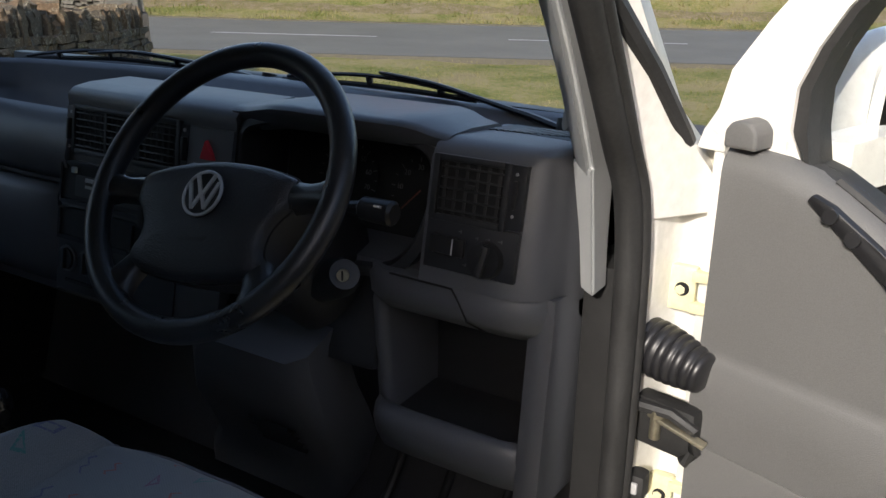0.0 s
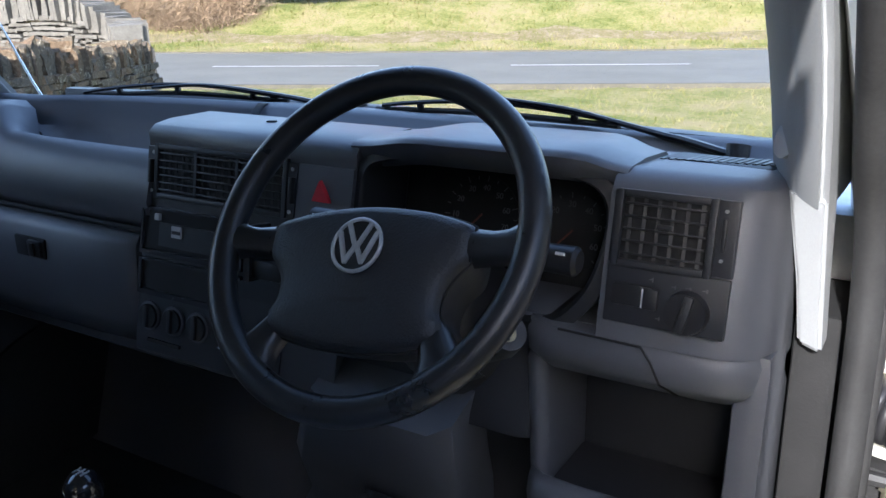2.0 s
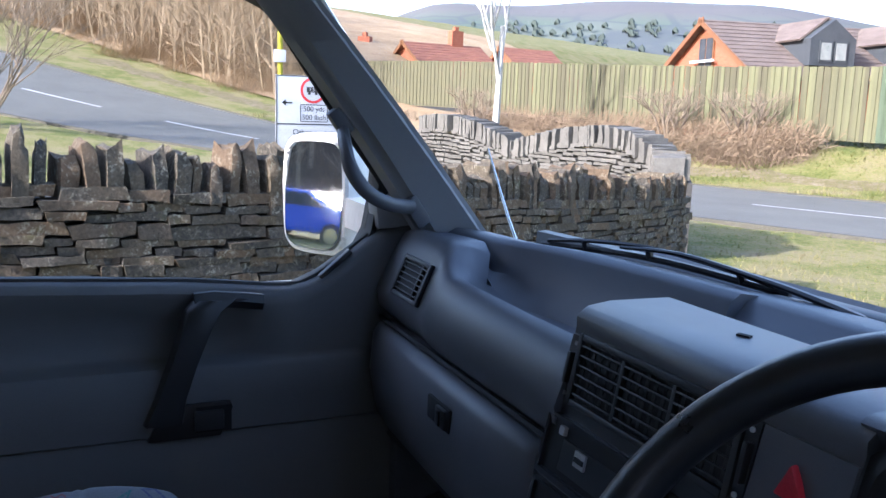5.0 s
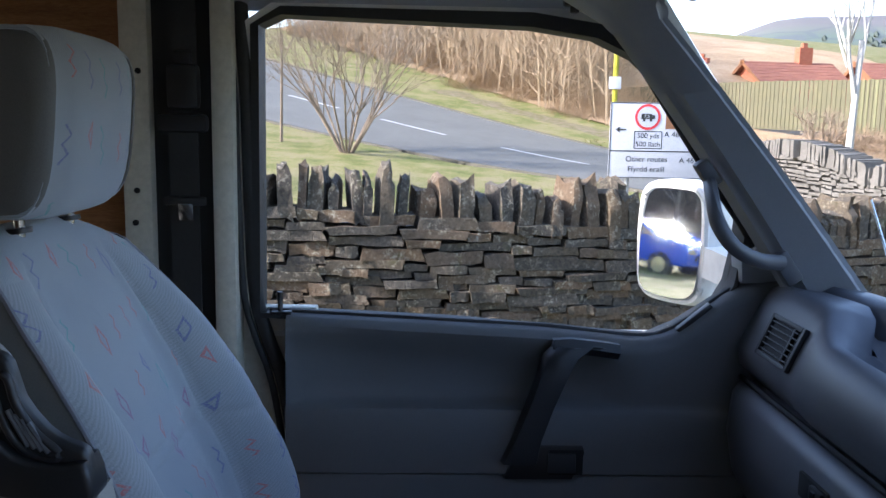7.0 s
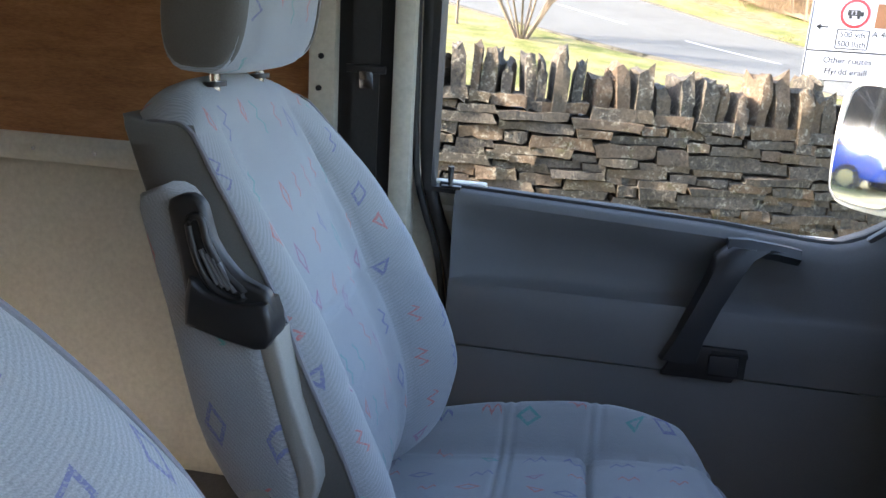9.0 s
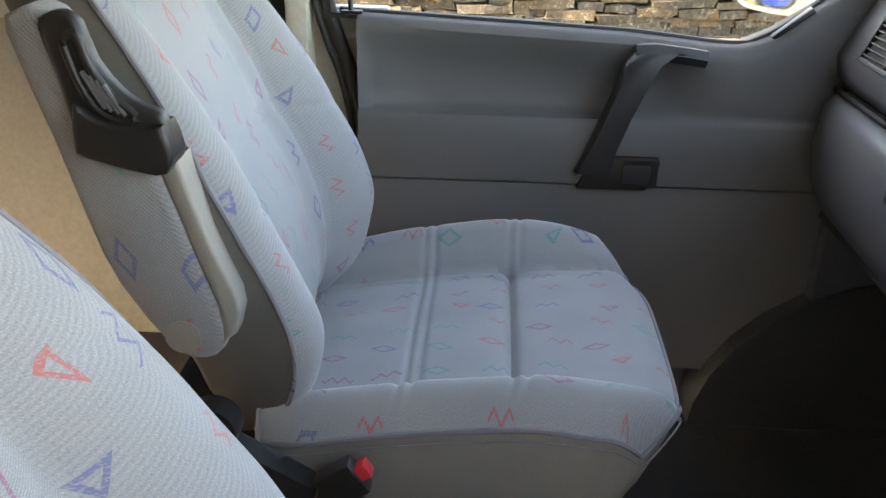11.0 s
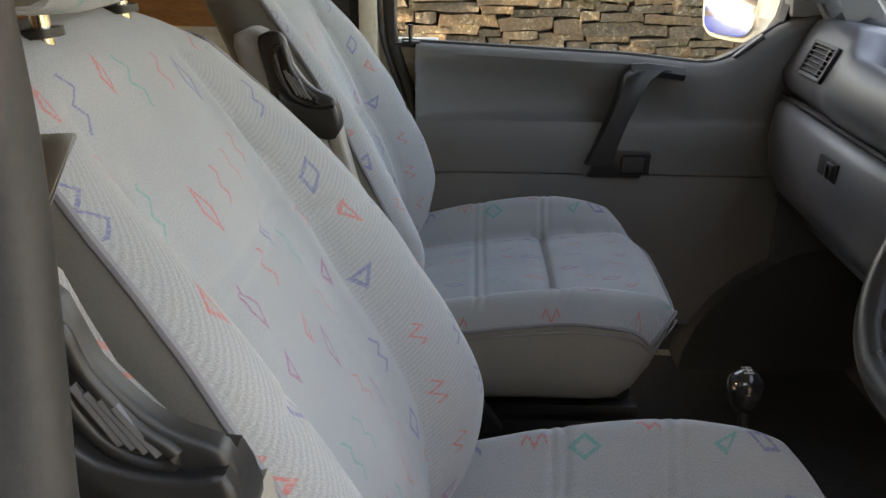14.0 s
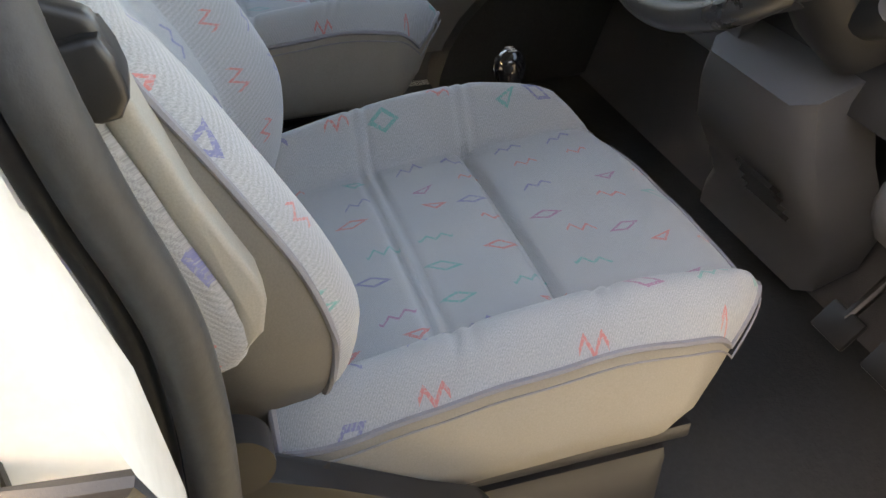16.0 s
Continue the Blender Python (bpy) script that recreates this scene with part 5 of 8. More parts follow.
# ---- seat belt on the passenger's pillar ----
belt = thing("seat_belt", (-0.80, -0.66, 1.1), "black seat belt hanging from the door pillar", "seat belt", "seat belts")
part("guide", boxes(((-0.812, -0.664, 1.775), (0.030, 0.055, 0.075), (0, 0, 0), 0.012), ((-0.805, -0.664, 1.715), (0.024, 0.085, 0.030), (0, 0, 0), 0.010)), BLACK, belt, "black belt guide")
part("guide_cap", boxes(((-0.815, -0.664, 1.822), (0.02, 0.030, 0.025), (0, 0, 0), 0.006)), BLACK, belt)
part("strap", boxes(((-0.805, -0.664, 1.28), (0.004, 0.048, 0.88)), ((-0.815, -0.664, 1.88), (0.004, 0.045, 0.16))), RUBBER, belt, "black webbing")
part("tongue", boxes(((-0.798, -0.662, 1.585), (0.010, 0.070, 0.014), (0, 0, 0), 0.003)), BLACK, belt)
part("tongue_plate", boxes(((-0.793, -0.660, 1.567), (0.003, 0.024, 0.030), (0, 12, 0), 0.001)), CHROME, belt, "chrome tongue")

belt = thing("seat_belt", (0.80, -0.60, 1.1), "black seat belt with bright tongue on the driver's pillar", "seat belt", "seat belts")
part("strap", boxes(((0.800, -0.612, 1.40), (0.004, 0.046, 1.00))), RUBBER, belt, "black webbing")
part("tongue", boxes(((0.770, -0.585, 1.572), (0.060, 0.030, 0.014), (0, 8, 18), 0.003)), BLACK, belt)
part("tongue_plate", boxes(((0.706, -0.561, 1.566), (0.082, 0.016, 0.003), (0, 9, 14), 0.001)), CHROME, belt, "chrome tongue")

# ---- doors ----
WIN = {-1: [(-0.545, 1.386), (-0.20, 1.372), (0.10, 1.348), (0.155, 1.346), (0.205, 1.368), (0.275, 1.415), (0.292, 1.446), (0.303, 1.507), (0.308, 1.575), (0.255, 1.665), (0.160, 1.785), (0.10, 1.838), (0.03, 1.870), (-0.08, 1.886), (-0.505, 1.898), (-0.542, 1.880)],
       1: [(-0.545, 1.386), (-0.20, 1.372), (0.10, 1.358), (0.155, 1.376), (0.231, 1.424), (0.303, 1.460), (0.324, 1.466), (0.332, 1.503), (0.334, 1.546), (0.320, 1.588), (0.298, 1.629), (0.268, 1.665), (0.20, 1.745), (0.10, 1.825), (-0.02, 1.872), (-0.505, 1.898), (-0.542, 1.880)]}


def sill_z(y, sx=-1):
    if sx > 0:
        return lerp([(-0.55, 1.386), (-0.03, 1.365), (0.10, 1.355), (0.15, 1.370), (0.231, 1.420), (0.274, 1.444), (0.314, 1.464), (0.335, 1.470), (0.42, 1.477)], y)
    return lerp([(-0.55, 1.386), (-0.03, 1.362), (0.10, 1.348), (0.155, 1.346), (0.205, 1.368), (0.275, 1.425), (0.33, 1.458), (0.38, 1.462), (0.42, 1.450)], y)


def build_door(sx, label):
    """A cab door in its closed place on the side sx: panel, frame, glass, handle, pocket, mirror."""
    d = thing("cab_door", (sx * 0.905, 0.425, 0.66), label, "door", "cab doors")

    def fl(p):
        return (sx * p[0], p[1], p[2])

    rings = []
    for y in (-0.498, -0.490, -0.47, -0.35, -0.2, -0.05, 0.05, 0.10, 0.14, 0.17, 0.20, 0.235, 0.275, 0.31, 0.345, 0.38, 0.395) + ((0.406,) if sx > 0 else ()):
        zt = sill_z(y, sx)
        rec = 0.046 * max(0.0, min(1.0, (0.10 - y) / 0.06)) * min(1.0, (y + 0.498) / 0.05)
        r = [(0.868, zt - 0.004), (0.835, zt + 0.004), (0.818, zt), (0.808, zt - 0.012), (0.806 + rec * 0.18, zt - 0.026), (0.806 + rec * 0.60, zt - 0.048), (0.806 + rec * 0.92, zt - 0.075), (0.806 + rec, 1.262), (0.806 + rec * 0.97, 1.236), (0.806 + rec * 0.80, 1.227), (0.803, 1.223), (0.798, 1.214), (0.797, 1.16), (0.798, 1.106), (0.806, 1.100), (0.803, 1.093), (0.808, 0.90), (0.812, 0.72), (0.868, 0.70)]
        rings.append([fl((x, y, z)) for x, z in r])
    panel = part("door_panel", loft(rings), TRIM, d, "grey moulded plastic door lining", 50)
    part("door_shell", boxes(((sx * 0.895, -0.04, 1.015), (0.050, 0.92, 0.66), (0, 0, 0), 0.012)), PAINT, d, "white painted steel door")
    part("shell_front", prism([(0.30, 1.33), (0.468, 1.33), (0.468, 1.462), (0.36, 1.470), (0.30, 1.44)] if sx > 0 else [(0.30, 1.33), (0.425, 1.33), (0.425, 1.455), (0.36, 1.470), (0.30, 1.44)], "x", sx * 0.872, sx * 0.918, 0.006), PAINT, d)
    # window frame: band between an outer and the inner outline
    inner = [Vector((0, y, z)) for y, z in WIN[sx]]
    cen = sum(inner, Vector()) / len(inner)
    outer = []
    for k, p in enumerate(inner):
        a, c = inner[k - 1], inner[(k + 1) % len(inner)]
        t = (c - a).normalized()
        nrm = Vector((0, t.z, -t.y))
        if nrm.dot(p - cen) < 0:
            nrm = -nrm
        wide = (0.050 if sx > 0 or p.y < 0.2 else 0.030) if p.z > 1.5 else 0.020
        if p.y < -0.5:
            wide = 0.030
        if sx > 0 and p.y > 0.15 and p.z > 1.47:
            wide = lerp([(1.47, 0.125), (1.53, 0.100), (1.60, 0.066), (1.66, 0.055)], p.z)
        outer.append(p + nrm * wide)
    for nm, xa, xb, mt, k0, k1 in (("window_frame", 0.835, 0.905, PAINT, 0.14 if sx > 0 else 0.46, 1.0), ("window_seal", 0.842 if sx > 0 else 0.832, 0.895, RUBBER, 0.0, 0.16 if sx > 0 else 0.48)):
        rr = []
        for p, q in zip(inner, outer):
            low = Vector((0, 0, -0.030 if p.z < 1.47 and mt is PAINT else 0.0))
            m0, m1 = p.lerp(q, k0) + low, p.lerp(q, k1) + low
            xi = 0.862 if p.z < 1.47 and mt is PAINT else xa
            rr.append([(sx * xi, m0.y, m0.z), (sx * xb, m0.y, m0.z), (sx * xb, m1.y, m1.z), (sx * xi, m1.y, m1.z)])
        part(nm, loft(rr, True, None, True), mt, d, "white door window frame" if mt is PAINT else "black rubber window seal")
    gl = part("window_glass", prism([(p.y, p.z) for p in inner], "x", sx * 0.868, sx * 0.872), GLASS, d, "clear door window, wound up")
    gl.visible_shadow = False
    part("sill_strip", tube([fl((0.842, y, sill_z(y, sx) + 0.004)) for y in np.linspace(-0.53, 0.29, 26)], 0.006, 6), RUBBER, d)
    # pull handle: a bent bar from the sill down to the latch tray
    rings = [[fl((x + dx, y + dyy, z)) for dx, dyy in ((0.012, -w), (-0.016, -w * 0.8), (-0.020, 0), (-0.016, w * 0.8), (0.012, w))]
             for x, y, z, w in ((0.815, 0.070, 1.330, 0.012), (0.804, 0.040, 1.340, 0.032), (0.794, 0.006, 1.343, 0.036), (0.786, -0.018, 1.325, 0.033), (0.782, -0.034, 1.285, 0.028), (0.784, -0.052, 1.235, 0.026), (0.790, -0.072, 1.175, 0.028), (0.796, -0.085, 1.130, 0.036))]
    ph = part("pull_handle", loft(rings), BLACK if sx > 0 else DASH_DARK, d, "dark plastic pull handle", 60)
    part("handle_top", loft([[fl((0.812, y, 1.352 + o)), fl((0.790, y, 1.354 + o)), fl((0.784, y, 1.340 + o)), fl((0.800, y, 1.325 + o))] for y, o in ((-0.032, 0), (0.0, 0.002), (0.05, -0.003), (0.085, -0.008))]), DASH_DARK, ph)
    part("latch_tray", prism([(-0.112, 1.098), (-0.085, 1.160), (0.028, 1.160), (0.032, 1.148), (0.010, 1.098)], "x", sx * 0.791, sx * 0.812, 0.004), BLACK, d, "black latch tray")
    part("latch_lever", boxes(((sx * 0.788, -0.010, 1.130), (0.008, 0.050, 0.036), (0, 0, 0), 0.004)), DASH_DARK, d, "inner door release")
    part("latch_hollow", boxes(((sx * 0.7905, -0.002, 1.131), (0.002, 0.060, 0.046))), VOID, d)
    part("lock_pin", tube([fl((0.830, -0.510, 1.384)), fl((0.830, -0.510, 1.392)), fl((0.830, -0.510, 1.425))], [0.009, 0.0045, 0.0055], 10), BLACK, d, "black lock pin")
    part("pin_collar", boxes(((sx * 0.830, -0.508, 1.388), (0.014, 0.036, 0.006), (0, 0, 0), 0.002)), BLACK, d)
    # mirror switch or demist slot on the slope
    if sx < 0:
        part("slope_slot", boxes(((sx * 0.826, 0.222, 1.388), (0.016, 0.075, 0.010), (40, 0, 0), 0.003)), BLACK, d, "black slot in the door top")
    # quarter trim
    if sx > 0:
        part("quarter_panel", prism([(0.345, 1.462), (0.464, 1.462), (0.456, 1.487), (0.430, 1.530), (0.374, 1.613), (0.352, 1.572), (0.354, 1.540)], "x", 0.838, 0.880, 0.006), PAINT, d)
    else:
        part("quarter_trim", prism([(0.300, 1.452), (0.40, 1.455), (0.345, 1.53), (0.295, 1.50)], "x", -0.815, -0.868, 0.006), PILLAR, d)
    # mirror
    mc, my, mz = sx * 1.085, 0.262 if sx < 0 else 0.310, 1.490 if sx < 0 else 1.475
    mm = pose(mc, my, mz, 0, 0, 33 if sx < 0 else -26)
    pts = smooth_path([(-0.083, -0.085, 0), (-0.070, -0.112, 0), (-0.040, -0.124, 0), (0.040, -0.124, 0), (0.070, -0.112, 0), (0.083, -0.085, 0), (0.088, 0.0, 0), (0.084, 0.085, 0), (0.070, 0.112, 0), (0.042, 0.122, 0), (-0.042, 0.122, 0), (-0.070, 0.112, 0), (-0.084, 0.085, 0), (-0.088, 0.0, 0)], 4, True)
    rings = [[mm @ Vector((p.x * k, dd, p.y * k)) for p in pts] for k, dd in ((0.94, -0.008), (1.0, -0.010), (1.03, 0.0), (1.04, 0.03), (0.95, 0.07), (0.70, 0.10))]
    mi = part("mirror_housing", loft(rings), PAINT, d, "white door mirror housing", 50)
    part("mirror_glass", loft([[mm @ Vector((p.x * k, dd + (0.0645 if sx < 0 else 0.10) * p.y * k, p.y * k)) for p in pts] for k, dd in ((0.90, -0.021), (0.90, -0.016))]), MIRROR, mi, "mirror glass, speckled with drops")
    part("mirror_rim", tube([mm @ Vector((p.x * 0.945, -0.014, p.y * 0.945)) for p in pts], 0.008, 6, True), PAINT, mi)
    part("mirror_arm", loft([[(sx * x, y + oy, z + oz) for oy, oz in ((-0.025, -0.03), (0.025, -0.03), (0.025, 0.03), (-0.025, 0.03))] for x, y, z in ((0.90, 0.33, 1.455), (0.96, 0.32, 1.46), (1.04, 0.315, 1.46))]), PAINT, mi)
    return d


pdoor = build_door(-1, "closed passenger door with grey lining and white frame")
ddoor = build_door(1, "driver's door standing wide open, grey lining and white frame")
part("tweeter_cap", prism([(0.365, 1.479), (0.405, 1.479), (0.405, 1.498), (0.398, 1.508), (0.386, 1.512), (0.374, 1.509), (0.366, 1.500)], "x", 0.800, 0.838, 0.005, seg=3), TRIM, ddoor, "grey corner cap")
sw = part("switch_plate", prism([(0.301, 1.440), (0.296, 1.448), (0.273, 1.440), (0.222, 1.408), (0.150, 1.360), (0.135, 1.345), (0.140, 1.330), (0.160, 1.338), (0.213, 1.376), (0.255, 1.408)], "x", 0.800, 0.812, 0.003), BLACK, ddoor, "black mirror and window switch plate")
for yy, zz in ((0.272, 1.430), (0.246, 1.412), (0.200, 1.380)):
    part("switch_knob", disc(bmesh.new(), (0.799, yy, zz), 0.008, 0.008, (-1, 0, 0.2), 18), BLACK, sw)
part("edge_strip", boxes(((0.872, 0.424, 1.075), (0.060, 0.034, 0.79), (0, 0, 0), 0.005)), PAINT, ddoor, "white painted door edge")
part("edge_flange", boxes(((0.890, 0.457, 1.085), (0.036, 0.032, 0.77), (0, 0, 0), 0.005)), CREAM, ddoor, "cream door edge with old sealant")
for zz in (1.285, 0.98):
    hg = part("hinge", boxes(((0.880, 0.430, zz), (0.036, 0.014, 0.060), (0, 0, 0), 0.003), ((0.906, 0.428, zz + 0.020), (0.026, 0.020, 0.014), (0, 0, 0), 0.003), ((0.906, 0.428, zz - 0.022), (0.026, 0.020, 0.014), (0, 0, 0), 0.003)), HINGE, van, "pale yellow door hinge")
    part("hinge_hole", disc(bmesh.new(), (0.882, 0.4225, zz), 0.009, 0.003, (0, -1, 0), 16), VOID, hg)
    part("hinge_bolt", disc(bmesh.new(), (0.880, 0.4215, zz - 0.001), 0.0065, 0.004, (0, -1, 0), 6), HINGE, hg)
ddoor.rotation_euler = (0, 0, radians(72))
ddoor.location = (0.9334, 0.485, 0.66)

# rubber cable boot and check strap between hinge post and the open door
BOOT = worn("boot_rubber", (0.010, 0.010, 0.012), (0.022, 0.022, 0.024), 0.38, 160, 12, 0.15, 0.0006)
boot = part("cable_boot", tube([(0.852 + 0.086 * t, 0.385 - 0.022 * t, 1.220 - 0.014 * t) for t in np.linspace(0, 1, 61)], [(0.024 if k == 0 else 0.029 + 0.009 * math.sin(math.pi * min(1.0, 0.25 + k / 80)) - 0.004 * k / 60 - 0.0035 * (1 - abs(math.sin(k * math.pi / 7.5)) ** 0.5)) for k in range(61)], 22), BOOT, van, "ribbed black rubber cable boot", 60)
strap = part("check_strap_box", boxes(((0.893, 0.372, 1.122), (0.092, 0.03, 0.070), (0, 0, -12), 0.012)), RUBBER, van, "black check strap housing")
part("strap_pin", disc(bmesh.new(), (0.887, 0.350, 1.130), 0.007, 0.040, (0, 0, 1), 14), STEEL, strap, "brassy steel pin")
part("strap_head", disc(bmesh.new(), (0.887, 0.350, 1.146), 0.011, 0.010, (0, 0, 1), 6), STEEL, strap)
part("check_arm", boxes(((0.918, 0.346, 1.132), (0.070, 0.014, 0.006), (0, 14, -8), 0.002)), STEEL, strap)
part("strap_cup", tube([(0.862, 0.350, 1.150), (0.905, 0.346, 1.152), (0.934, 0.350, 1.135), (0.938, 0.352, 1.105), (0.925, 0.350, 1.088)], 0.008, 8), RUBBER, strap)
part("switch_boot", boxes(((0.868, 0.366, 1.026), (0.026, 0.03, 0.040), (0, 0, 0), 0.010)), RUBBER, van, "black door light switch")
part("switch_pin", boxes(((0.868, 0.350, 1.028), (0.009, 0.006, 0.016), (0, 0, 0), 0.002)), PRINT, van)

# ---- wipers and aerial ----
for pts, blade in (([(0.665, 0.532, 1.442), (0.60, 0.545, 1.454), (0.567, 0.552, 1.458), (0.49, 0.563, 1.470), (0.41, 0.572, 1.482), (0.30, 0.590, 1.487)], [(0.500, 0.562, 1.464), (0.27, 0.601, 1.462), (0.045, 0.632, 1.450)]),
                   ([(0.00, 0.640, 1.440), (-0.10, 0.628, 1.456), (-0.18, 0.616, 1.466), (-0.32, 0.592, 1.478), (-0.44, 0.573, 1.470)], [(-0.150, 0.630, 1.452), (-0.39, 0.590, 1.460), (-0.630, 0.543, 1.447)])):
    w = thing("windscreen_wiper", pts[0], "parked black windscreen wiper at the foot of the screen", "wiper", "wipers")
    line = smooth_path(pts, 4)
    part("arm", tube(line, [0.010 - 0.005 * k / (len(line) - 1) for k in range(len(line))], 8, flat=0.6), BLACK, w)
    part("pivot", disc(bmesh.new(), pts[0], 0.015, 0.03, (0, 0.3, 1), 14), BLACK, w)
    edge = smooth_path(blade, 8)
    part("blade", tube(edge, 0.0050, 6), RUBBER, w)
    n_e = len(edge) - 1
    part("blade_frame", tube([edge[k] + Vector((0, -0.004, 0.005 + 0.012 * math.sin(math.pi * k / n_e))) for k in range(1, n_e)], 0.0038, 6), BLACK, w)
    for f in (0.22, 0.5, 0.78):
        k = int(n_e * f)
        part("blade_link", tube([edge[k], edge[k] + Vector((0, -0.004, 0.005 + 0.012 * math.sin(math.pi * k / n_e)))], 0.006, 6), BLACK, w)
aerial = thing("aerial", (-0.79, 0.60, 1.36), "thin black car aerial on the wing", "aerial")
part("whip", tube([(-0.79, 0.60, 1.37), (-0.82, 0.57, 1.47), (-0.86, 0.54, 1.60)], [0.004, 0.003, 0.002], 8), CHROME, aerial)
part("aerial_foot", disc(bmesh.new(), (-0.79, 0.60, 1.365), 0.012, 0.02, (0, 0, 1), 12), BLACK, aerial)


# ---- outside: materials ----
def layered(name, stops, scale, fine, rough=0.9, relief=0.6, depth=0.02, stretch=(1, 1, 1)):
    m, n, l, b = shader(name, rough, 0, 0.2)
    mp = n.new("ShaderNodeMapping")
    mp.inputs["Scale"].default_value = stretch
    l.new(place(n, l), mp.inputs["Vector"])
    a = noise_tex(n, l, scale, 8, 0.68, mp.outputs[0])
    f = noise_tex(n, l, fine, 5, 0.7, mp.outputs[0])
    both = sums(n, l, "ADD", sums(n, l, "MULTIPLY", a, 0.6), sums(n, l, "MULTIPLY", f, 0.4))
    l.new(ramp(n, l, both, stops), b.inputs["Base Color"])
    bump(n, l, b, f, relief, depth)
    return m


GRASS = layered("verge_grass", [(0.34, (0.050, 0.064, 0.014)), (0.43, (0.100, 0.112, 0.025)), (0.50, (0.158, 0.145, 0.052)), (0.57, (0.205, 0.172, 0.086)), (0.66, (0.14, 0.108, 0.062))], 0.9, 16)
ASPHALT = layered("asphalt", [(0.3, (0.090, 0.088, 0.076)), (0.5, (0.116, 0.113, 0.099)), (0.7, (0.142, 0.138, 0.121))], 0.6, 60, 0.75, 0.3, 0.004)
ROADPAINT = layered("road_paint", [(0.3, (0.28, 0.28, 0.27)), (0.7, (0.48, 0.48, 0.47))], 3, 40, 0.7, 0.2, 0.003)
KERB = layered("kerb_stone", [(0.3, (0.07, 0.065, 0.05)), (0.7, (0.12, 0.11, 0.085))], 2, 30)
LITTER = layered("leaf_litter", [(0.3, (0.09, 0.06, 0.035)), (0.5, (0.17, 0.12, 0.075)), (0.7, (0.25, 0.195, 0.13))], 0.8, 9)
VERGE_LITTER = layered("verge_litter", [(0.36, (0.085, 0.092, 0.028)), (0.47, (0.130, 0.108, 0.050)), (0.55, (0.165, 0.132, 0.085)), (0.68, (0.24, 0.205, 0.155))], 3.5, 22)
BARK = layered("bare_bark", [(0.3, (0.12, 0.09, 0.065)), (0.6, (0.25, 0.195, 0.14)), (0.8, (0.38, 0.32, 0.25))], 2, 25)
SAPLING = layered("pale_sapling_bark", [(0.3, (0.17, 0.12, 0.075)), (0.6, (0.31, 0.235, 0.15)), (0.8, (0.43, 0.35, 0.25))], 0.7, 9)
DEAD_FERN = layered("dead_bracken", [(0.3, (0.17, 0.11, 0.06)), (0.5, (0.30, 0.21, 0.12)), (0.7, (0.42, 0.32, 0.20))], 0.25, 6)
TWIG = layered("brown_twigs", [(0.3, (0.08, 0.055, 0.035)), (0.6, (0.16, 0.115, 0.075)), (0.8, (0.24, 0.18, 0.12))], 0.5, 8)
TWIG_DARK = layered("dark_undergrowth", [(0.3, (0.035, 0.028, 0.02)), (0.6, (0.08, 0.06, 0.04)), (0.8, (0.13, 0.10, 0.07))], 0.5, 8)
BIRCH = layered("pale_birch", [(0.3, (0.28, 0.27, 0.24)), (0.6, (0.45, 0.44, 0.41)), (0.8, (0.52, 0.51, 0.49))], 3, 12)
LEAF_Y = layered("golden_conifer", [(0.3, (0.17, 0.17, 0.015)), (0.55, (0.38, 0.34, 0.04)), (0.75, (0.52, 0.47, 0.09))], 6, 40)
LEAF_H = layered("variegated_hedge", [(0.35, (0.06, 0.10, 0.02)), (0.5, (0.22, 0.26, 0.06)), (0.68, (0.50, 0.48, 0.20))], 7, 40)
LEAF_G = layered("green_shrub", [(0.3, (0.03, 0.06, 0.02)), (0.7, (0.09, 0.14, 0.05))], 4, 30)
FENCE_W = worn("fence_wood", (0.070, 0.068, 0.032), (0.118, 0.110, 0.058), 0.85, 40, 2.0, 0.5, 0.004, vary=0.6)
FENCE_G = worn("green_fence", (0.062, 0.084, 0.048), (0.100, 0.124, 0.076), 0.85, 40, 2.0, 0.5, 0.004, vary=0.22)
# Darker copy of the red brick, with the wall's shade in the colour.
BRICK_SHADED = layered("shaded_red_brick", [(0.3, (0.045, 0.019, 0.015)), (0.5, (0.070, 0.028, 0.021)), (0.7, (0.098, 0.040, 0.030))], 3, 22, 0.9, 0.4, 0.01, (1, 1, 3))
BRICK = layered("red_brick", [(0.3, (0.23, 0.075, 0.042)), (0.5, (0.32, 0.11, 0.062)), (0.7, (0.39, 0.15, 0.09))], 3, 22, 0.9, 0.4, 0.01, (1, 1, 3))
TILES = layered("roof_tiles", [(0.3, (0.08, 0.06, 0.05)), (0.5, (0.135, 0.105, 0.09)), (0.7, (0.19, 0.15, 0.13))], 1.2, 14, 0.85, 0.6, 0.02, (1, 1, 4))
TILES_R = layered("red_roof_tiles", [(0.3, (0.17, 0.07, 0.05)), (0.7, (0.30, 0.135, 0.09))], 1.2, 14, 0.85, 0.6, 0.02, (1, 1, 4))
SLATEW = worn("dark_cladding", (0.03, 0.035, 0.04), (0.06, 0.065, 0.07), 0.6, 30, 2)
UPVC = worn("white_upvc", (0.74, 0.75, 0.76), (0.80, 0.80, 0.80), 0.4, 40, 3)
DARKPANE = worn("dark_pane", (0.03, 0.035, 0.045), (0.06, 0.07, 0.08), 0.06, 30, 3, 0.02)
DORMER_PANE = worn("curtained_pane", (0.16, 0.17, 0.16), (0.30, 0.30, 0.28), 0.08, 30, 3, 0.02)
# White face toned down and blued: its shade is put into the colour.
SIGNW = worn("sign_face", (0.36, 0.37, 0.41), (0.42, 0.43, 0.47), 0.45, 60, 3, 0.02)
SIGNBR = worn("sign_brown", (0.16, 0.07, 0.03), (0.20, 0.09, 0.04), 0.45, 60, 3)
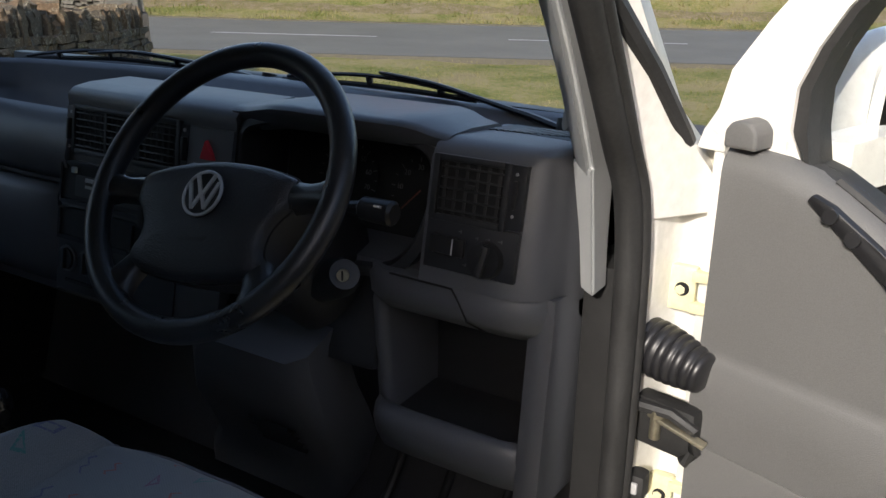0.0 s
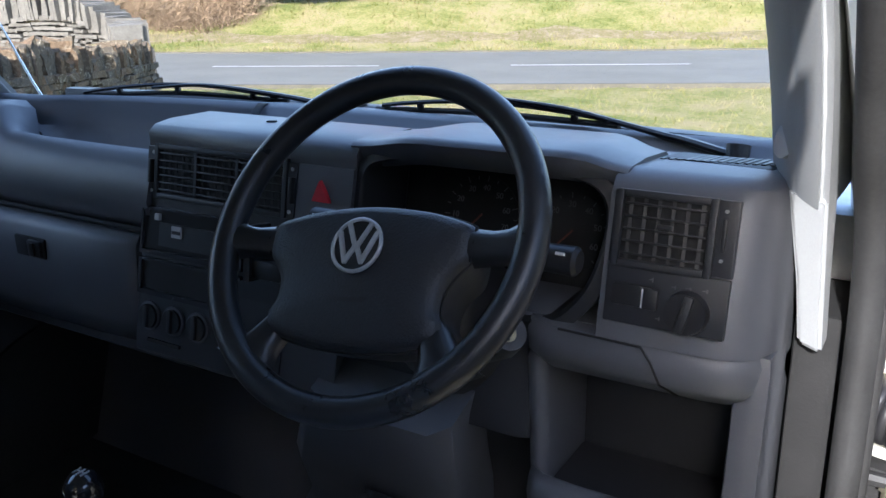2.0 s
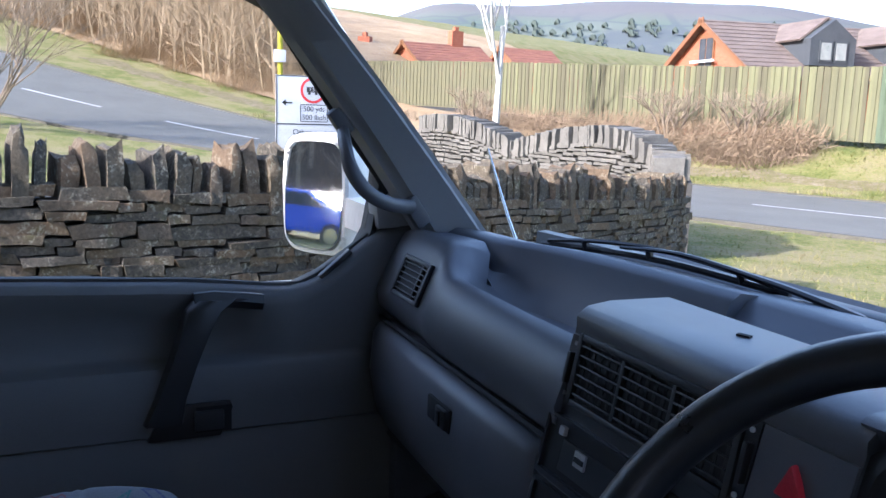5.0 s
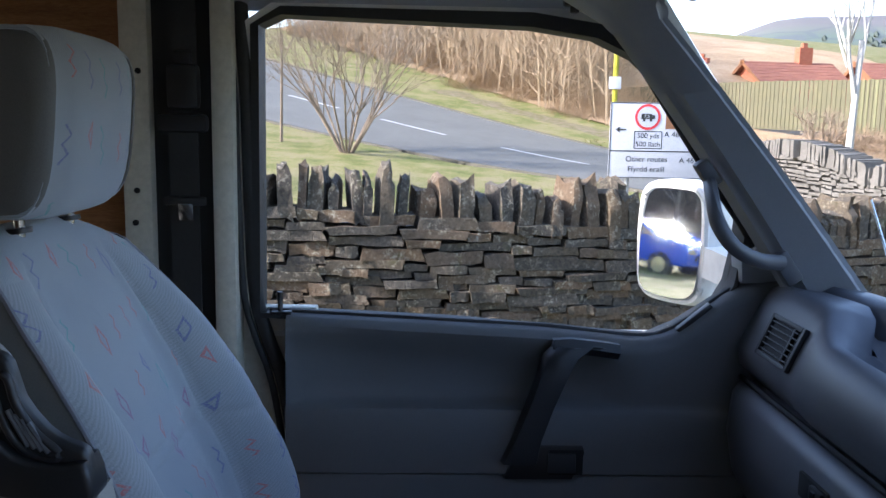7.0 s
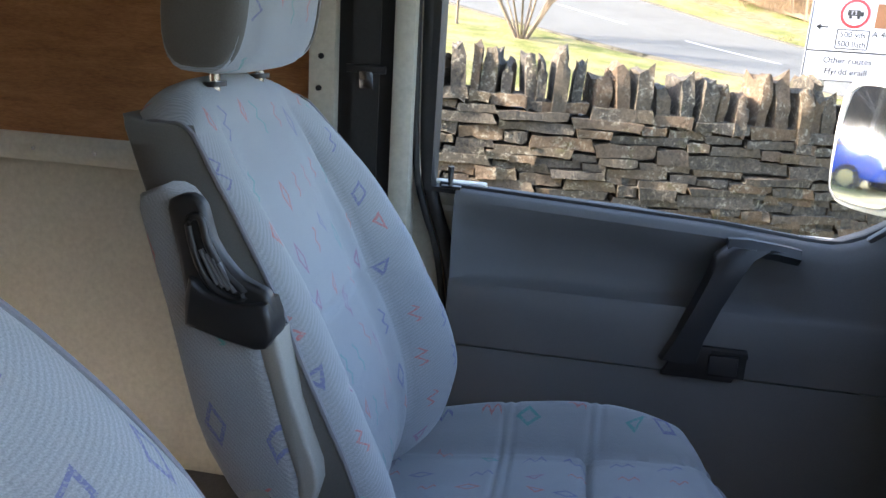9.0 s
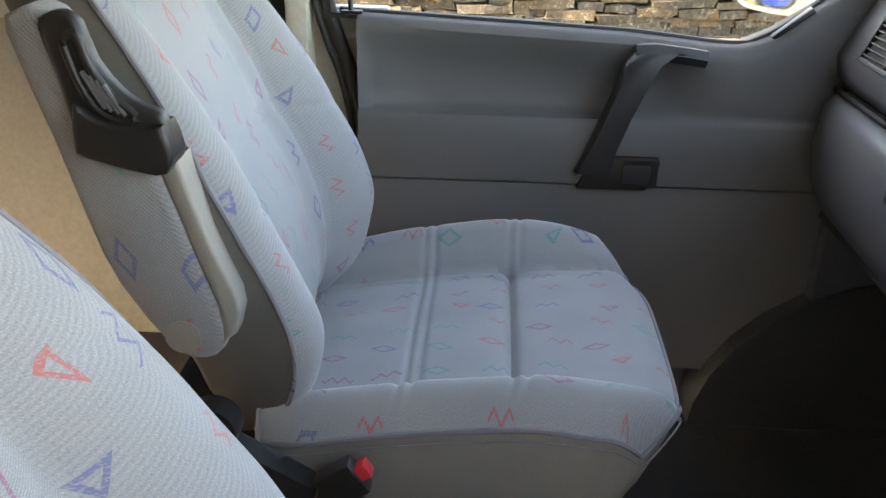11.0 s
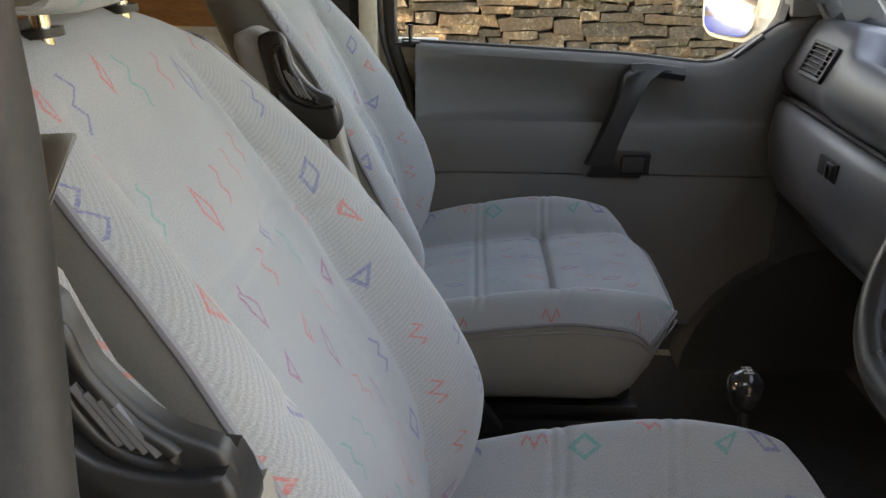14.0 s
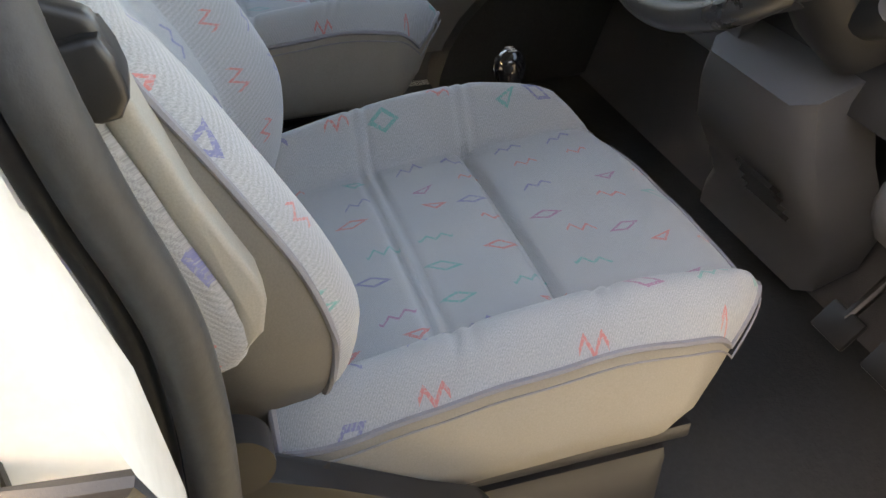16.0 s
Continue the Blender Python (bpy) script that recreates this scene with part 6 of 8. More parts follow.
SIGNK = worn("sign_black", (0.01, 0.01, 0.012), (0.02, 0.02, 0.02), 0.5, 60, 3)
SIGNR = worn("sign_red", (0.48, 0.025, 0.03), (0.56, 0.03, 0.04), 0.45, 60, 3)
GREYPOST = worn("grey_post", (0.28, 0.28, 0.27), (0.36, 0.36, 0.35), 0.5, 80, 3, metal=0.5)
BLUECAR = worn("blue_car_paint", (0.02, 0.07, 0.40), (0.025, 0.08, 0.46), 0.22, 60, 2, 0.02, 0.0004, coat=0.8)


def stone_mat(name="pennant_stone", gain=0.74):
    m, n, l, b = shader(name, 0.9, 0, 0.25)
    v = n.new("ShaderNodeNewGeometry").outputs["Position"]
    info = n.new("ShaderNodeObjectInfo").outputs["Random"]
    isl = n.new("ShaderNodeNewGeometry").outputs["Random Per Island"]
    pick = sums(n, l, "FRACT", sums(n, l, "ADD", info, isl))
    tone = ramp(n, l, pick, [(0.0, (0.065, 0.066, 0.070)), (0.3, (0.115, 0.108, 0.100)), (0.55, (0.175, 0.142, 0.100)), (0.78, (0.225, 0.150, 0.095)), (1.0, (0.105, 0.106, 0.108))])
    a = noise_tex(n, l, 11, 8, 0.7, v)
    grit = noise_tex(n, l, 55, 6, 0.72, v)
    lich = noise_tex(n, l, 42, 5, 0.8, v)
    spots = noise_tex(n, l, 7, 4, 0.6, v)
    col = mix(n, l, 0.50, tone, ramp(n, l, a, [(0.3, (0.08, 0.075, 0.07)), (0.7, (0.36, 0.32, 0.26))]), "OVERLAY")
    col = mix(n, l, 0.35, col, ramp(n, l, grit, [(0.35, (0.04, 0.037, 0.033)), (0.65, (0.27, 0.235, 0.18))]))
    patch = sums(n, l, "MULTIPLY", ramp(n, l, lich, [(0.53, (0, 0, 0)), (0.60, (1, 1, 1))]), ramp(n, l, spots, [(0.42, (0, 0, 0)), (0.60, (0.75, 0.75, 0.75))]))
    col = mix(n, l, patch, col, (0.44, 0.43, 0.36))
    moss = sums(n, l, "MULTIPLY", ramp(n, l, spots, [(0.60, (0, 0, 0)), (0.70, (0.5, 0.5, 0.5))]), ramp(n, l, a, [(0.45, (0, 0, 0)), (0.6, (1, 1, 1))]))
    col = mix(n, l, moss, col, (0.10, 0.115, 0.03))
    col = mix(n, l, 1.0, col, (gain * 1.07, gain, gain * 0.90), "MULTIPLY")
    l.new(col, b.inputs["Base Color"])
    bump(n, l, b, sums(n, l, "ADD", a, sums(n, l, "MULTIPLY", grit, 0.55)), 1.0, 0.022)
    return m


STONE = stone_mat()


def hill_mat():
    m, n, l, b = shader("far_hill", 1.0, 0, 0.1)
    v = place(n, l)
    vor = n.new("ShaderNodeTexVoronoi")
    vor.feature = "F1"
    vor.inputs["Scale"].default_value = 0.011
    l.new(v, vor.inputs["Vector"])
    sep = n.new("ShaderNodeSeparateColor")
    l.new(vor.outputs["Color"], sep.inputs[0])
    field = ramp(n, l, sep.outputs[0], [(0.0, (0.060, 0.084, 0.039)), (0.4, (0.084, 0.108, 0.054)), (0.7, (0.096, 0.111, 0.066)), (1.0, (0.075, 0.081, 0.060))])
    edge = n.new("ShaderNodeTexVoronoi")
    edge.feature = "DISTANCE_TO_EDGE"
    edge.inputs["Scale"].default_value = 0.011
    l.new(v, edge.inputs["Vector"])
    col = mix(n, l, ramp(n, l, edge.outputs["Distance"], [(0.03, (0.8, 0.8, 0.8)), (0.07, (0, 0, 0))]), field, (0.039, 0.051, 0.042))
    wood = noise_tex(n, l, 0.006, 6, 0.7, v)
    col = mix(n, l, ramp(n, l, wood, [(0.53, (0, 0, 0)), (0.60, (0.9, 0.9, 0.9))]), col, (0.051, 0.054, 0.051))
    heath = noise_tex(n, l, 0.003, 3, 0.6, v)
    sepz = n.new("ShaderNodeSeparateXYZ")
    l.new(v, sepz.inputs[0])
    high = ramp(n, l, sums(n, l, "MULTIPLY", sepz.outputs[2], 1 / 170), [(0.70, (0, 0, 0)), (0.86, (0.9, 0.9, 0.9))])
    col = mix(n, l, high, col, (0.099, 0.075, 0.063))
    # Distance haze is put into the colour as a pale blue-grey mix.
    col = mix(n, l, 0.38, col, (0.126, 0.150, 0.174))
    l.new(col, b.inputs["Base Color"])
    return m


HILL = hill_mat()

# ---- terrain ----
RD, RN = Vector((0.907, 0.42)), Vector((-0.42, 0.907))


def step(a, b, x):
    t = max(0.0, min(1.0, (x - a) / (b - a)))
    return t * t * (3 - 2 * t)


def ground_z(x, y):
    p, q = -(RD.x * x + RD.y * y), RN.x * x + RN.y * y
    z = 0.17 * 4 * math.log1p(math.exp(min(30, (p - 19) / 4)))
    z = min(z, 9 + 0.02 * p)
    z += 1.15 * step(19.6, 25, q) * (1 - 0.85 * step(6, 26, p)) + 0.35 * step(20, 30, q) * step(10, 24, p)
    z += 2.5 * step(22, 60, q) * step(26, 46, p)
    z -= 11 * step(30, 90, q) * (1 - step(22, 50, p))
    z += 10 * step(36, 62, -y)
    return z


def bend(s):
    """How far the road has swung towards the near side at s along it."""
    return 0.30 * max(0.0, -s - 17.0 - 0.8 * math.exp(-max(0.0, -s - 17.0)))


def across(s, q):
    """Plan place of q across the bent road at s along it."""
    q -= max(0.0, bend(s)) * max(0.0, 0.6 + 0.9 * (19.0 - q) / 6.2)
    return RD.x * s + RN.x * q, RD.y * s + RN.y * q


def road_q(x, y):
    """The inverse of across: how far over the road a place lies."""
    d = max(0.0, bend(RD.x * x + RD.y * y))
    q = RN.x * x + RN.y * y
    return (q + d * (0.6 + 0.9 * 19.0 / 6.2)) / (1 + d * 0.9 / 6.2)


def rough_z(x, y):
    q = road_q(x, y)
    off = 0.0 if 12.4 < q < 19.6 or y < -2.4 else 1.0
    return ground_z(x, y) + off * 0.05 * noise.noise(Vector((x * 0.7, y * 0.7, 0))) + off * 0.02 * noise.noise(Vector((x * 2.3, y * 2.3, 4)))


def axis_steps():
    a = [0.0]
    while a[-1] < 1500:
        a.append(a[-1] + max(0.6, 0.035 * a[-1]) if a[-1] > 26 else a[-1] + 0.6)
    return sorted([-v for v in a[1:]] + a)


bm = bmesh.new()
xs = ys = axis_steps()
grid = [[bm.verts.new((x, y, rough_z(x, y) - (0.06 if 12.6 < road_q(x, y) < 19.2 else 0.0))) for x in xs] for y in ys]
for j in range(len(ys) - 1):
    for i in range(len(xs) - 1):
        bm.faces.new((grid[j][i], grid[j][i + 1], grid[j + 1][i + 1], grid[j + 1][i]))
solid("ground", bm, GRASS, "patchy spring grass on the verge and bank", "ground", "structure")


def strip(q0, q1, s0, s1, lift, n=90, thick=0.0):
    rows = []
    for k in range(n + 1):
        s = s0 + (s1 - s0) * k / n
        r = []
        for j in range(7):
            q = q0 + (q1 - q0) * j / 6
            x, y = across(s, q)
            r.append((x, y, ground_z(x, y) + lift))
        rows.append(r)
    b2 = loft(rows, False)
    return b2


solid("road", strip(12.8, 19.0, -90, 90, 0.01), ASPHALT, "worn grey two-lane asphalt road", "road", "structure")
solid("lay_by", loft([[(-1.0, 12.0, 0.012), (6, 8.5, 0.012)], [(2.5, 15.0, 0.013), (9.5, 11.0, 0.013)], [(8, 17.8, 0.014), (16, 14, 0.014)]], False), ASPHALT, "side junction of dark asphalt", "road", "structure")
for k in range(26):
    s = -78 + 6.0 * k
    solid("road_mark", strip(15.83, 15.95, s, s + 3.4, 0.018, 6), ROADPAINT, "white broken centre line", "road marking", "structure", "centre line dashes")
solid("edge_line", strip(13.06, 13.11, 5, 40, 0.018, 40), ROADPAINT, "worn white edge line", "road marking", "structure")
for q, nm in ((19.1, "kerb"), (12.72, "kerb")):
    rows = []
    for k in range(141):
        s = -70 + k
        edge_pts = [Vector(across(s, w)) for w in (q - 0.06, q + 0.06)]
        rows.append([(p.x, p.y, ground_z(p.x, p.y) + o) for p, o in ((edge_pts[0], -0.1), (edge_pts[0], 0.035), (edge_pts[1], 0.035), (edge_pts[1], -0.1))])
    solid(nm, loft(rows), KERB, "low stone kerb along the road", "kerb", "structure")
litter_rows = []
for k in range(161):
    s = -40 + 0.5 * k
    mid_q, half = 21.1 + 0.35 * noise.noise(Vector((s * 0.3, 1.0, 0))), 0.55 + 0.5 * noise.noise(Vector((s * 0.55, 5.0, 0)))
    row = [across(s, mid_q + half * e) for e in (-1, -0.4, 0.4, 1)]
    litter_rows.append([(x, y, rough_z(x, y) + o) for (x, y), o in zip(row, (-0.02, 0.022, 0.022, -0.02))])
solid("litter_strip", loft(litter_rows, False), VERGE_LITTER, "strip of dead leaves and stones below the bank", "leaf litter", "structure")
solid("earth_patch", loft([[(1.2, 5.0, 0.03), (1.9, 4.6, 0.03), (2.8, 5.0, 0.03)], [(1.0, 6.0, 0.06), (2.0, 6.2, 0.09), (3.0, 6.3, 0.03)], [(1.6, 7.2, 0.03), (2.3, 7.6, 0.03), (3.2, 7.4, 0.03)]], False), LITTER, "bare red-brown earth in the grass", "earth", "structure")

# grass blades as one tufted sheet near the van
rng = random.Random(4)
verts, faces = [], []
for _ in range(42000):
    a, r = rng.uniform(-0.15, 1.7), rng.uniform(2.5, 13)
    x, y = -math.sin(a) * r, math.cos(a) * r
    q = RN.x * x + RN.y * y
    if 12.5 < q < 19.4 or (y < 1.2 and x > -2.2):
        continue
    h, w, t = rng.uniform(0.02, 0.06), rng.uniform(0.003, 0.009), rng.uniform(0, 6.28)
    z = rough_z(x, y) - 0.01
    k = len(verts)
    verts += [(x - w * math.cos(t), y - w * math.sin(t), z), (x + w * math.cos(t), y + w * math.sin(t), z), (x + rng.uniform(-0.04, 0.04), y + rng.uniform(-0.04, 0.04), z + h)]
    faces.append((k, k + 1, k + 2))
for _ in range(26000):
    s, q = rng.uniform(-26, 12), 19.3 + 6.5 * rng.random()
    x, y = across(s, q)
    h, w, t = rng.uniform(0.04, 0.13), rng.uniform(0.008, 0.022), rng.uniform(0, 6.28)
    if noise.noise(Vector((x * 0.5, y * 0.5, 8))) < -0.1:
        h *= 0.5
    z = rough_z(x, y) - 0.01
    k = len(verts)
    verts += [(x - w * math.cos(t), y - w * math.sin(t), z), (x + w * math.cos(t), y + w * math.sin(t), z), (x + rng.uniform(-0.08, 0.08), y + rng.uniform(-0.08, 0.08), z + h)]
    faces.append((k, k + 1, k + 2))
me = bpy.data.meshes.new("grass_tufts")
me.from_pydata(verts, [], faces)
me.materials.append(GRASS)
tagged(new("grass_tufts", me), "short tufts of green and straw grass", "grass", kind="stuff")

# far hills
def hill_ridge(a):
    """Height of the ridge line by bearing."""
    low = 148 + 26 * math.sin(a * 5.0 + 0.6) + 18 * noise.noise(Vector((a * 6, 0.3, 2)))
    high = 184 + 10 * noise.noise(Vector((a * 6, 0.3, 2))) - 75 * step(1.16, 1.34, a)
    w = step(0.62, 0.85, a)
    return (low + (high - low) * w) * step(-0.65, -0.1, -abs(a - 0.75) + 0.75)


rng = random.Random(9)
rows = []
for j in range(15):
    t = j / 14
    r = 420 + 1400 * t
    row = []
    for i in range(97):
        a = radians(-40 + 150 * i / 96)
        ridge = hill_ridge(a)
        z = -32 + (ridge + 32) * step(0.05, 0.8, t) * (1 if t < 0.85 else 1 - (t - 0.85)) + 6 * noise.noise(Vector((a * 9, t * 5, 1))) * t
        row.append((-math.sin(a) * r, math.cos(a) * r, z))
    rows.append(row)
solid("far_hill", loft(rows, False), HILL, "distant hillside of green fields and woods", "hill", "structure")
rng = random.Random(10)
verts, faces = [], []
for _ in range(420):
    a, r = radians(rng.uniform(28, 75)), rng.uniform(700, 1150)
    t = (r - 420) / 1400
    x, y = -math.sin(a) * r, math.cos(a) * r
    ridge = hill_ridge(a)
    z = -32 + (ridge + 32) * step(0.05, 0.8, t)
    for q in range(3):
        s = rng.uniform(2, 5)
        ox, oz = rng.uniform(-4, 4), rng.uniform(0, 2)
        k = len(verts)
        verts += [(x + ox - s, y, z + oz), (x + ox + s, y, z + oz), (x + ox, y - s, z + oz + s), (x + ox, y + s, z + oz + s), (x + ox, y, z + oz + 2 * s)]
        faces += [(k, k + 2, k + 4), (k + 2, k + 1, k + 4), (k + 1, k + 3, k + 4), (k + 3, k, k + 4)]
me = bpy.data.meshes.new("hill_trees")
me.from_pydata(verts, [], faces)
me.materials.append(worn("far_tree", (0.045, 0.06, 0.05), (0.06, 0.075, 0.06), 1.0, 0.2, 0.02, 0.1))
tagged(new("hill_trees", me), "far dark trees dotted over the hillside", "trees", kind="stuff")

# ---- fence ----
FENCE = [(-44.0, 9.5), (-38.0, 12.2), (-30.4, 15.4), (-22.0, 17.4), (-15.2, 18.7), (-12.6, 21.8)]


def board_mesh(mat):
    return finish(boxes(((0, 0, 0.5), (1, 1, 1))), "board", mat)


fence = thing("garden_fence", (-15.2, 18.7, 1.1), "tall vertical-board garden fence, part weathered and part green", "fence")
FB = (board_mesh(FENCE_W), board_mesh(FENCE_G))
rng = random.Random(3)
left_len = 0.0
boards_far = bmesh.new()
for k, (a, b) in enumerate(zip(FENCE, FENCE[1:])):
    a, b = Vector(a), Vector(b)
    d = b - a
    ang = math.atan2(d.y, d.x)
    n = int(d.length / 0.108)
    for i in range(n):
        p = a + d * ((i + 0.5) / n)
        z = 1.20 + 0.75 * step(20, 40, math.hypot(p.x, p.y))
        h = 1.84 + rng.uniform(-0.015, 0.015)
        m = pose(p.x, p.y, z - 0.1, 0, rng.uniform(-0.6, 0.6), math.degrees(ang)) @ Matrix.Translation((0, 0.012 if i % 2 else -0.012, 0)) @ Matrix.Diagonal((0.112, 0.02, h + 0.1, 1))
        if k >= 2:
            ob = new("board", FB[1] if k == 4 else FB[0])
            ob.parent = fence
            ob.matrix_basis = Matrix.Translation(-origin_of[fence.name]) @ m
        else:
            g = bmesh.ops.create_cube(boards_far, size=1, matrix=m @ Matrix.Translation((0, 0, 0.5)))
tagged(part("far_board", boards_far, FENCE_W, fence), kind="stuff")
for k, (a, b) in enumerate(zip(FENCE, FENCE[1:])):
    a, b = Vector(a), Vector(b)
    d = b - a
    ang = math.degrees(math.atan2(d.y, d.x))
    mid = (a + b) / 2
    for h in (0.3, 1.5):
        z = 1.20 + 0.75 * step(20, 40, mid.length)
        back = mid + Vector((-d.y, d.x)).normalized() * 0.055
        part("rail", boxes(((back.x, back.y, z + h), (d.length, 0.05, 0.08), (0, 0, ang))), FENCE_W, fence)

# dead brambles along the foot of the boards
rng = random.Random(31)
verts, faces = [], []
for _ in range(5200):
    s = rng.random() ** 0.8
    out = rng.uniform(-0.1, 2.6) * rng.uniform(0.4, 1.0)
    x, y = -31.0 + 14.6 * s + rng.uniform(-0.3, 0.3), 15.3 + 3.1 * s - out
    z = rough_z(x, y) - 0.05
    t, e, ln, w = rng.uniform(0, 6.28), rng.uniform(0.1, 1.3), rng.uniform(0.4, 1.1), rng.uniform(0.010, 0.022)
    z += rng.uniform(0, 0.36) * (1.2 - out / 2.8)
    dx, dy, dz = math.cos(t) * math.cos(e) * ln, math.sin(t) * math.cos(e) * ln, math.sin(e) * ln * 0.75
    k = len(verts)
    verts += [(x, y, z), (x + w, y, z + w), (x + dx * 0.6, y + dy * 0.6, z + dz), (x + dx * 0.6 + w, y + dy * 0.6, z + dz - w), (x + dx, y + dy, z + dz * 0.7)]
    faces += [(k, k + 1, k + 3, k + 2), (k + 2, k + 3, k + 4)]
me = bpy.data.meshes.new("brambles")
me.from_pydata(verts, [], faces)
me.materials.append(LITTER)
tagged(new("brambles", me), "tangle of dead brown brambles below the boards", "brambles", kind="stuff")

# ---- houses ----


def house(name, cx, cy, z0, w, ln, eave, ridge, yaw, wall, roof, label, gable_window=False, dormers=0, windows=0, chimney=False, front=()):
    m = pose(cx, cy, z0, 0, 0, yaw)
    h = thing(name, (cx, cy, z0), label, "house", "houses")
    bm = prism([(-w / 2, 0), (w / 2, 0), (w / 2, eave), (0, ridge), (-w / 2, eave)], "y", 0, ln)
    bm.transform(m)
    part("wall", bm, wall, h)
    for s in (-1, 1):
        a, b = Vector((s * (w / 2 + 0.35), 0, eave - 0.35 * (ridge - eave) / (w / 2))), Vector((0, 0, ridge + 0.02))
        nrm = Vector((s * (ridge - eave), 0, w / 2)).normalized() * 0.12
        bm = loft([[Vector((p.x, y, p.z)) + o for p, o in ((a, Vector()), (b, Vector()), (b, nrm), (a, nrm))] for y in (-0.35, ln + 0.35)])
        bm.transform(m)
        rf = part("roof", bm, roof, h)
        rows_n = 14
        for r in range(rows_n):
            p = a.lerp(b, (r + 0.5) / rows_n) + nrm
            bm = boxes(((p.x, ln / 2, p.z), (0.06, ln + 0.7, 0.05), (0, math.degrees(math.atan2(ridge - eave, w / 2)) * s, 0)))
            bm.transform(m)
            part("tile_course", bm, roof, rf)
        bm = boxes(((s * w / 4, -0.37, (eave + ridge) / 2 + 0.02), (math.hypot(w / 2, ridge - eave) + 0.5, 0.05, 0.22), (0, math.degrees(math.atan2(ridge - eave, w / 2)) * s, 0)))
        bm.transform(m)
        part("barge_board", bm, SIGNBR, h)
    def window(x, y, z, ww, hh, nx, ny, dark=DARKPANE, surround=UPVC):
        bm = boxes(((0, 0, 0), (ww, 0.08, hh)))
        mm = m @ Matrix.Translation((x, y, z)) @ pose(0, 0, 0, 0, 0, 0 if ny else (90 if nx > 0 else -90))
        bm.transform(mm)
        wn2 = part("window", bm, surround, h)
        for s in (-1, 1):
            bm = boxes(((s * ww * 0.235, -0.02, 0), (ww * 0.40, 0.08, hh * 0.84)))
            bm.transform(mm)
            part("pane", bm, dark, wn2)
    if gable_window:
        window(0.1, -0.04, eave + (ridge - eave) * 0.32, 1.3, 2.2, 0, 1, DARKPANE, SIGNBR)
        bm = boxes(((0.1, -0.25, eave + (ridge - eave) * 0.30), (2.0, 0.08, 0.10)), ((0.1, -0.25, eave - 0.2), (2.0, 0.08, 0.06)))
        bm.transform(m)
        part("balcony_rail", bm, UPVC, h)
    for k in range(dormers):
        y = 3.3 + 3.9 * k
        zz = eave + (ridge - eave) * 0.42
        bm = prism([(y - 1.0, zz - 0.5), (y + 1.0, zz - 0.5), (y + 1.0, zz + 0.55), (y, zz + 1.30), (y - 1.0, zz + 0.55)], "x", w / 4 - 0.9, w / 2 - 0.3)
        bm.transform(m)
        dm = part("dormer", bm, SLATEW, h, "dark boarded dormer")
        for s in (-1, 1):
            bm = boxes(((w / 4 - 0.2, y + s * 0.60, zz + 0.95), (w / 4 + 1.0, 1.50, 0.08), (s * -37, 0, 0)))
            bm.transform(m)
            part("dormer_roof", bm, roof, dm)
        for s in (-1, 1):
            bm = boxes(((w / 2 - 0.28, y + s * 0.33, zz + 0.05), (0.06, 0.58, 0.82)))
            bm.transform(m)
            wn3 = part("dormer_window", bm, SLATEW, dm)
            bm = boxes(((w / 2 - 0.26, y + s * 0.33, zz + 0.05), (0.06, 0.44, 0.66)))
            bm.transform(m)
            part("pane", bm, DORMER_PANE, dm)
    for fx, fz, fw, fh in front:
        window(fx, -0.02, fz, fw, fh, 0, 1)
        bm = boxes(((fx, -0.08, fz - fh / 2 - 0.06), (fw + 0.2, 0.14, 0.08)))
        bm.transform(m)
        part("window_sill", bm, UPVC, h)
    for k in range(windows):
        for zz in (1.3, 3.7):
            if zz + 0.8 < eave + 0.2:
                window(w / 2 + 0.02, 1.6 + 2.7 * k, zz, 1.3, 1.1, 1, 0)
                window(-w / 2 + 1.4 + 2.2 * k if k < 3 else 0, -0.02, zz, 1.2, 1.1, 0, 1)
    if chimney:
        bm = boxes(((0, ln * 0.7, ridge + 0.3), (0.6, 0.9, 1.5)), ((0, ln * 0.7, ridge + 1.15), (0.3, 0.3, 0.4)))
        bm.transform(m)
        part("chimney", bm, wall, h)
    return h


house("gable_house", -29.5, 25.0, -0.6, 8.6, 14, 4.0, 6.35, -12, BRICK, TILES, "orange brick house with tiled roof and dark dormers", True, 3)
rear_house = house("brick_house", -21.3, 31.8, -0.6, 7, 9, 6.6, 9.2, 16, BRICK, TILES, "two-storey orange brick house with white windows", False, 0, 0, True, ((-1.6, 5.0, 1.3, 1.2), (1.5, 5.0, 1.1, 1.2)))
part("low_roof", prism([(28.6, 3.35), (31.8, 4.45), (31.8, 4.60), (28.5, 3.48)], "x", -27.5, -17.6, 0.01), TILES, rear_house, "brown tiled lean-to roof")
part("fascia", boxes(((-22.5, 28.55, 3.36), (9.9, 0.05, 0.20))), SIGNBR, rear_house)
part("low_wall", boxes(((-22.5, 30.4, 1.4), (9.4, 2.6, 3.9))), BRICK_SHADED, rear_house)
front_house = house("brick_house", -13.0, 36.6, 1.0, 8, 9, 5.2, 7.6, 44, BRICK_SHADED, TILES, "red brick house, shade in its colour, with white windows and a tiled porch", False, 0, 0, False, ((-3.35, 3.0, 0.95, 1.05), (-2.35, 3.05, 0.62, 0.95), (-1.05, 3.1, 0.80, 0.85), (1.4, 3.0, 1.2, 1.0)))
bm = prism([(-1.7, 1.55), (0.0, 2.35), (0.0, 2.45), (-1.75, 1.65)], "x", -3.0, 3.6, 0.01)
bm.transform(pose(-13.0, 36.6, 1.0, 0, 0, 44))
part("porch_roof", bm, TILES, front_house, "grey tiled porch roof")
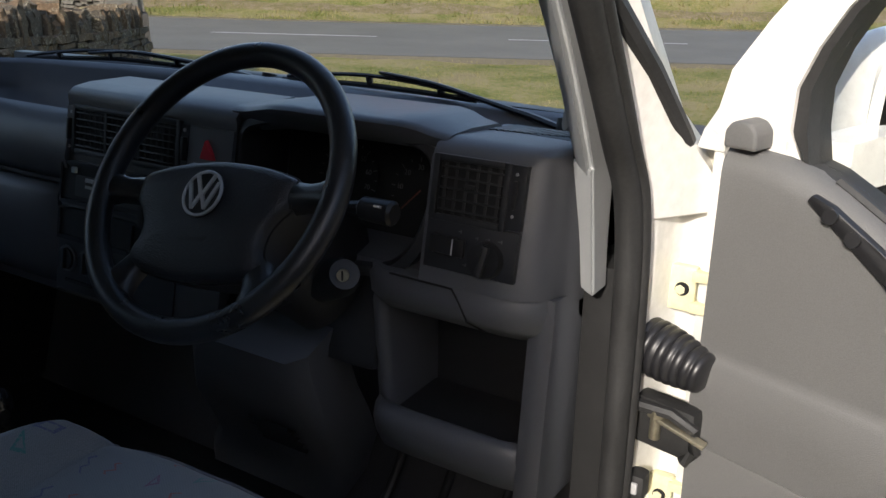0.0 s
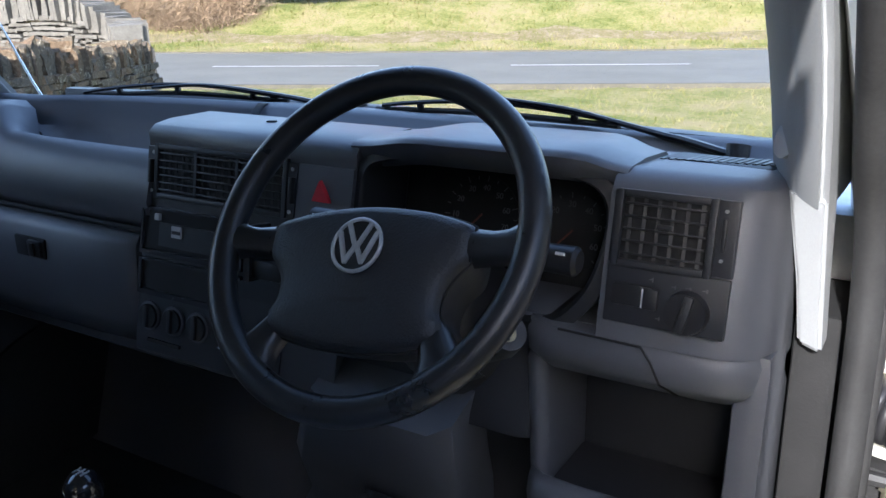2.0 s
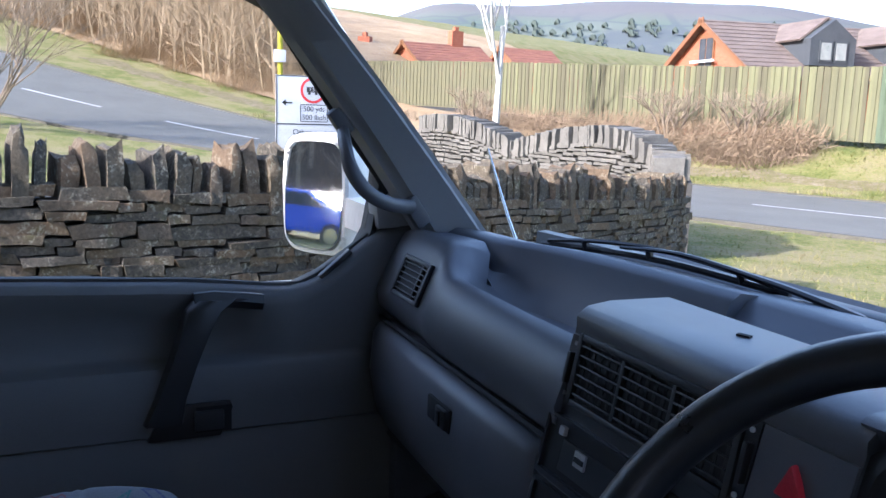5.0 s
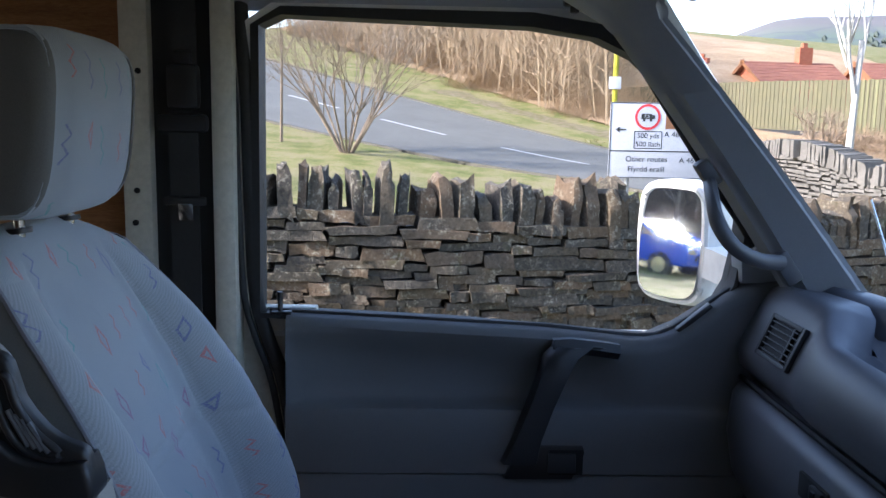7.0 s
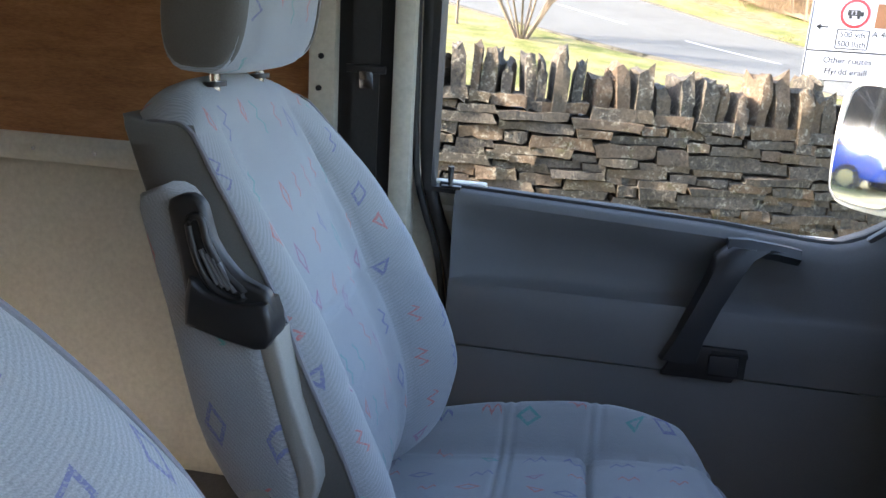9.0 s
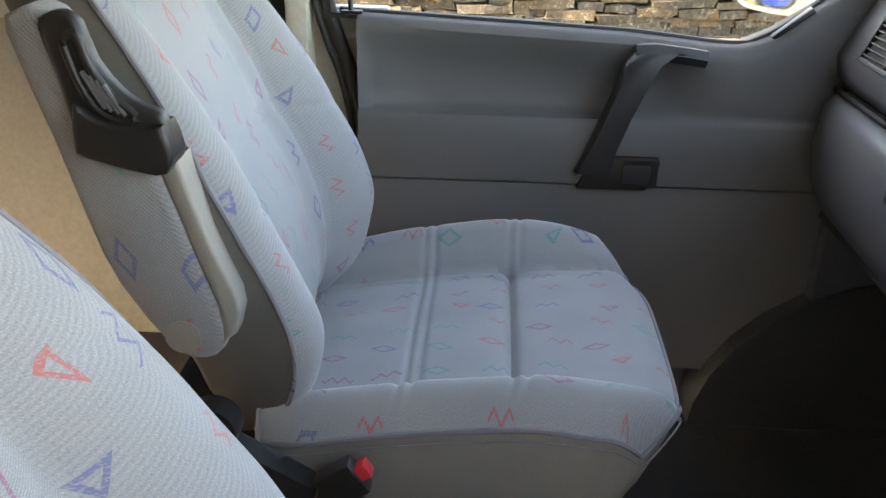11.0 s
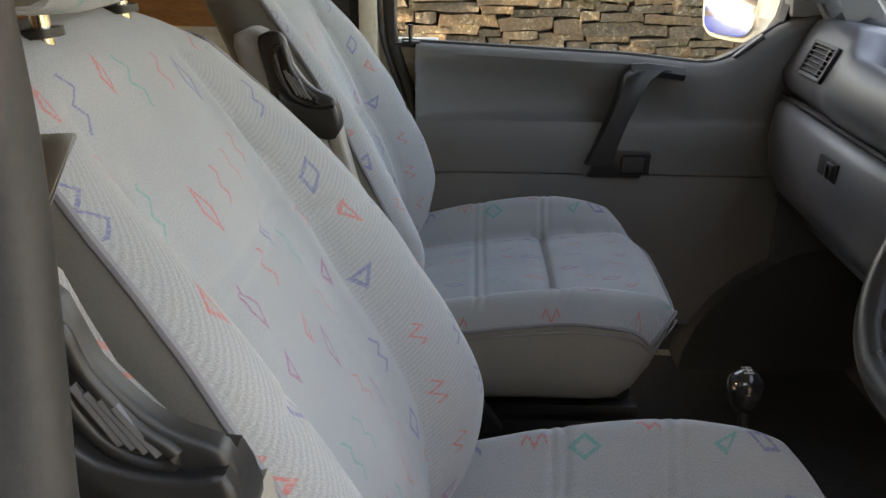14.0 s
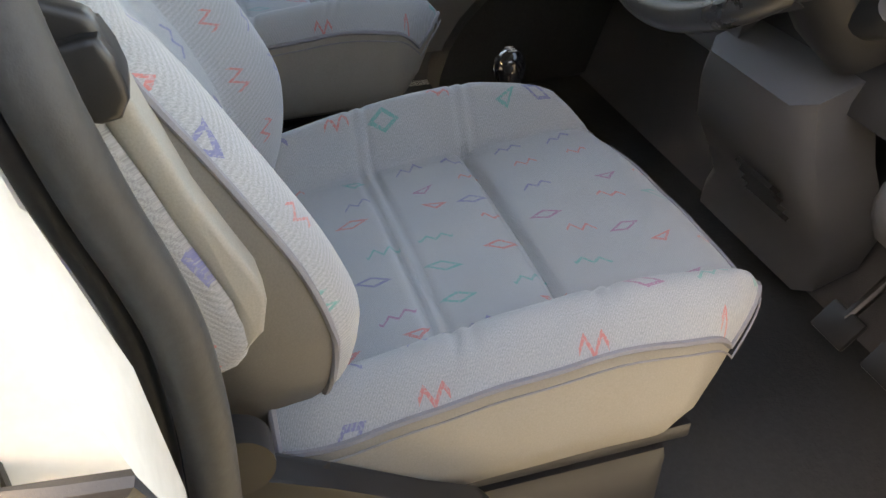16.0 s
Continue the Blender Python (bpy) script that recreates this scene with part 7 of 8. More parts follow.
bm = boxes(((0.3, -1.72, 1.50), (6.6, 0.06, 0.24)), ((-2.9, -0.9, 1.75), (0.10, 1.6, 0.30)))
bm.transform(pose(-13.0, 36.6, 1.0, 0, 0, 44))
part("fascia", bm, UPVC, front_house, "white fascia board")
bm = tube([(-3.95, -0.10, 0.0), (-3.95, -0.10, 5.1)], 0.05, 8)
bm.transform(pose(-13.0, 36.6, 1.0, 0, 0, 44))
part("downpipe", bm, UPVC, front_house, "white downpipe")
gate = thing("garden_gate", (-16.2, 27.9, 1.1), "brown boarded side gate beside the house", "gate")
for k in range(7):
    part("board", boxes(((-16.75 + 0.17 * k, 27.9 + 0.02 * k, 1.95), (0.16, 0.03, 1.7))), FENCE_W, gate)
house("lean_to", -37.5, 31.0, -0.6, 5, 6, 3.2, 5.2, -50, BRICK, TILES, "low brick wing with tiled roof", False, 0)
house("bungalow", -54.0, 20.3, 0.0, 8, 5.5, 3.6, 6.0, 8, BRICK, TILES_R, "bungalow with red tiled roof behind the fence", False, 0, 0, True)
house("bungalow", -56.0, 28.6, 0.0, 8, 4.0, 3.6, 6.2, 8, BRICK, TILES_R, "red roofed house behind the fence", False, 0, 0, False)
house("small_house", -60.0, 17.6, 0.0, 5, 2.5, 3.4, 5.6, -40, BRICK, TILES_R, "small brick house with chimney and red roof", False, 0, 0, True)

# ---- plants ----


def branchy(bm, p, d, r, ln, depth, rng, spread=0.6, sides=5):
    q = p + d * ln
    tube([p, p.lerp(q, 0.5) + Vector((rng.uniform(-1, 1), rng.uniform(-1, 1), 0)) * ln * 0.06, q], [r, r * 0.8, r * 0.6], sides, False, bm)
    if depth:
        for _ in range(rng.choice((2, 3, 3))):
            e = (d + Vector((rng.uniform(-1, 1), rng.uniform(-1, 1), rng.uniform(-0.3, 0.6))) * spread).normalized()
            branchy(bm, p.lerp(q, rng.uniform(0.5, 1.0)), e, r * 0.55, ln * rng.uniform(0.55, 0.8), depth - 1, rng, spread, 4 if depth > 1 else 3)


def bare_tree(name, x, y, h, stems, depth, mat, label, r=0.05, spread=0.6, lean=0.5):
    rng2 = random.Random(int(x * 31 + y * 17))
    z = ground_z(x, y) - 0.05
    t = thing(name, (x, y, z), label, "tree", "bare trees")
    trunk, crown = bmesh.new(), bmesh.new()
    for k in range(stems):
        a = 2 * math.pi * k / stems + rng2.uniform(-0.3, 0.3)
        d = Vector((math.cos(a) * lean, math.sin(a) * lean, 1)).normalized() if stems > 1 else Vector((0.03, 0.02, 1)).normalized()
        p = Vector((x + 0.15 * math.cos(a) * (stems > 1), y + 0.15 * math.sin(a) * (stems > 1), z))
        ln = h * 0.42 * rng2.uniform(0.8, 1.1)
        tube([p, p + d * ln * 0.5, p + d * ln], [r * 1.3, r, r * 0.8], 7, False, trunk)
        for _ in range(4):
            e = (d + Vector((rng2.uniform(-1, 1), rng2.uniform(-1, 1), 0.3)) * spread).normalized()
            branchy(crown, p + d * ln * rng2.uniform(0.45, 1.0), e, r * 0.6, h * 0.26, depth, rng2, spread)
    part("trunk", trunk, mat, t)
    part("crown", crown, mat, t, "fine bare twigs")
    return t


bare_tree("bare_shrub", -24.2, -2.5, 5.4, 12, 4, BARK, "many-stemmed bare shrub on the verge", 0.030, 0.70, 0.62)
bare_tree("bare_shrub", -17.5, -5.6, 4.6, 7, 3, BARK, "bare shrub with spreading twigs", 0.026, 0.7, 0.55)
bare_tree("young_tree", -25.4, -4.6, 8.0, 1, 3, BARK, "thin bare young tree", 0.04, 0.55)
bare_tree("birch_tree", -24.5, 12.4, 9.0, 1, 2, BIRCH, "slender pale-barked bare tree by the fence", 0.10, 0.45)
bare_tree("cut_shrub", -18.3, 17.3, 2.3, 6, 3, BARK, "hard-cut bare shrub against the fence", 0.035, 1.1, 0.55)
bare_tree("cut_shrub", -20.6, 16.4, 2.3, 5, 3, BARK, "hard-cut bare shrub beside the fence", 0.04, 0.8, 0.4)
bare_tree("cut_shrub", -27.5, 13.0, 2.0, 5, 3, BARK, "hard-cut bare shrub by the boards", 0.04, 0.8, 0.4)

# thicket of bare saplings up the hillside across the road
rng = random.Random(21)
verts, faces = [], []


def sliver(a, b, r):
    """A thin three-sided stick from a to b."""
    d = (b - a).normalized()
    u = d.orthogonal().normalized()
    w = d.cross(u)
    k = len(verts)
    verts.extend(tuple(a + (u * math.cos(t) + w * math.sin(t)) * r) for t in (0, 2.094, 4.189))
    verts.append(tuple(b))
    faces.extend(((k, k + 1, k + 3), (k + 1, k + 2, k + 3), (k + 2, k, k + 3)))


for _ in range(820):
    s, q = rng.uniform(-85, -20), 21.5 + 24 * rng.random() ** 1.3
    x, y = RD.x * s + RN.x * q, RD.y * s + RN.y * q
    if y > -0.28 * x - 2.0:
        continue
    h = rng.uniform(3.5, 9)
    p = Vector((x, y, ground_z(x, y) - 0.1))
    d = Vector((rng.uniform(-0.16, 0.16), rng.uniform(-0.16, 0.16), 1)).normalized()
    sliver(p, p + d * h, rng.uniform(0.025, 0.055))
    for k in range(16):
        b0 = p + d * h * rng.uniform(0.05, 0.95)
        e = Vector((rng.uniform(-1, 1), rng.uniform(-1, 1), rng.uniform(0.2, 1.5))).normalized()
        ln = rng.uniform(0.8, 2.6)
        sliver(b0, b0 + e * ln, 0.022)
        for _ in range(4):
            e2 = (e + Vector((rng.uniform(-1, 1), rng.uniform(-1, 1), 0.3))).normalized()
            b1 = b0 + e * ln * rng.uniform(0.2, 0.9)
            sliver(b1, b1 + e2 * ln * rng.uniform(0.3, 0.7), 0.012)
me = bpy.data.meshes.new("bare_wood")
me.from_pydata(verts, [], faces)
me.materials.append(SAPLING)
tagged(new("bare_wood", me), "thicket of pale bare saplings on the rising bank", "trees", kind="stuff")
solid("wood_floor", loft([[(RD.x * s + RN.x * q, RD.y * s + RN.y * q, ground_z(RD.x * s + RN.x * q, RD.y * s + RN.y * q) + 0.08 + 0.12 * noise.noise(Vector((s, q, 3)))) for q in np.linspace(21.6, 60, 24)] for s in np.linspace(-95, -17, 70)], False), DEAD_FERN, "brown leaf litter under the bare trees", "leaf litter", "structure")


def brush(name, label, mat, spots, seed, h0, h1, n, category="brush", spread=0.5, leafy=0.0):
    rr = random.Random(seed)
    v2, f2 = [], []
    for x, y, rad in spots:
        for _ in range(n):
            a, r = rr.uniform(0, 6.28), rad * math.sqrt(rr.random())
            px, py = x + r * math.cos(a), y + r * math.sin(a)
            pz = ground_z(px, py) - 0.03
            h = rr.uniform(h0, h1)
            tx, ty = rr.uniform(-spread, spread) * h, rr.uniform(-spread, spread) * h
            w = 0.012 + 0.02 * leafy
            k = len(v2)
            v2 += [(px - w, py, pz), (px + w, py, pz), (px, py + w, pz), (px + tx, py + ty, pz + h)]
            f2 += [(k, k + 1, k + 3), (k + 1, k + 2, k + 3), (k + 2, k, k + 3)]
    me2 = bpy.data.meshes.new(name)
    me2.from_pydata(v2, [], f2)
    me2.materials.append(mat)
    return tagged(new(name, me2), label, category, kind="stuff")


spots = []
rng = random.Random(8)
for _ in range(260):
    s, q = rng.uniform(-80, -17), rng.uniform(21.3, 36)
    if RD.y * s + RN.y * q < -0.28 * (RD.x * s + RN.x * q) - 1.0:
        spots.append((RD.x * s + RN.x * q, RD.y * s + RN.y * q, 1.6))
brush("bramble_bank", "brown brambles and dead bracken under the trees", DEAD_FERN, spots, 2, 0.4, 2.0, 230, spread=1.0)
spots = [(-17.9 + u, 16.3 + 0.4 * u + rng.uniform(-0.5, 0.7), 0.7) for u in (rng.uniform(-1.7, 1.5) for _ in range(10))] + [(-19 - 1.6 * k, 15.2 - 0.45 * k + rng.uniform(-0.5, 0.5), 0.8) for k in range(14)]
brush("cut_brushwood", "heaps of cut brown brushwood by the fence", TWIG, spots, 5, 0.15, 0.6, 220, spread=1.6)


def leaf_mound(name, label, category, mat, fn, n, size, seed, parent=None):
    """A crown of many small leaf blades whose places fn gives."""
    rr = random.Random(seed)
    v2, f2 = [], []
    for _ in range(n):
        p = fn(rr)
        a = Vector((rr.uniform(-1, 1), rr.uniform(-1, 1), rr.uniform(-1, 1))).normalized() * size * rr.uniform(0.6, 1.3)
        b = a.orthogonal().normalized() * size * rr.uniform(0.3, 0.6)
        k = len(v2)
        v2 += [tuple(p - b), tuple(p + b), tuple(p + a)]
        f2.append((k, k + 1, k + 2))
    me2 = bpy.data.meshes.new(name)
    me2.from_pydata(v2, [], f2)
    me2.materials.append(mat)
    return tagged(new(name, me2), label, category)


def conifer_fn(x, y, z, h, r):
    def fn(rr):
        t = rr.random() ** 1.6
        a, k = rr.uniform(0, 6.28), r * (1 - t) ** 0.8 * rr.uniform(0.6, 1.05) * (1 + 0.15 * math.sin(9 * t))
        return Vector((x + k * math.cos(a), y + k * math.sin(a), z + 0.1 + h * t))
    return fn


for x, y, h, r in ((-11.2, 26.8, 1.95, 0.48), (-10.0, 27.3, 2.10, 0.50)):
    z = ground_z(x, y)
    tagged(leaf_mound("golden_conifer", "small cone-shaped golden conifer in a front garden", "conifer", LEAF_Y, conifer_fn(x, y, z, h, r), 2600, 0.12, int(h * 10)), group="golden conifers")
z = ground_z(-10.6, 27.4)
leaf_mound("round_shrub", "dark green garden shrub between the conifers", "shrub", LEAF_G, conifer_fn(-10.6, 27.4, z, 1.25, 0.42), 1500, 0.12, 77)
z = ground_z(-12.2, 26.7)
leaf_mound("round_shrub", "green garden shrub by the driveway", "shrub", LEAF_G, conifer_fn(-12.2, 26.7, z, 1.0, 0.55), 1300, 0.12, 78)


def hedge_fn(rr):
    t = rr.random()
    x, y = -12.0 + 7.0 * t, 22.9 + 2.6 * t
    return Vector((x + rr.uniform(-0.35, 0.35), y + rr.uniform(-0.35, 0.35), ground_z(x, y) + rr.uniform(0.02, 0.78) + 0.07 * math.sin(t * 40)))


leaf_mound("garden_hedge", "low variegated yellow-green garden hedge", "hedge", LEAF_H, hedge_fn, 6500, 0.11, 12)

# ---- road sign ----
SX, SY, SZ0, SZ1 = -13.0, 2.72, 0.93, 2.14
sign = thing("road_sign", (SX, SY + 0.9, 0), "white direction sign with black words and a weight limit disc", "road sign")
SM = pose(SX, SY + 0.87, (SZ0 + SZ1) / 2, 90, 0, 89)
origin_of[sign.name] = Vector((SX, SY + 0.9, 0))


def sign_box(nm, x, y, w, h, mat, lift=0.004, bev=0.0):
    b3 = boxes(((x, y, lift / 2), (w, h, lift), (0, 0, 0), bev))
    b3.transform(SM)
    return part(nm, b3, mat, sign)


b3 = boxes(((0, 0, -0.012), (1.74, 1.21, 0.024), (0, 0, 0), 0.004))
b3.transform(SM)
part("sign_plate", b3, SIGNW, sign)
for y0 in (-0.17,):
    sign_box("divider", 0, y0, 1.70, 0.018, SIGNK)
for x0 in (-0.86, 0.86):
    sign_box("border", x0, 0, 0.014, 1.19, SIGNK)
for y0 in (-0.595, 0.595):
    sign_box("border", 0, y0, 1.72, 0.014, SIGNK)
for nm, rr, mt, lf in (("limit_ring", 0.205, SIGNR, 0.006), ("limit_face", 0.165, SIGNW, 0.009)):
    b3 = disc(bmesh.new(), (-0.27, 0.375, lf / 2), rr, lf, (0, 0, 1), 40)
    b3.transform(SM)
    part(nm, b3, mt, sign)
for x, y, w, h in ((-0.29, 0.385, 0.17, 0.085), (-0.18, 0.375, 0.05, 0.06), (-0.33, 0.325, 0.04, 0.04), (-0.22, 0.325, 0.04, 0.04)):
    b3 = boxes(((x, y, 0.011), (w, h, 0.004)))
    b3.transform(SM)
    part("lorry_shape", b3, SIGNK, sign)
letters("limit_figure", "7.5", 0.075, SM @ Matrix.Translation((-0.29, 0.385, 0.015)), SIGNW, sign)
sign_box("box_line", -0.25, 0.145, 0.44, 0.012, SIGNK)
sign_box("box_line", -0.25, -0.125, 0.44, 0.012, SIGNK)
sign_box("box_line", -0.47, 0.01, 0.012, 0.27, SIGNK)
sign_box("box_line", -0.03, 0.01, 0.012, 0.27, SIGNK)
letters("sign_words", "500 yds", 0.115, SM @ Matrix.Translation((-0.25, 0.075, 0.003)), SIGNK, sign)
letters("sign_words", "500 llath", 0.115, SM @ Matrix.Translation((-0.25, -0.060, 0.003)), SIGNK, sign)
letters("sign_words", "A 469", 0.125, SM @ Matrix.Translation((0.16, 0.10, 0.003)), SIGNK, sign)
sign_box("brown_patch", 0.42, 0.36, 0.80, 0.34, SIGNBR, 0.006)
letters("sign_words", "Mountain\nMynydd", 0.13, SM @ Matrix.Translation((0.42, 0.43, 0.007)), SIGNW, sign)
letters("sign_words", "Other routes", 0.125, SM @ Matrix.Translation((-0.26, -0.30, 0.003)), SIGNK, sign)
letters("sign_words", "Ffyrdd eraill", 0.125, SM @ Matrix.Translation((-0.26, -0.46, 0.003)), SIGNK, sign)
letters("sign_words", "A 469", 0.125, SM @ Matrix.Translation((0.42, -0.31, 0.003)), SIGNK, sign)
for x0, y0, s in ((-0.68, 0.17, -1), (0.72, -0.30, 1)):
    b3 = boxes(((x0, y0, 0.003), (0.15, 0.022, 0.004)))
    b3.transform(SM)
    part("arrow_shaft", b3, SIGNK, sign)
    b3 = prism([(x0 + s * 0.10, y0), (x0 + s * 0.03, y0 + 0.05), (x0 + s * 0.03, y0 - 0.05)], "z", 0.001, 0.005)
    b3.transform(SM)
    part("arrow_head", b3, SIGNK, sign)
for o in (-0.55, 0.55):
    p = SM @ Vector((o, 0, -0.06))
    part("post", tube([(p.x, p.y, -0.2), (p.x, p.y, 2.05)], 0.04, 12), GREYPOST, sign)
lp = thing("marker_post", (-16.5, 3.55, 0), "yellow-green roadside pole with a small white plate", "post")
part("pole", tube([(-16.5, 3.55, -0.2), (-16.5, 3.55, 3.3)], 0.05, 10), LEAF_Y, lp)
part("plate", boxes(((-16.44, 3.53, 2.62), (0.02, 0.24, 0.24), (0, 0, -8), 0.004)), SIGNW, lp)

# ---- parked car seen in the mirror ----
car = thing("parked_car", (-4.6, -20.8, 0), "blue hatchback parked behind the van", "car", "parked cars")
CM = pose(-4.6, -20.8, 0, 0, 0, 112)
prof = [(-2.0, 0.35), (-2.05, 0.65), (-1.95, 0.95), (-1.2, 1.02), (-0.55, 1.42), (0.9, 1.46), (1.75, 1.05), (2.0, 0.95), (2.02, 0.35)]
b3 = prism([(y, z) for y, z in prof], "x", -0.86, 0.86, 0.08, seg=3)
b3.transform(CM)
part("body", b3, BLUECAR, car)
for s in (-1, 1):
    b3 = prism([(-1.05, 1.02), (-0.50, 1.36), (0.85, 1.39), (1.45, 1.05)], "x", s * 0.845, s * 0.868)
    b3.transform(CM)
    part("side_glass", b3, DARKPANE, car)
    for yy in (-1.3, 1.3):
        b3 = disc(bmesh.new(), (s * 0.80, yy, 0.32), 0.32, 0.20, (1, 0, 0), 24)
        b3.transform(CM)
        wl = part("tyre", b3, RUBBER, car)
        b3 = disc(bmesh.new(), (s * 0.89, yy, 0.32), 0.20, 0.04, (1, 0, 0), 20)
        b3.transform(CM)
        part("rim", b3, CHROME, wl)
    b3 = boxes(((s * 0.62, -2.0, 0.74), (0.36, 0.12, 0.16), (0, 0, 0), 0.03))
    b3.transform(CM)
    part("headlight", b3, CHROME, car)
b3 = loft([[CM @ Vector((x, y, z)) for x, y, z in ((-0.72, -1.18, 1.05), (0.72, -1.18, 1.05), (0.62, -0.60, 1.42), (-0.62, -0.60, 1.42))], [CM @ Vector((x, y, z)) for x, y, z in ((-0.72, -1.15, 1.02), (0.72, -1.15, 1.02), (0.62, -0.57, 1.39), (-0.62, -0.57, 1.39))]])
part("windscreen", b3, DARKPANE, car)
b3 = boxes(((0, -2.03, 0.58), (0.9, 0.06, 0.12), (0, 0, 0), 0.02))
b3.transform(CM)
part("grille", b3, VOID, car)
copy_thing(car, pose(-11.0, -30.0, 0, 0, 0, 12))
solid("car_park", loft([[(-14, -45, 0.02), (14, -45, 0.02)], [(-14, -3.0, 0.02), (14, -3.0, 0.02)]], False), ASPHALT, "grey asphalt of the car park behind", "car park", "structure")
rng = random.Random(33)
rear = bmesh.new()
for _ in range(420):
    x, y = rng.uniform(-55, 30), rng.uniform(-70, -34)
    p, h = Vector((x, y, ground_z(x, y))), rng.uniform(6, 11)
    d = Vector((rng.uniform(-0.1, 0.1), rng.uniform(-0.1, 0.1), 1)).normalized()
    tube([p, p + d * h], [0.14, 0.03], 4, False, rear)
    for k in range(9):
        b0 = p + d * h * rng.uniform(0.2, 0.95)
        e = Vector((rng.uniform(-1, 1), rng.uniform(-1, 1), rng.uniform(0.2, 1.2))).normalized()
        tube([b0, b0 + e * rng.uniform(1.2, 3.0)], [0.06, 0.02], 3, False, rear)
brush("rear_brush", "dark brown undergrowth on the bank behind the car park", TWIG, [(rng.uniform(-55, 30), rng.uniform(-62, -36), 3.0) for _ in range(120)], 6, 0.8, 2.6, 130)
solid("rear_bank", loft([[(x, y, ground_z(x, y) + 0.35 + 0.25 * noise.noise(Vector((x * 0.4, y * 0.4, 7)))) for x in np.linspace(-60, 35, 60)] for y in np.linspace(-34, -76, 22)], False), TWIG_DARK, "dark brown wooded bank behind the car park", "bank", "structure")
# Unseen wall, added to cut the sky light through the driver's door.
solid("boundary_wall", boxes(((2.95, -3.4, 1.25), (0.45, 9.0, 2.9), (0, 0, 0), 0.03)), STONE, "unseen plain stone wall, added to hold sky light off the driver's side", "wall", "structure")
solid("rear_wood", rear, BARK, "dark bare wood behind the car park", "trees", "stuff")

# ---- stone walls, stone by stone ----
WALL = smooth_path([(-3.05, -3.2, 0), (-3.05, -1.2, 0), (-3.2, 0.3, 0), (-3.72, 1.88, 0), (-4.50, 3.60, 0), (-5.30, 4.69, 0)], 10)


def stone_mesh(seed, kind, mat=None):
    mat = mat or STONE
    rr = random.Random(seed)
    b4 = bmesh.new()
    bmesh.ops.create_cube(b4, size=1)
    bmesh.ops.subdivide_edges(b4, edges=[e for e in b4.edges if abs((e.verts[0].co - e.verts[1].co).x) > 0.5], cuts=3) if kind == "course" else bmesh.ops.subdivide_edges(b4, edges=[e for e in b4.edges if abs((e.verts[0].co - e.verts[1].co).z) > 0.5], cuts=2)
    lean_x, point = rr.uniform(-0.15, 0.15), rr.uniform(0.6, 1.05)
    if kind == "cope":
        bmesh.ops.subdivide_edges(b4, edges=b4.edges[:], cuts=1, use_grid_fill=True)
    for v in b4.verts:
        amp = {"slab": 0.35, "cope": 0.45}.get(kind, 1.0)
        v.co += Vector((rr.uniform(-0.05, 0.05), rr.uniform(-0.07, 0.07), rr.uniform(-0.13, 0.13))) * amp
        if kind == "cope" and v.co.z > 0.3:
            v.co.x = v.co.x * point * rr.uniform(0.9, 1.05) + lean_x
            v.co.y *= rr.uniform(0.75, 0.9)
            v.co.z += rr.uniform(-0.12, 0.05)
    return finish(b4, "stone", mat, 45 if kind == "cope" else 28)


COURSE = [stone_mesh(100 + k, "course") for k in range(14)]
COPE = [stone_mesh(200 + k, "cope") for k in range(14)]
PALE_SLAB = layered("pale_slab", [(0.3, (0.075, 0.069, 0.060)), (0.5, (0.12, 0.112, 0.098)), (0.7, (0.17, 0.158, 0.138))], 3, 30, 0.9, 0.6, 0.01)
SLAB = [stone_mesh(300 + k, "slab", PALE_SLAB) for k in range(10)]


class Run:
    """Arc-length walk along a plan line."""

    def __init__(self, pts):
        self.p = [Vector((q[0], q[1], 0)) for q in pts]
        self.s = [0.0]
        for a, b in zip(self.p, self.p[1:]):
            self.s.append(self.s[-1] + (b - a).length)

    def at(self, s):
        s = max(0.0, min(self.s[-1] - 1e-6, s))
        k = max(i for i in range(len(self.s) - 1) if self.s[i] <= s)
        t = (s - self.s[k]) / (self.s[k + 1] - self.s[k])
        d = (self.p[k + 1] - self.p[k]).normalized()
        return self.p[k].lerp(self.p[k + 1], t), d


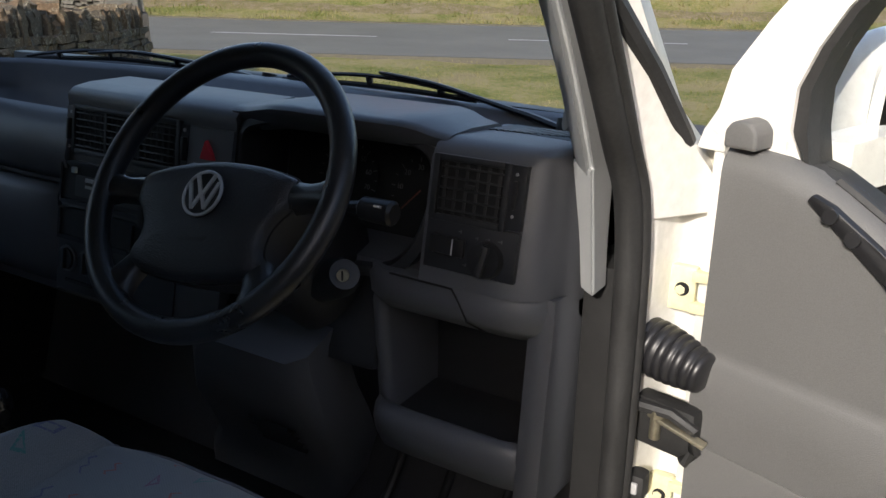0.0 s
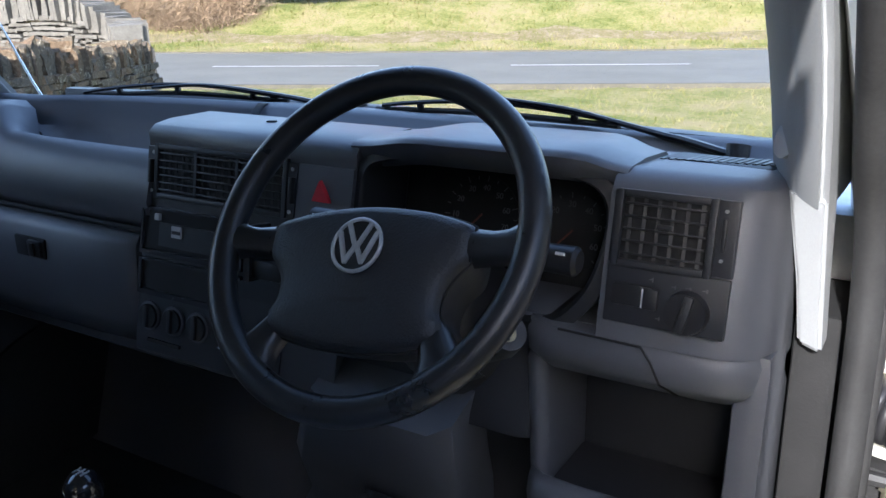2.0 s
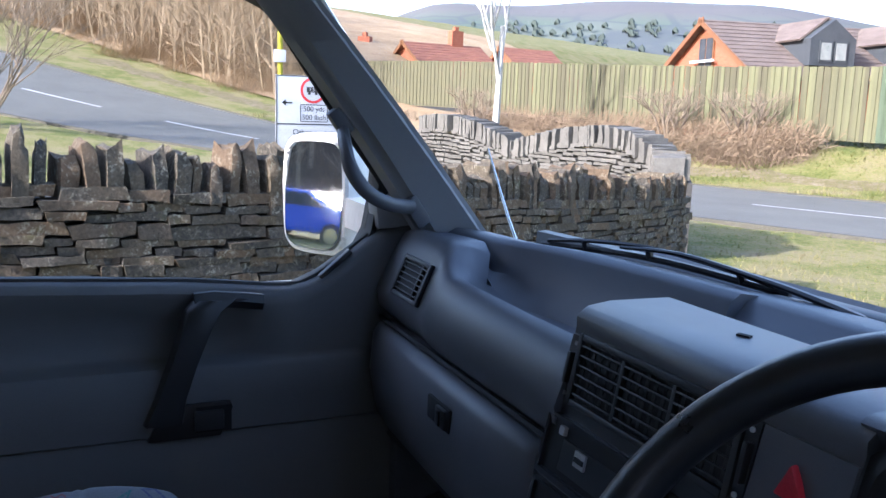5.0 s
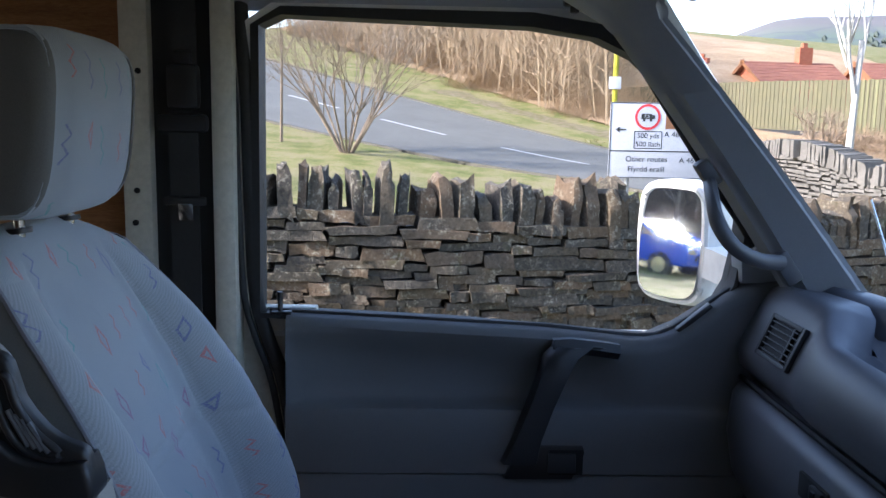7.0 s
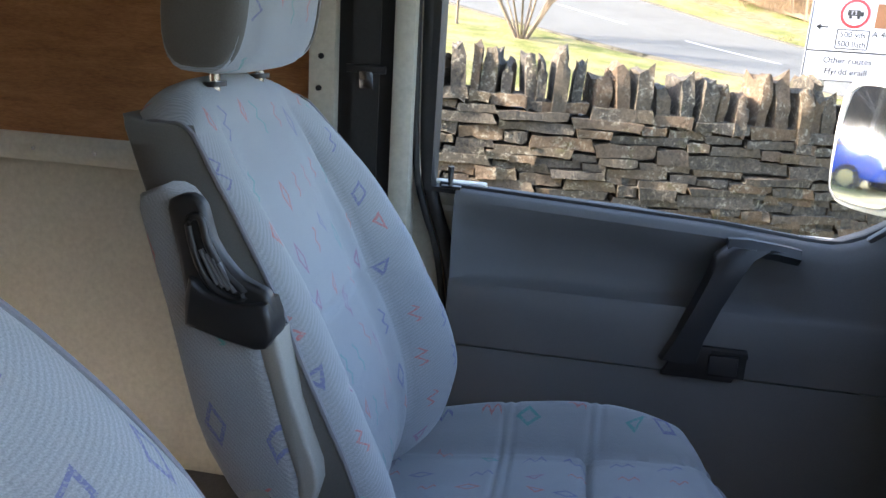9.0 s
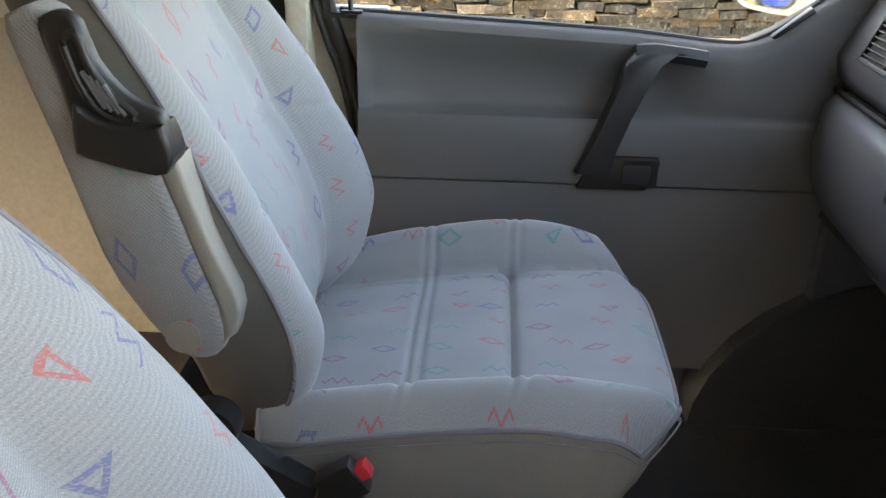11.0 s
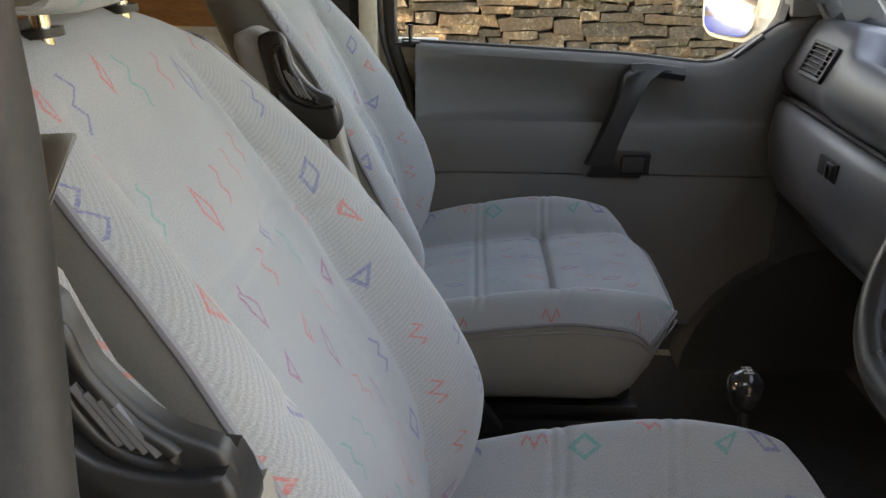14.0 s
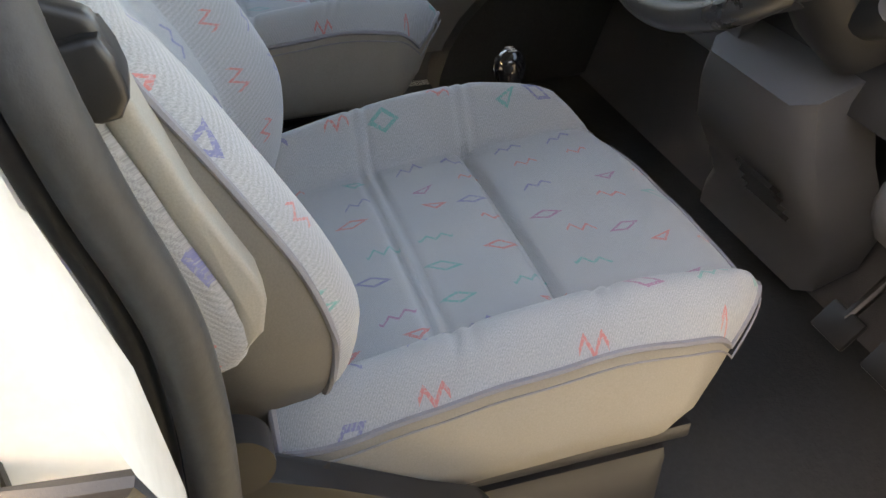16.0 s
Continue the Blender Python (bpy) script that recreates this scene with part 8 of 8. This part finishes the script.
def build_wall(name, pts, top_fn, face, label, single, cope_h=0.25, cope_w=(0.038, 0.078), thick=0.42, seed=1, straight=False):
    """A dry stone wall: dark core, courses of long stones on the face side, upright coping; single(x, y, z) picks the stones that are pieces of their own."""
    run = Run(pts)
    rr = random.Random(seed)
    w = thing(name, (*run.at(0)[0][:2], 0), label, "wall", kind="structure")
    total = run.s[-1]
    rings = []
    for k in range(40):
        p, d = run.at(total * k / 39)
        nrm = Vector((d.y, -d.x, 0)) * face
        top = top_fn(p) - cope_h - 0.07
        a, b = p - nrm * 0.075, p - nrm * (thick - 0.02)
        rings.append([(a.x, a.y, -0.3), (a.x, a.y, top), (b.x, b.y, top), (b.x, b.y, -0.3)])
    part("wall_core", loft(rings), VOID_STONE, w, "dark hollow joints")
    rest = bmesh.new()

    def lay(mesh, m, own):
        if own:
            ob = new("stone", mesh)
            ob.parent = w
            ob.matrix_basis = Matrix.Translation(-origin_of[w.name]) @ m
        else:
            start = len(rest.verts)
            rest.from_mesh(mesh)
            rest.verts.ensure_lookup_table()
            bmesh.ops.transform(rest, matrix=m, verts=rest.verts[start:])

    # courses
    z = 0.0
    row = 0
    while z < 1.62:
        h = rr.uniform(0.036, 0.070)
        s = rr.uniform(-0.2, 0)
        while s < total:
            ln = rr.uniform(0.09, 0.21) if rr.random() < 0.65 else rr.uniform(0.21, 0.36)
            p, d = run.at(s + ln / 2)
            top = top_fn(p) - cope_h
            drop = (top_fn(run.at(0)[0]) - top_fn(p)) * min(1, z / 1.2)
            zz = z - drop + h / 2
            if zz + h / 2 < top + 0.05 and zz > -0.1:
                nrm = Vector((d.y, -d.x, 0)) * face
                c = p - nrm * (0.07 - rr.uniform(-0.018, 0.018))
                m = Matrix.Translation((c.x, c.y, zz)) @ Matrix.Rotation(math.atan2(d.y, d.x) + rr.uniform(-0.03, 0.03), 4, "Z") @ Matrix.Rotation(rr.uniform(-0.018, 0.018), 4, "Y") @ Matrix.Diagonal((ln * 0.97, 0.16, h * rr.uniform(0.74, 0.96), 1))
                lay(rr.choice(COURSE), m, single(c.x, c.y, zz))
            s += ln
        z += h
        row += 1
    # coping
    s = 0.0
    while s < total:
        wd = rr.uniform(*cope_w)
        p, d = run.at(s + wd / 2)
        nrm = Vector((d.y, -d.x, 0)) * face
        h = cope_h * (1.0 if straight else rr.choice((0.74, 0.82, 0.88, 0.94, 0.98, 1.04, 1.14)))
        c = p - nrm * ((thick / 2 - 0.04 if straight else 0.13) + rr.uniform(-0.03, 0.03))
        m = Matrix.Translation((c.x, c.y, top_fn(p) - cope_h + h / 2 - 0.05)) @ Matrix.Rotation(math.atan2(d.y, d.x) + rr.uniform(-0.15, 0.15), 4, "Z") @ Matrix.Rotation(rr.uniform(-0.10, 0.10), 4, "Y") @ Matrix.Diagonal((wd * 0.92, (thick if straight else 0.27) * rr.uniform(0.75, 1.0), h, 1))
        lay(rr.choice(SLAB if straight else COPE), m, single(c.x, c.y, 1.4))
        s += wd + (0.0 if straight else rr.uniform(0.004, 0.038))
    tagged(part("rest_stones", rest, PALE_SLAB if straight else STONE, w, "", 20), kind="stuff")
    return w


VOID_STONE = worn("joint_shadow", (0.03, 0.028, 0.025), (0.06, 0.055, 0.05), 0.95, 60, 5)
build_wall("stone_wall", WALL, lambda p: 1.56 - 0.066 * (p.y + 0.3), 1, "dark dry-stone wall with jagged upright coping", lambda x, y, z: z > 1.0 and -0.9 < y < 0.6)
SCALLOP = [(-7.25, 5.80), (-7.6, 6.02), (-8.6, 6.0), (-10.0, 5.6), (-12.5, 5.0)]
build_wall("scalloped_wall", SCALLOP, lambda p: 1.24 + 0.30 * abs(math.sin((p.x + 6.9) * 0.95)) * step(7.0, 8.2, -p.x) + 0.02 * (-6.4 - p.x), -1, "sunlit stone wall with wavy slab coping", lambda x, y, z: False, 0.26, (0.05, 0.09), 0.45, 2, True)
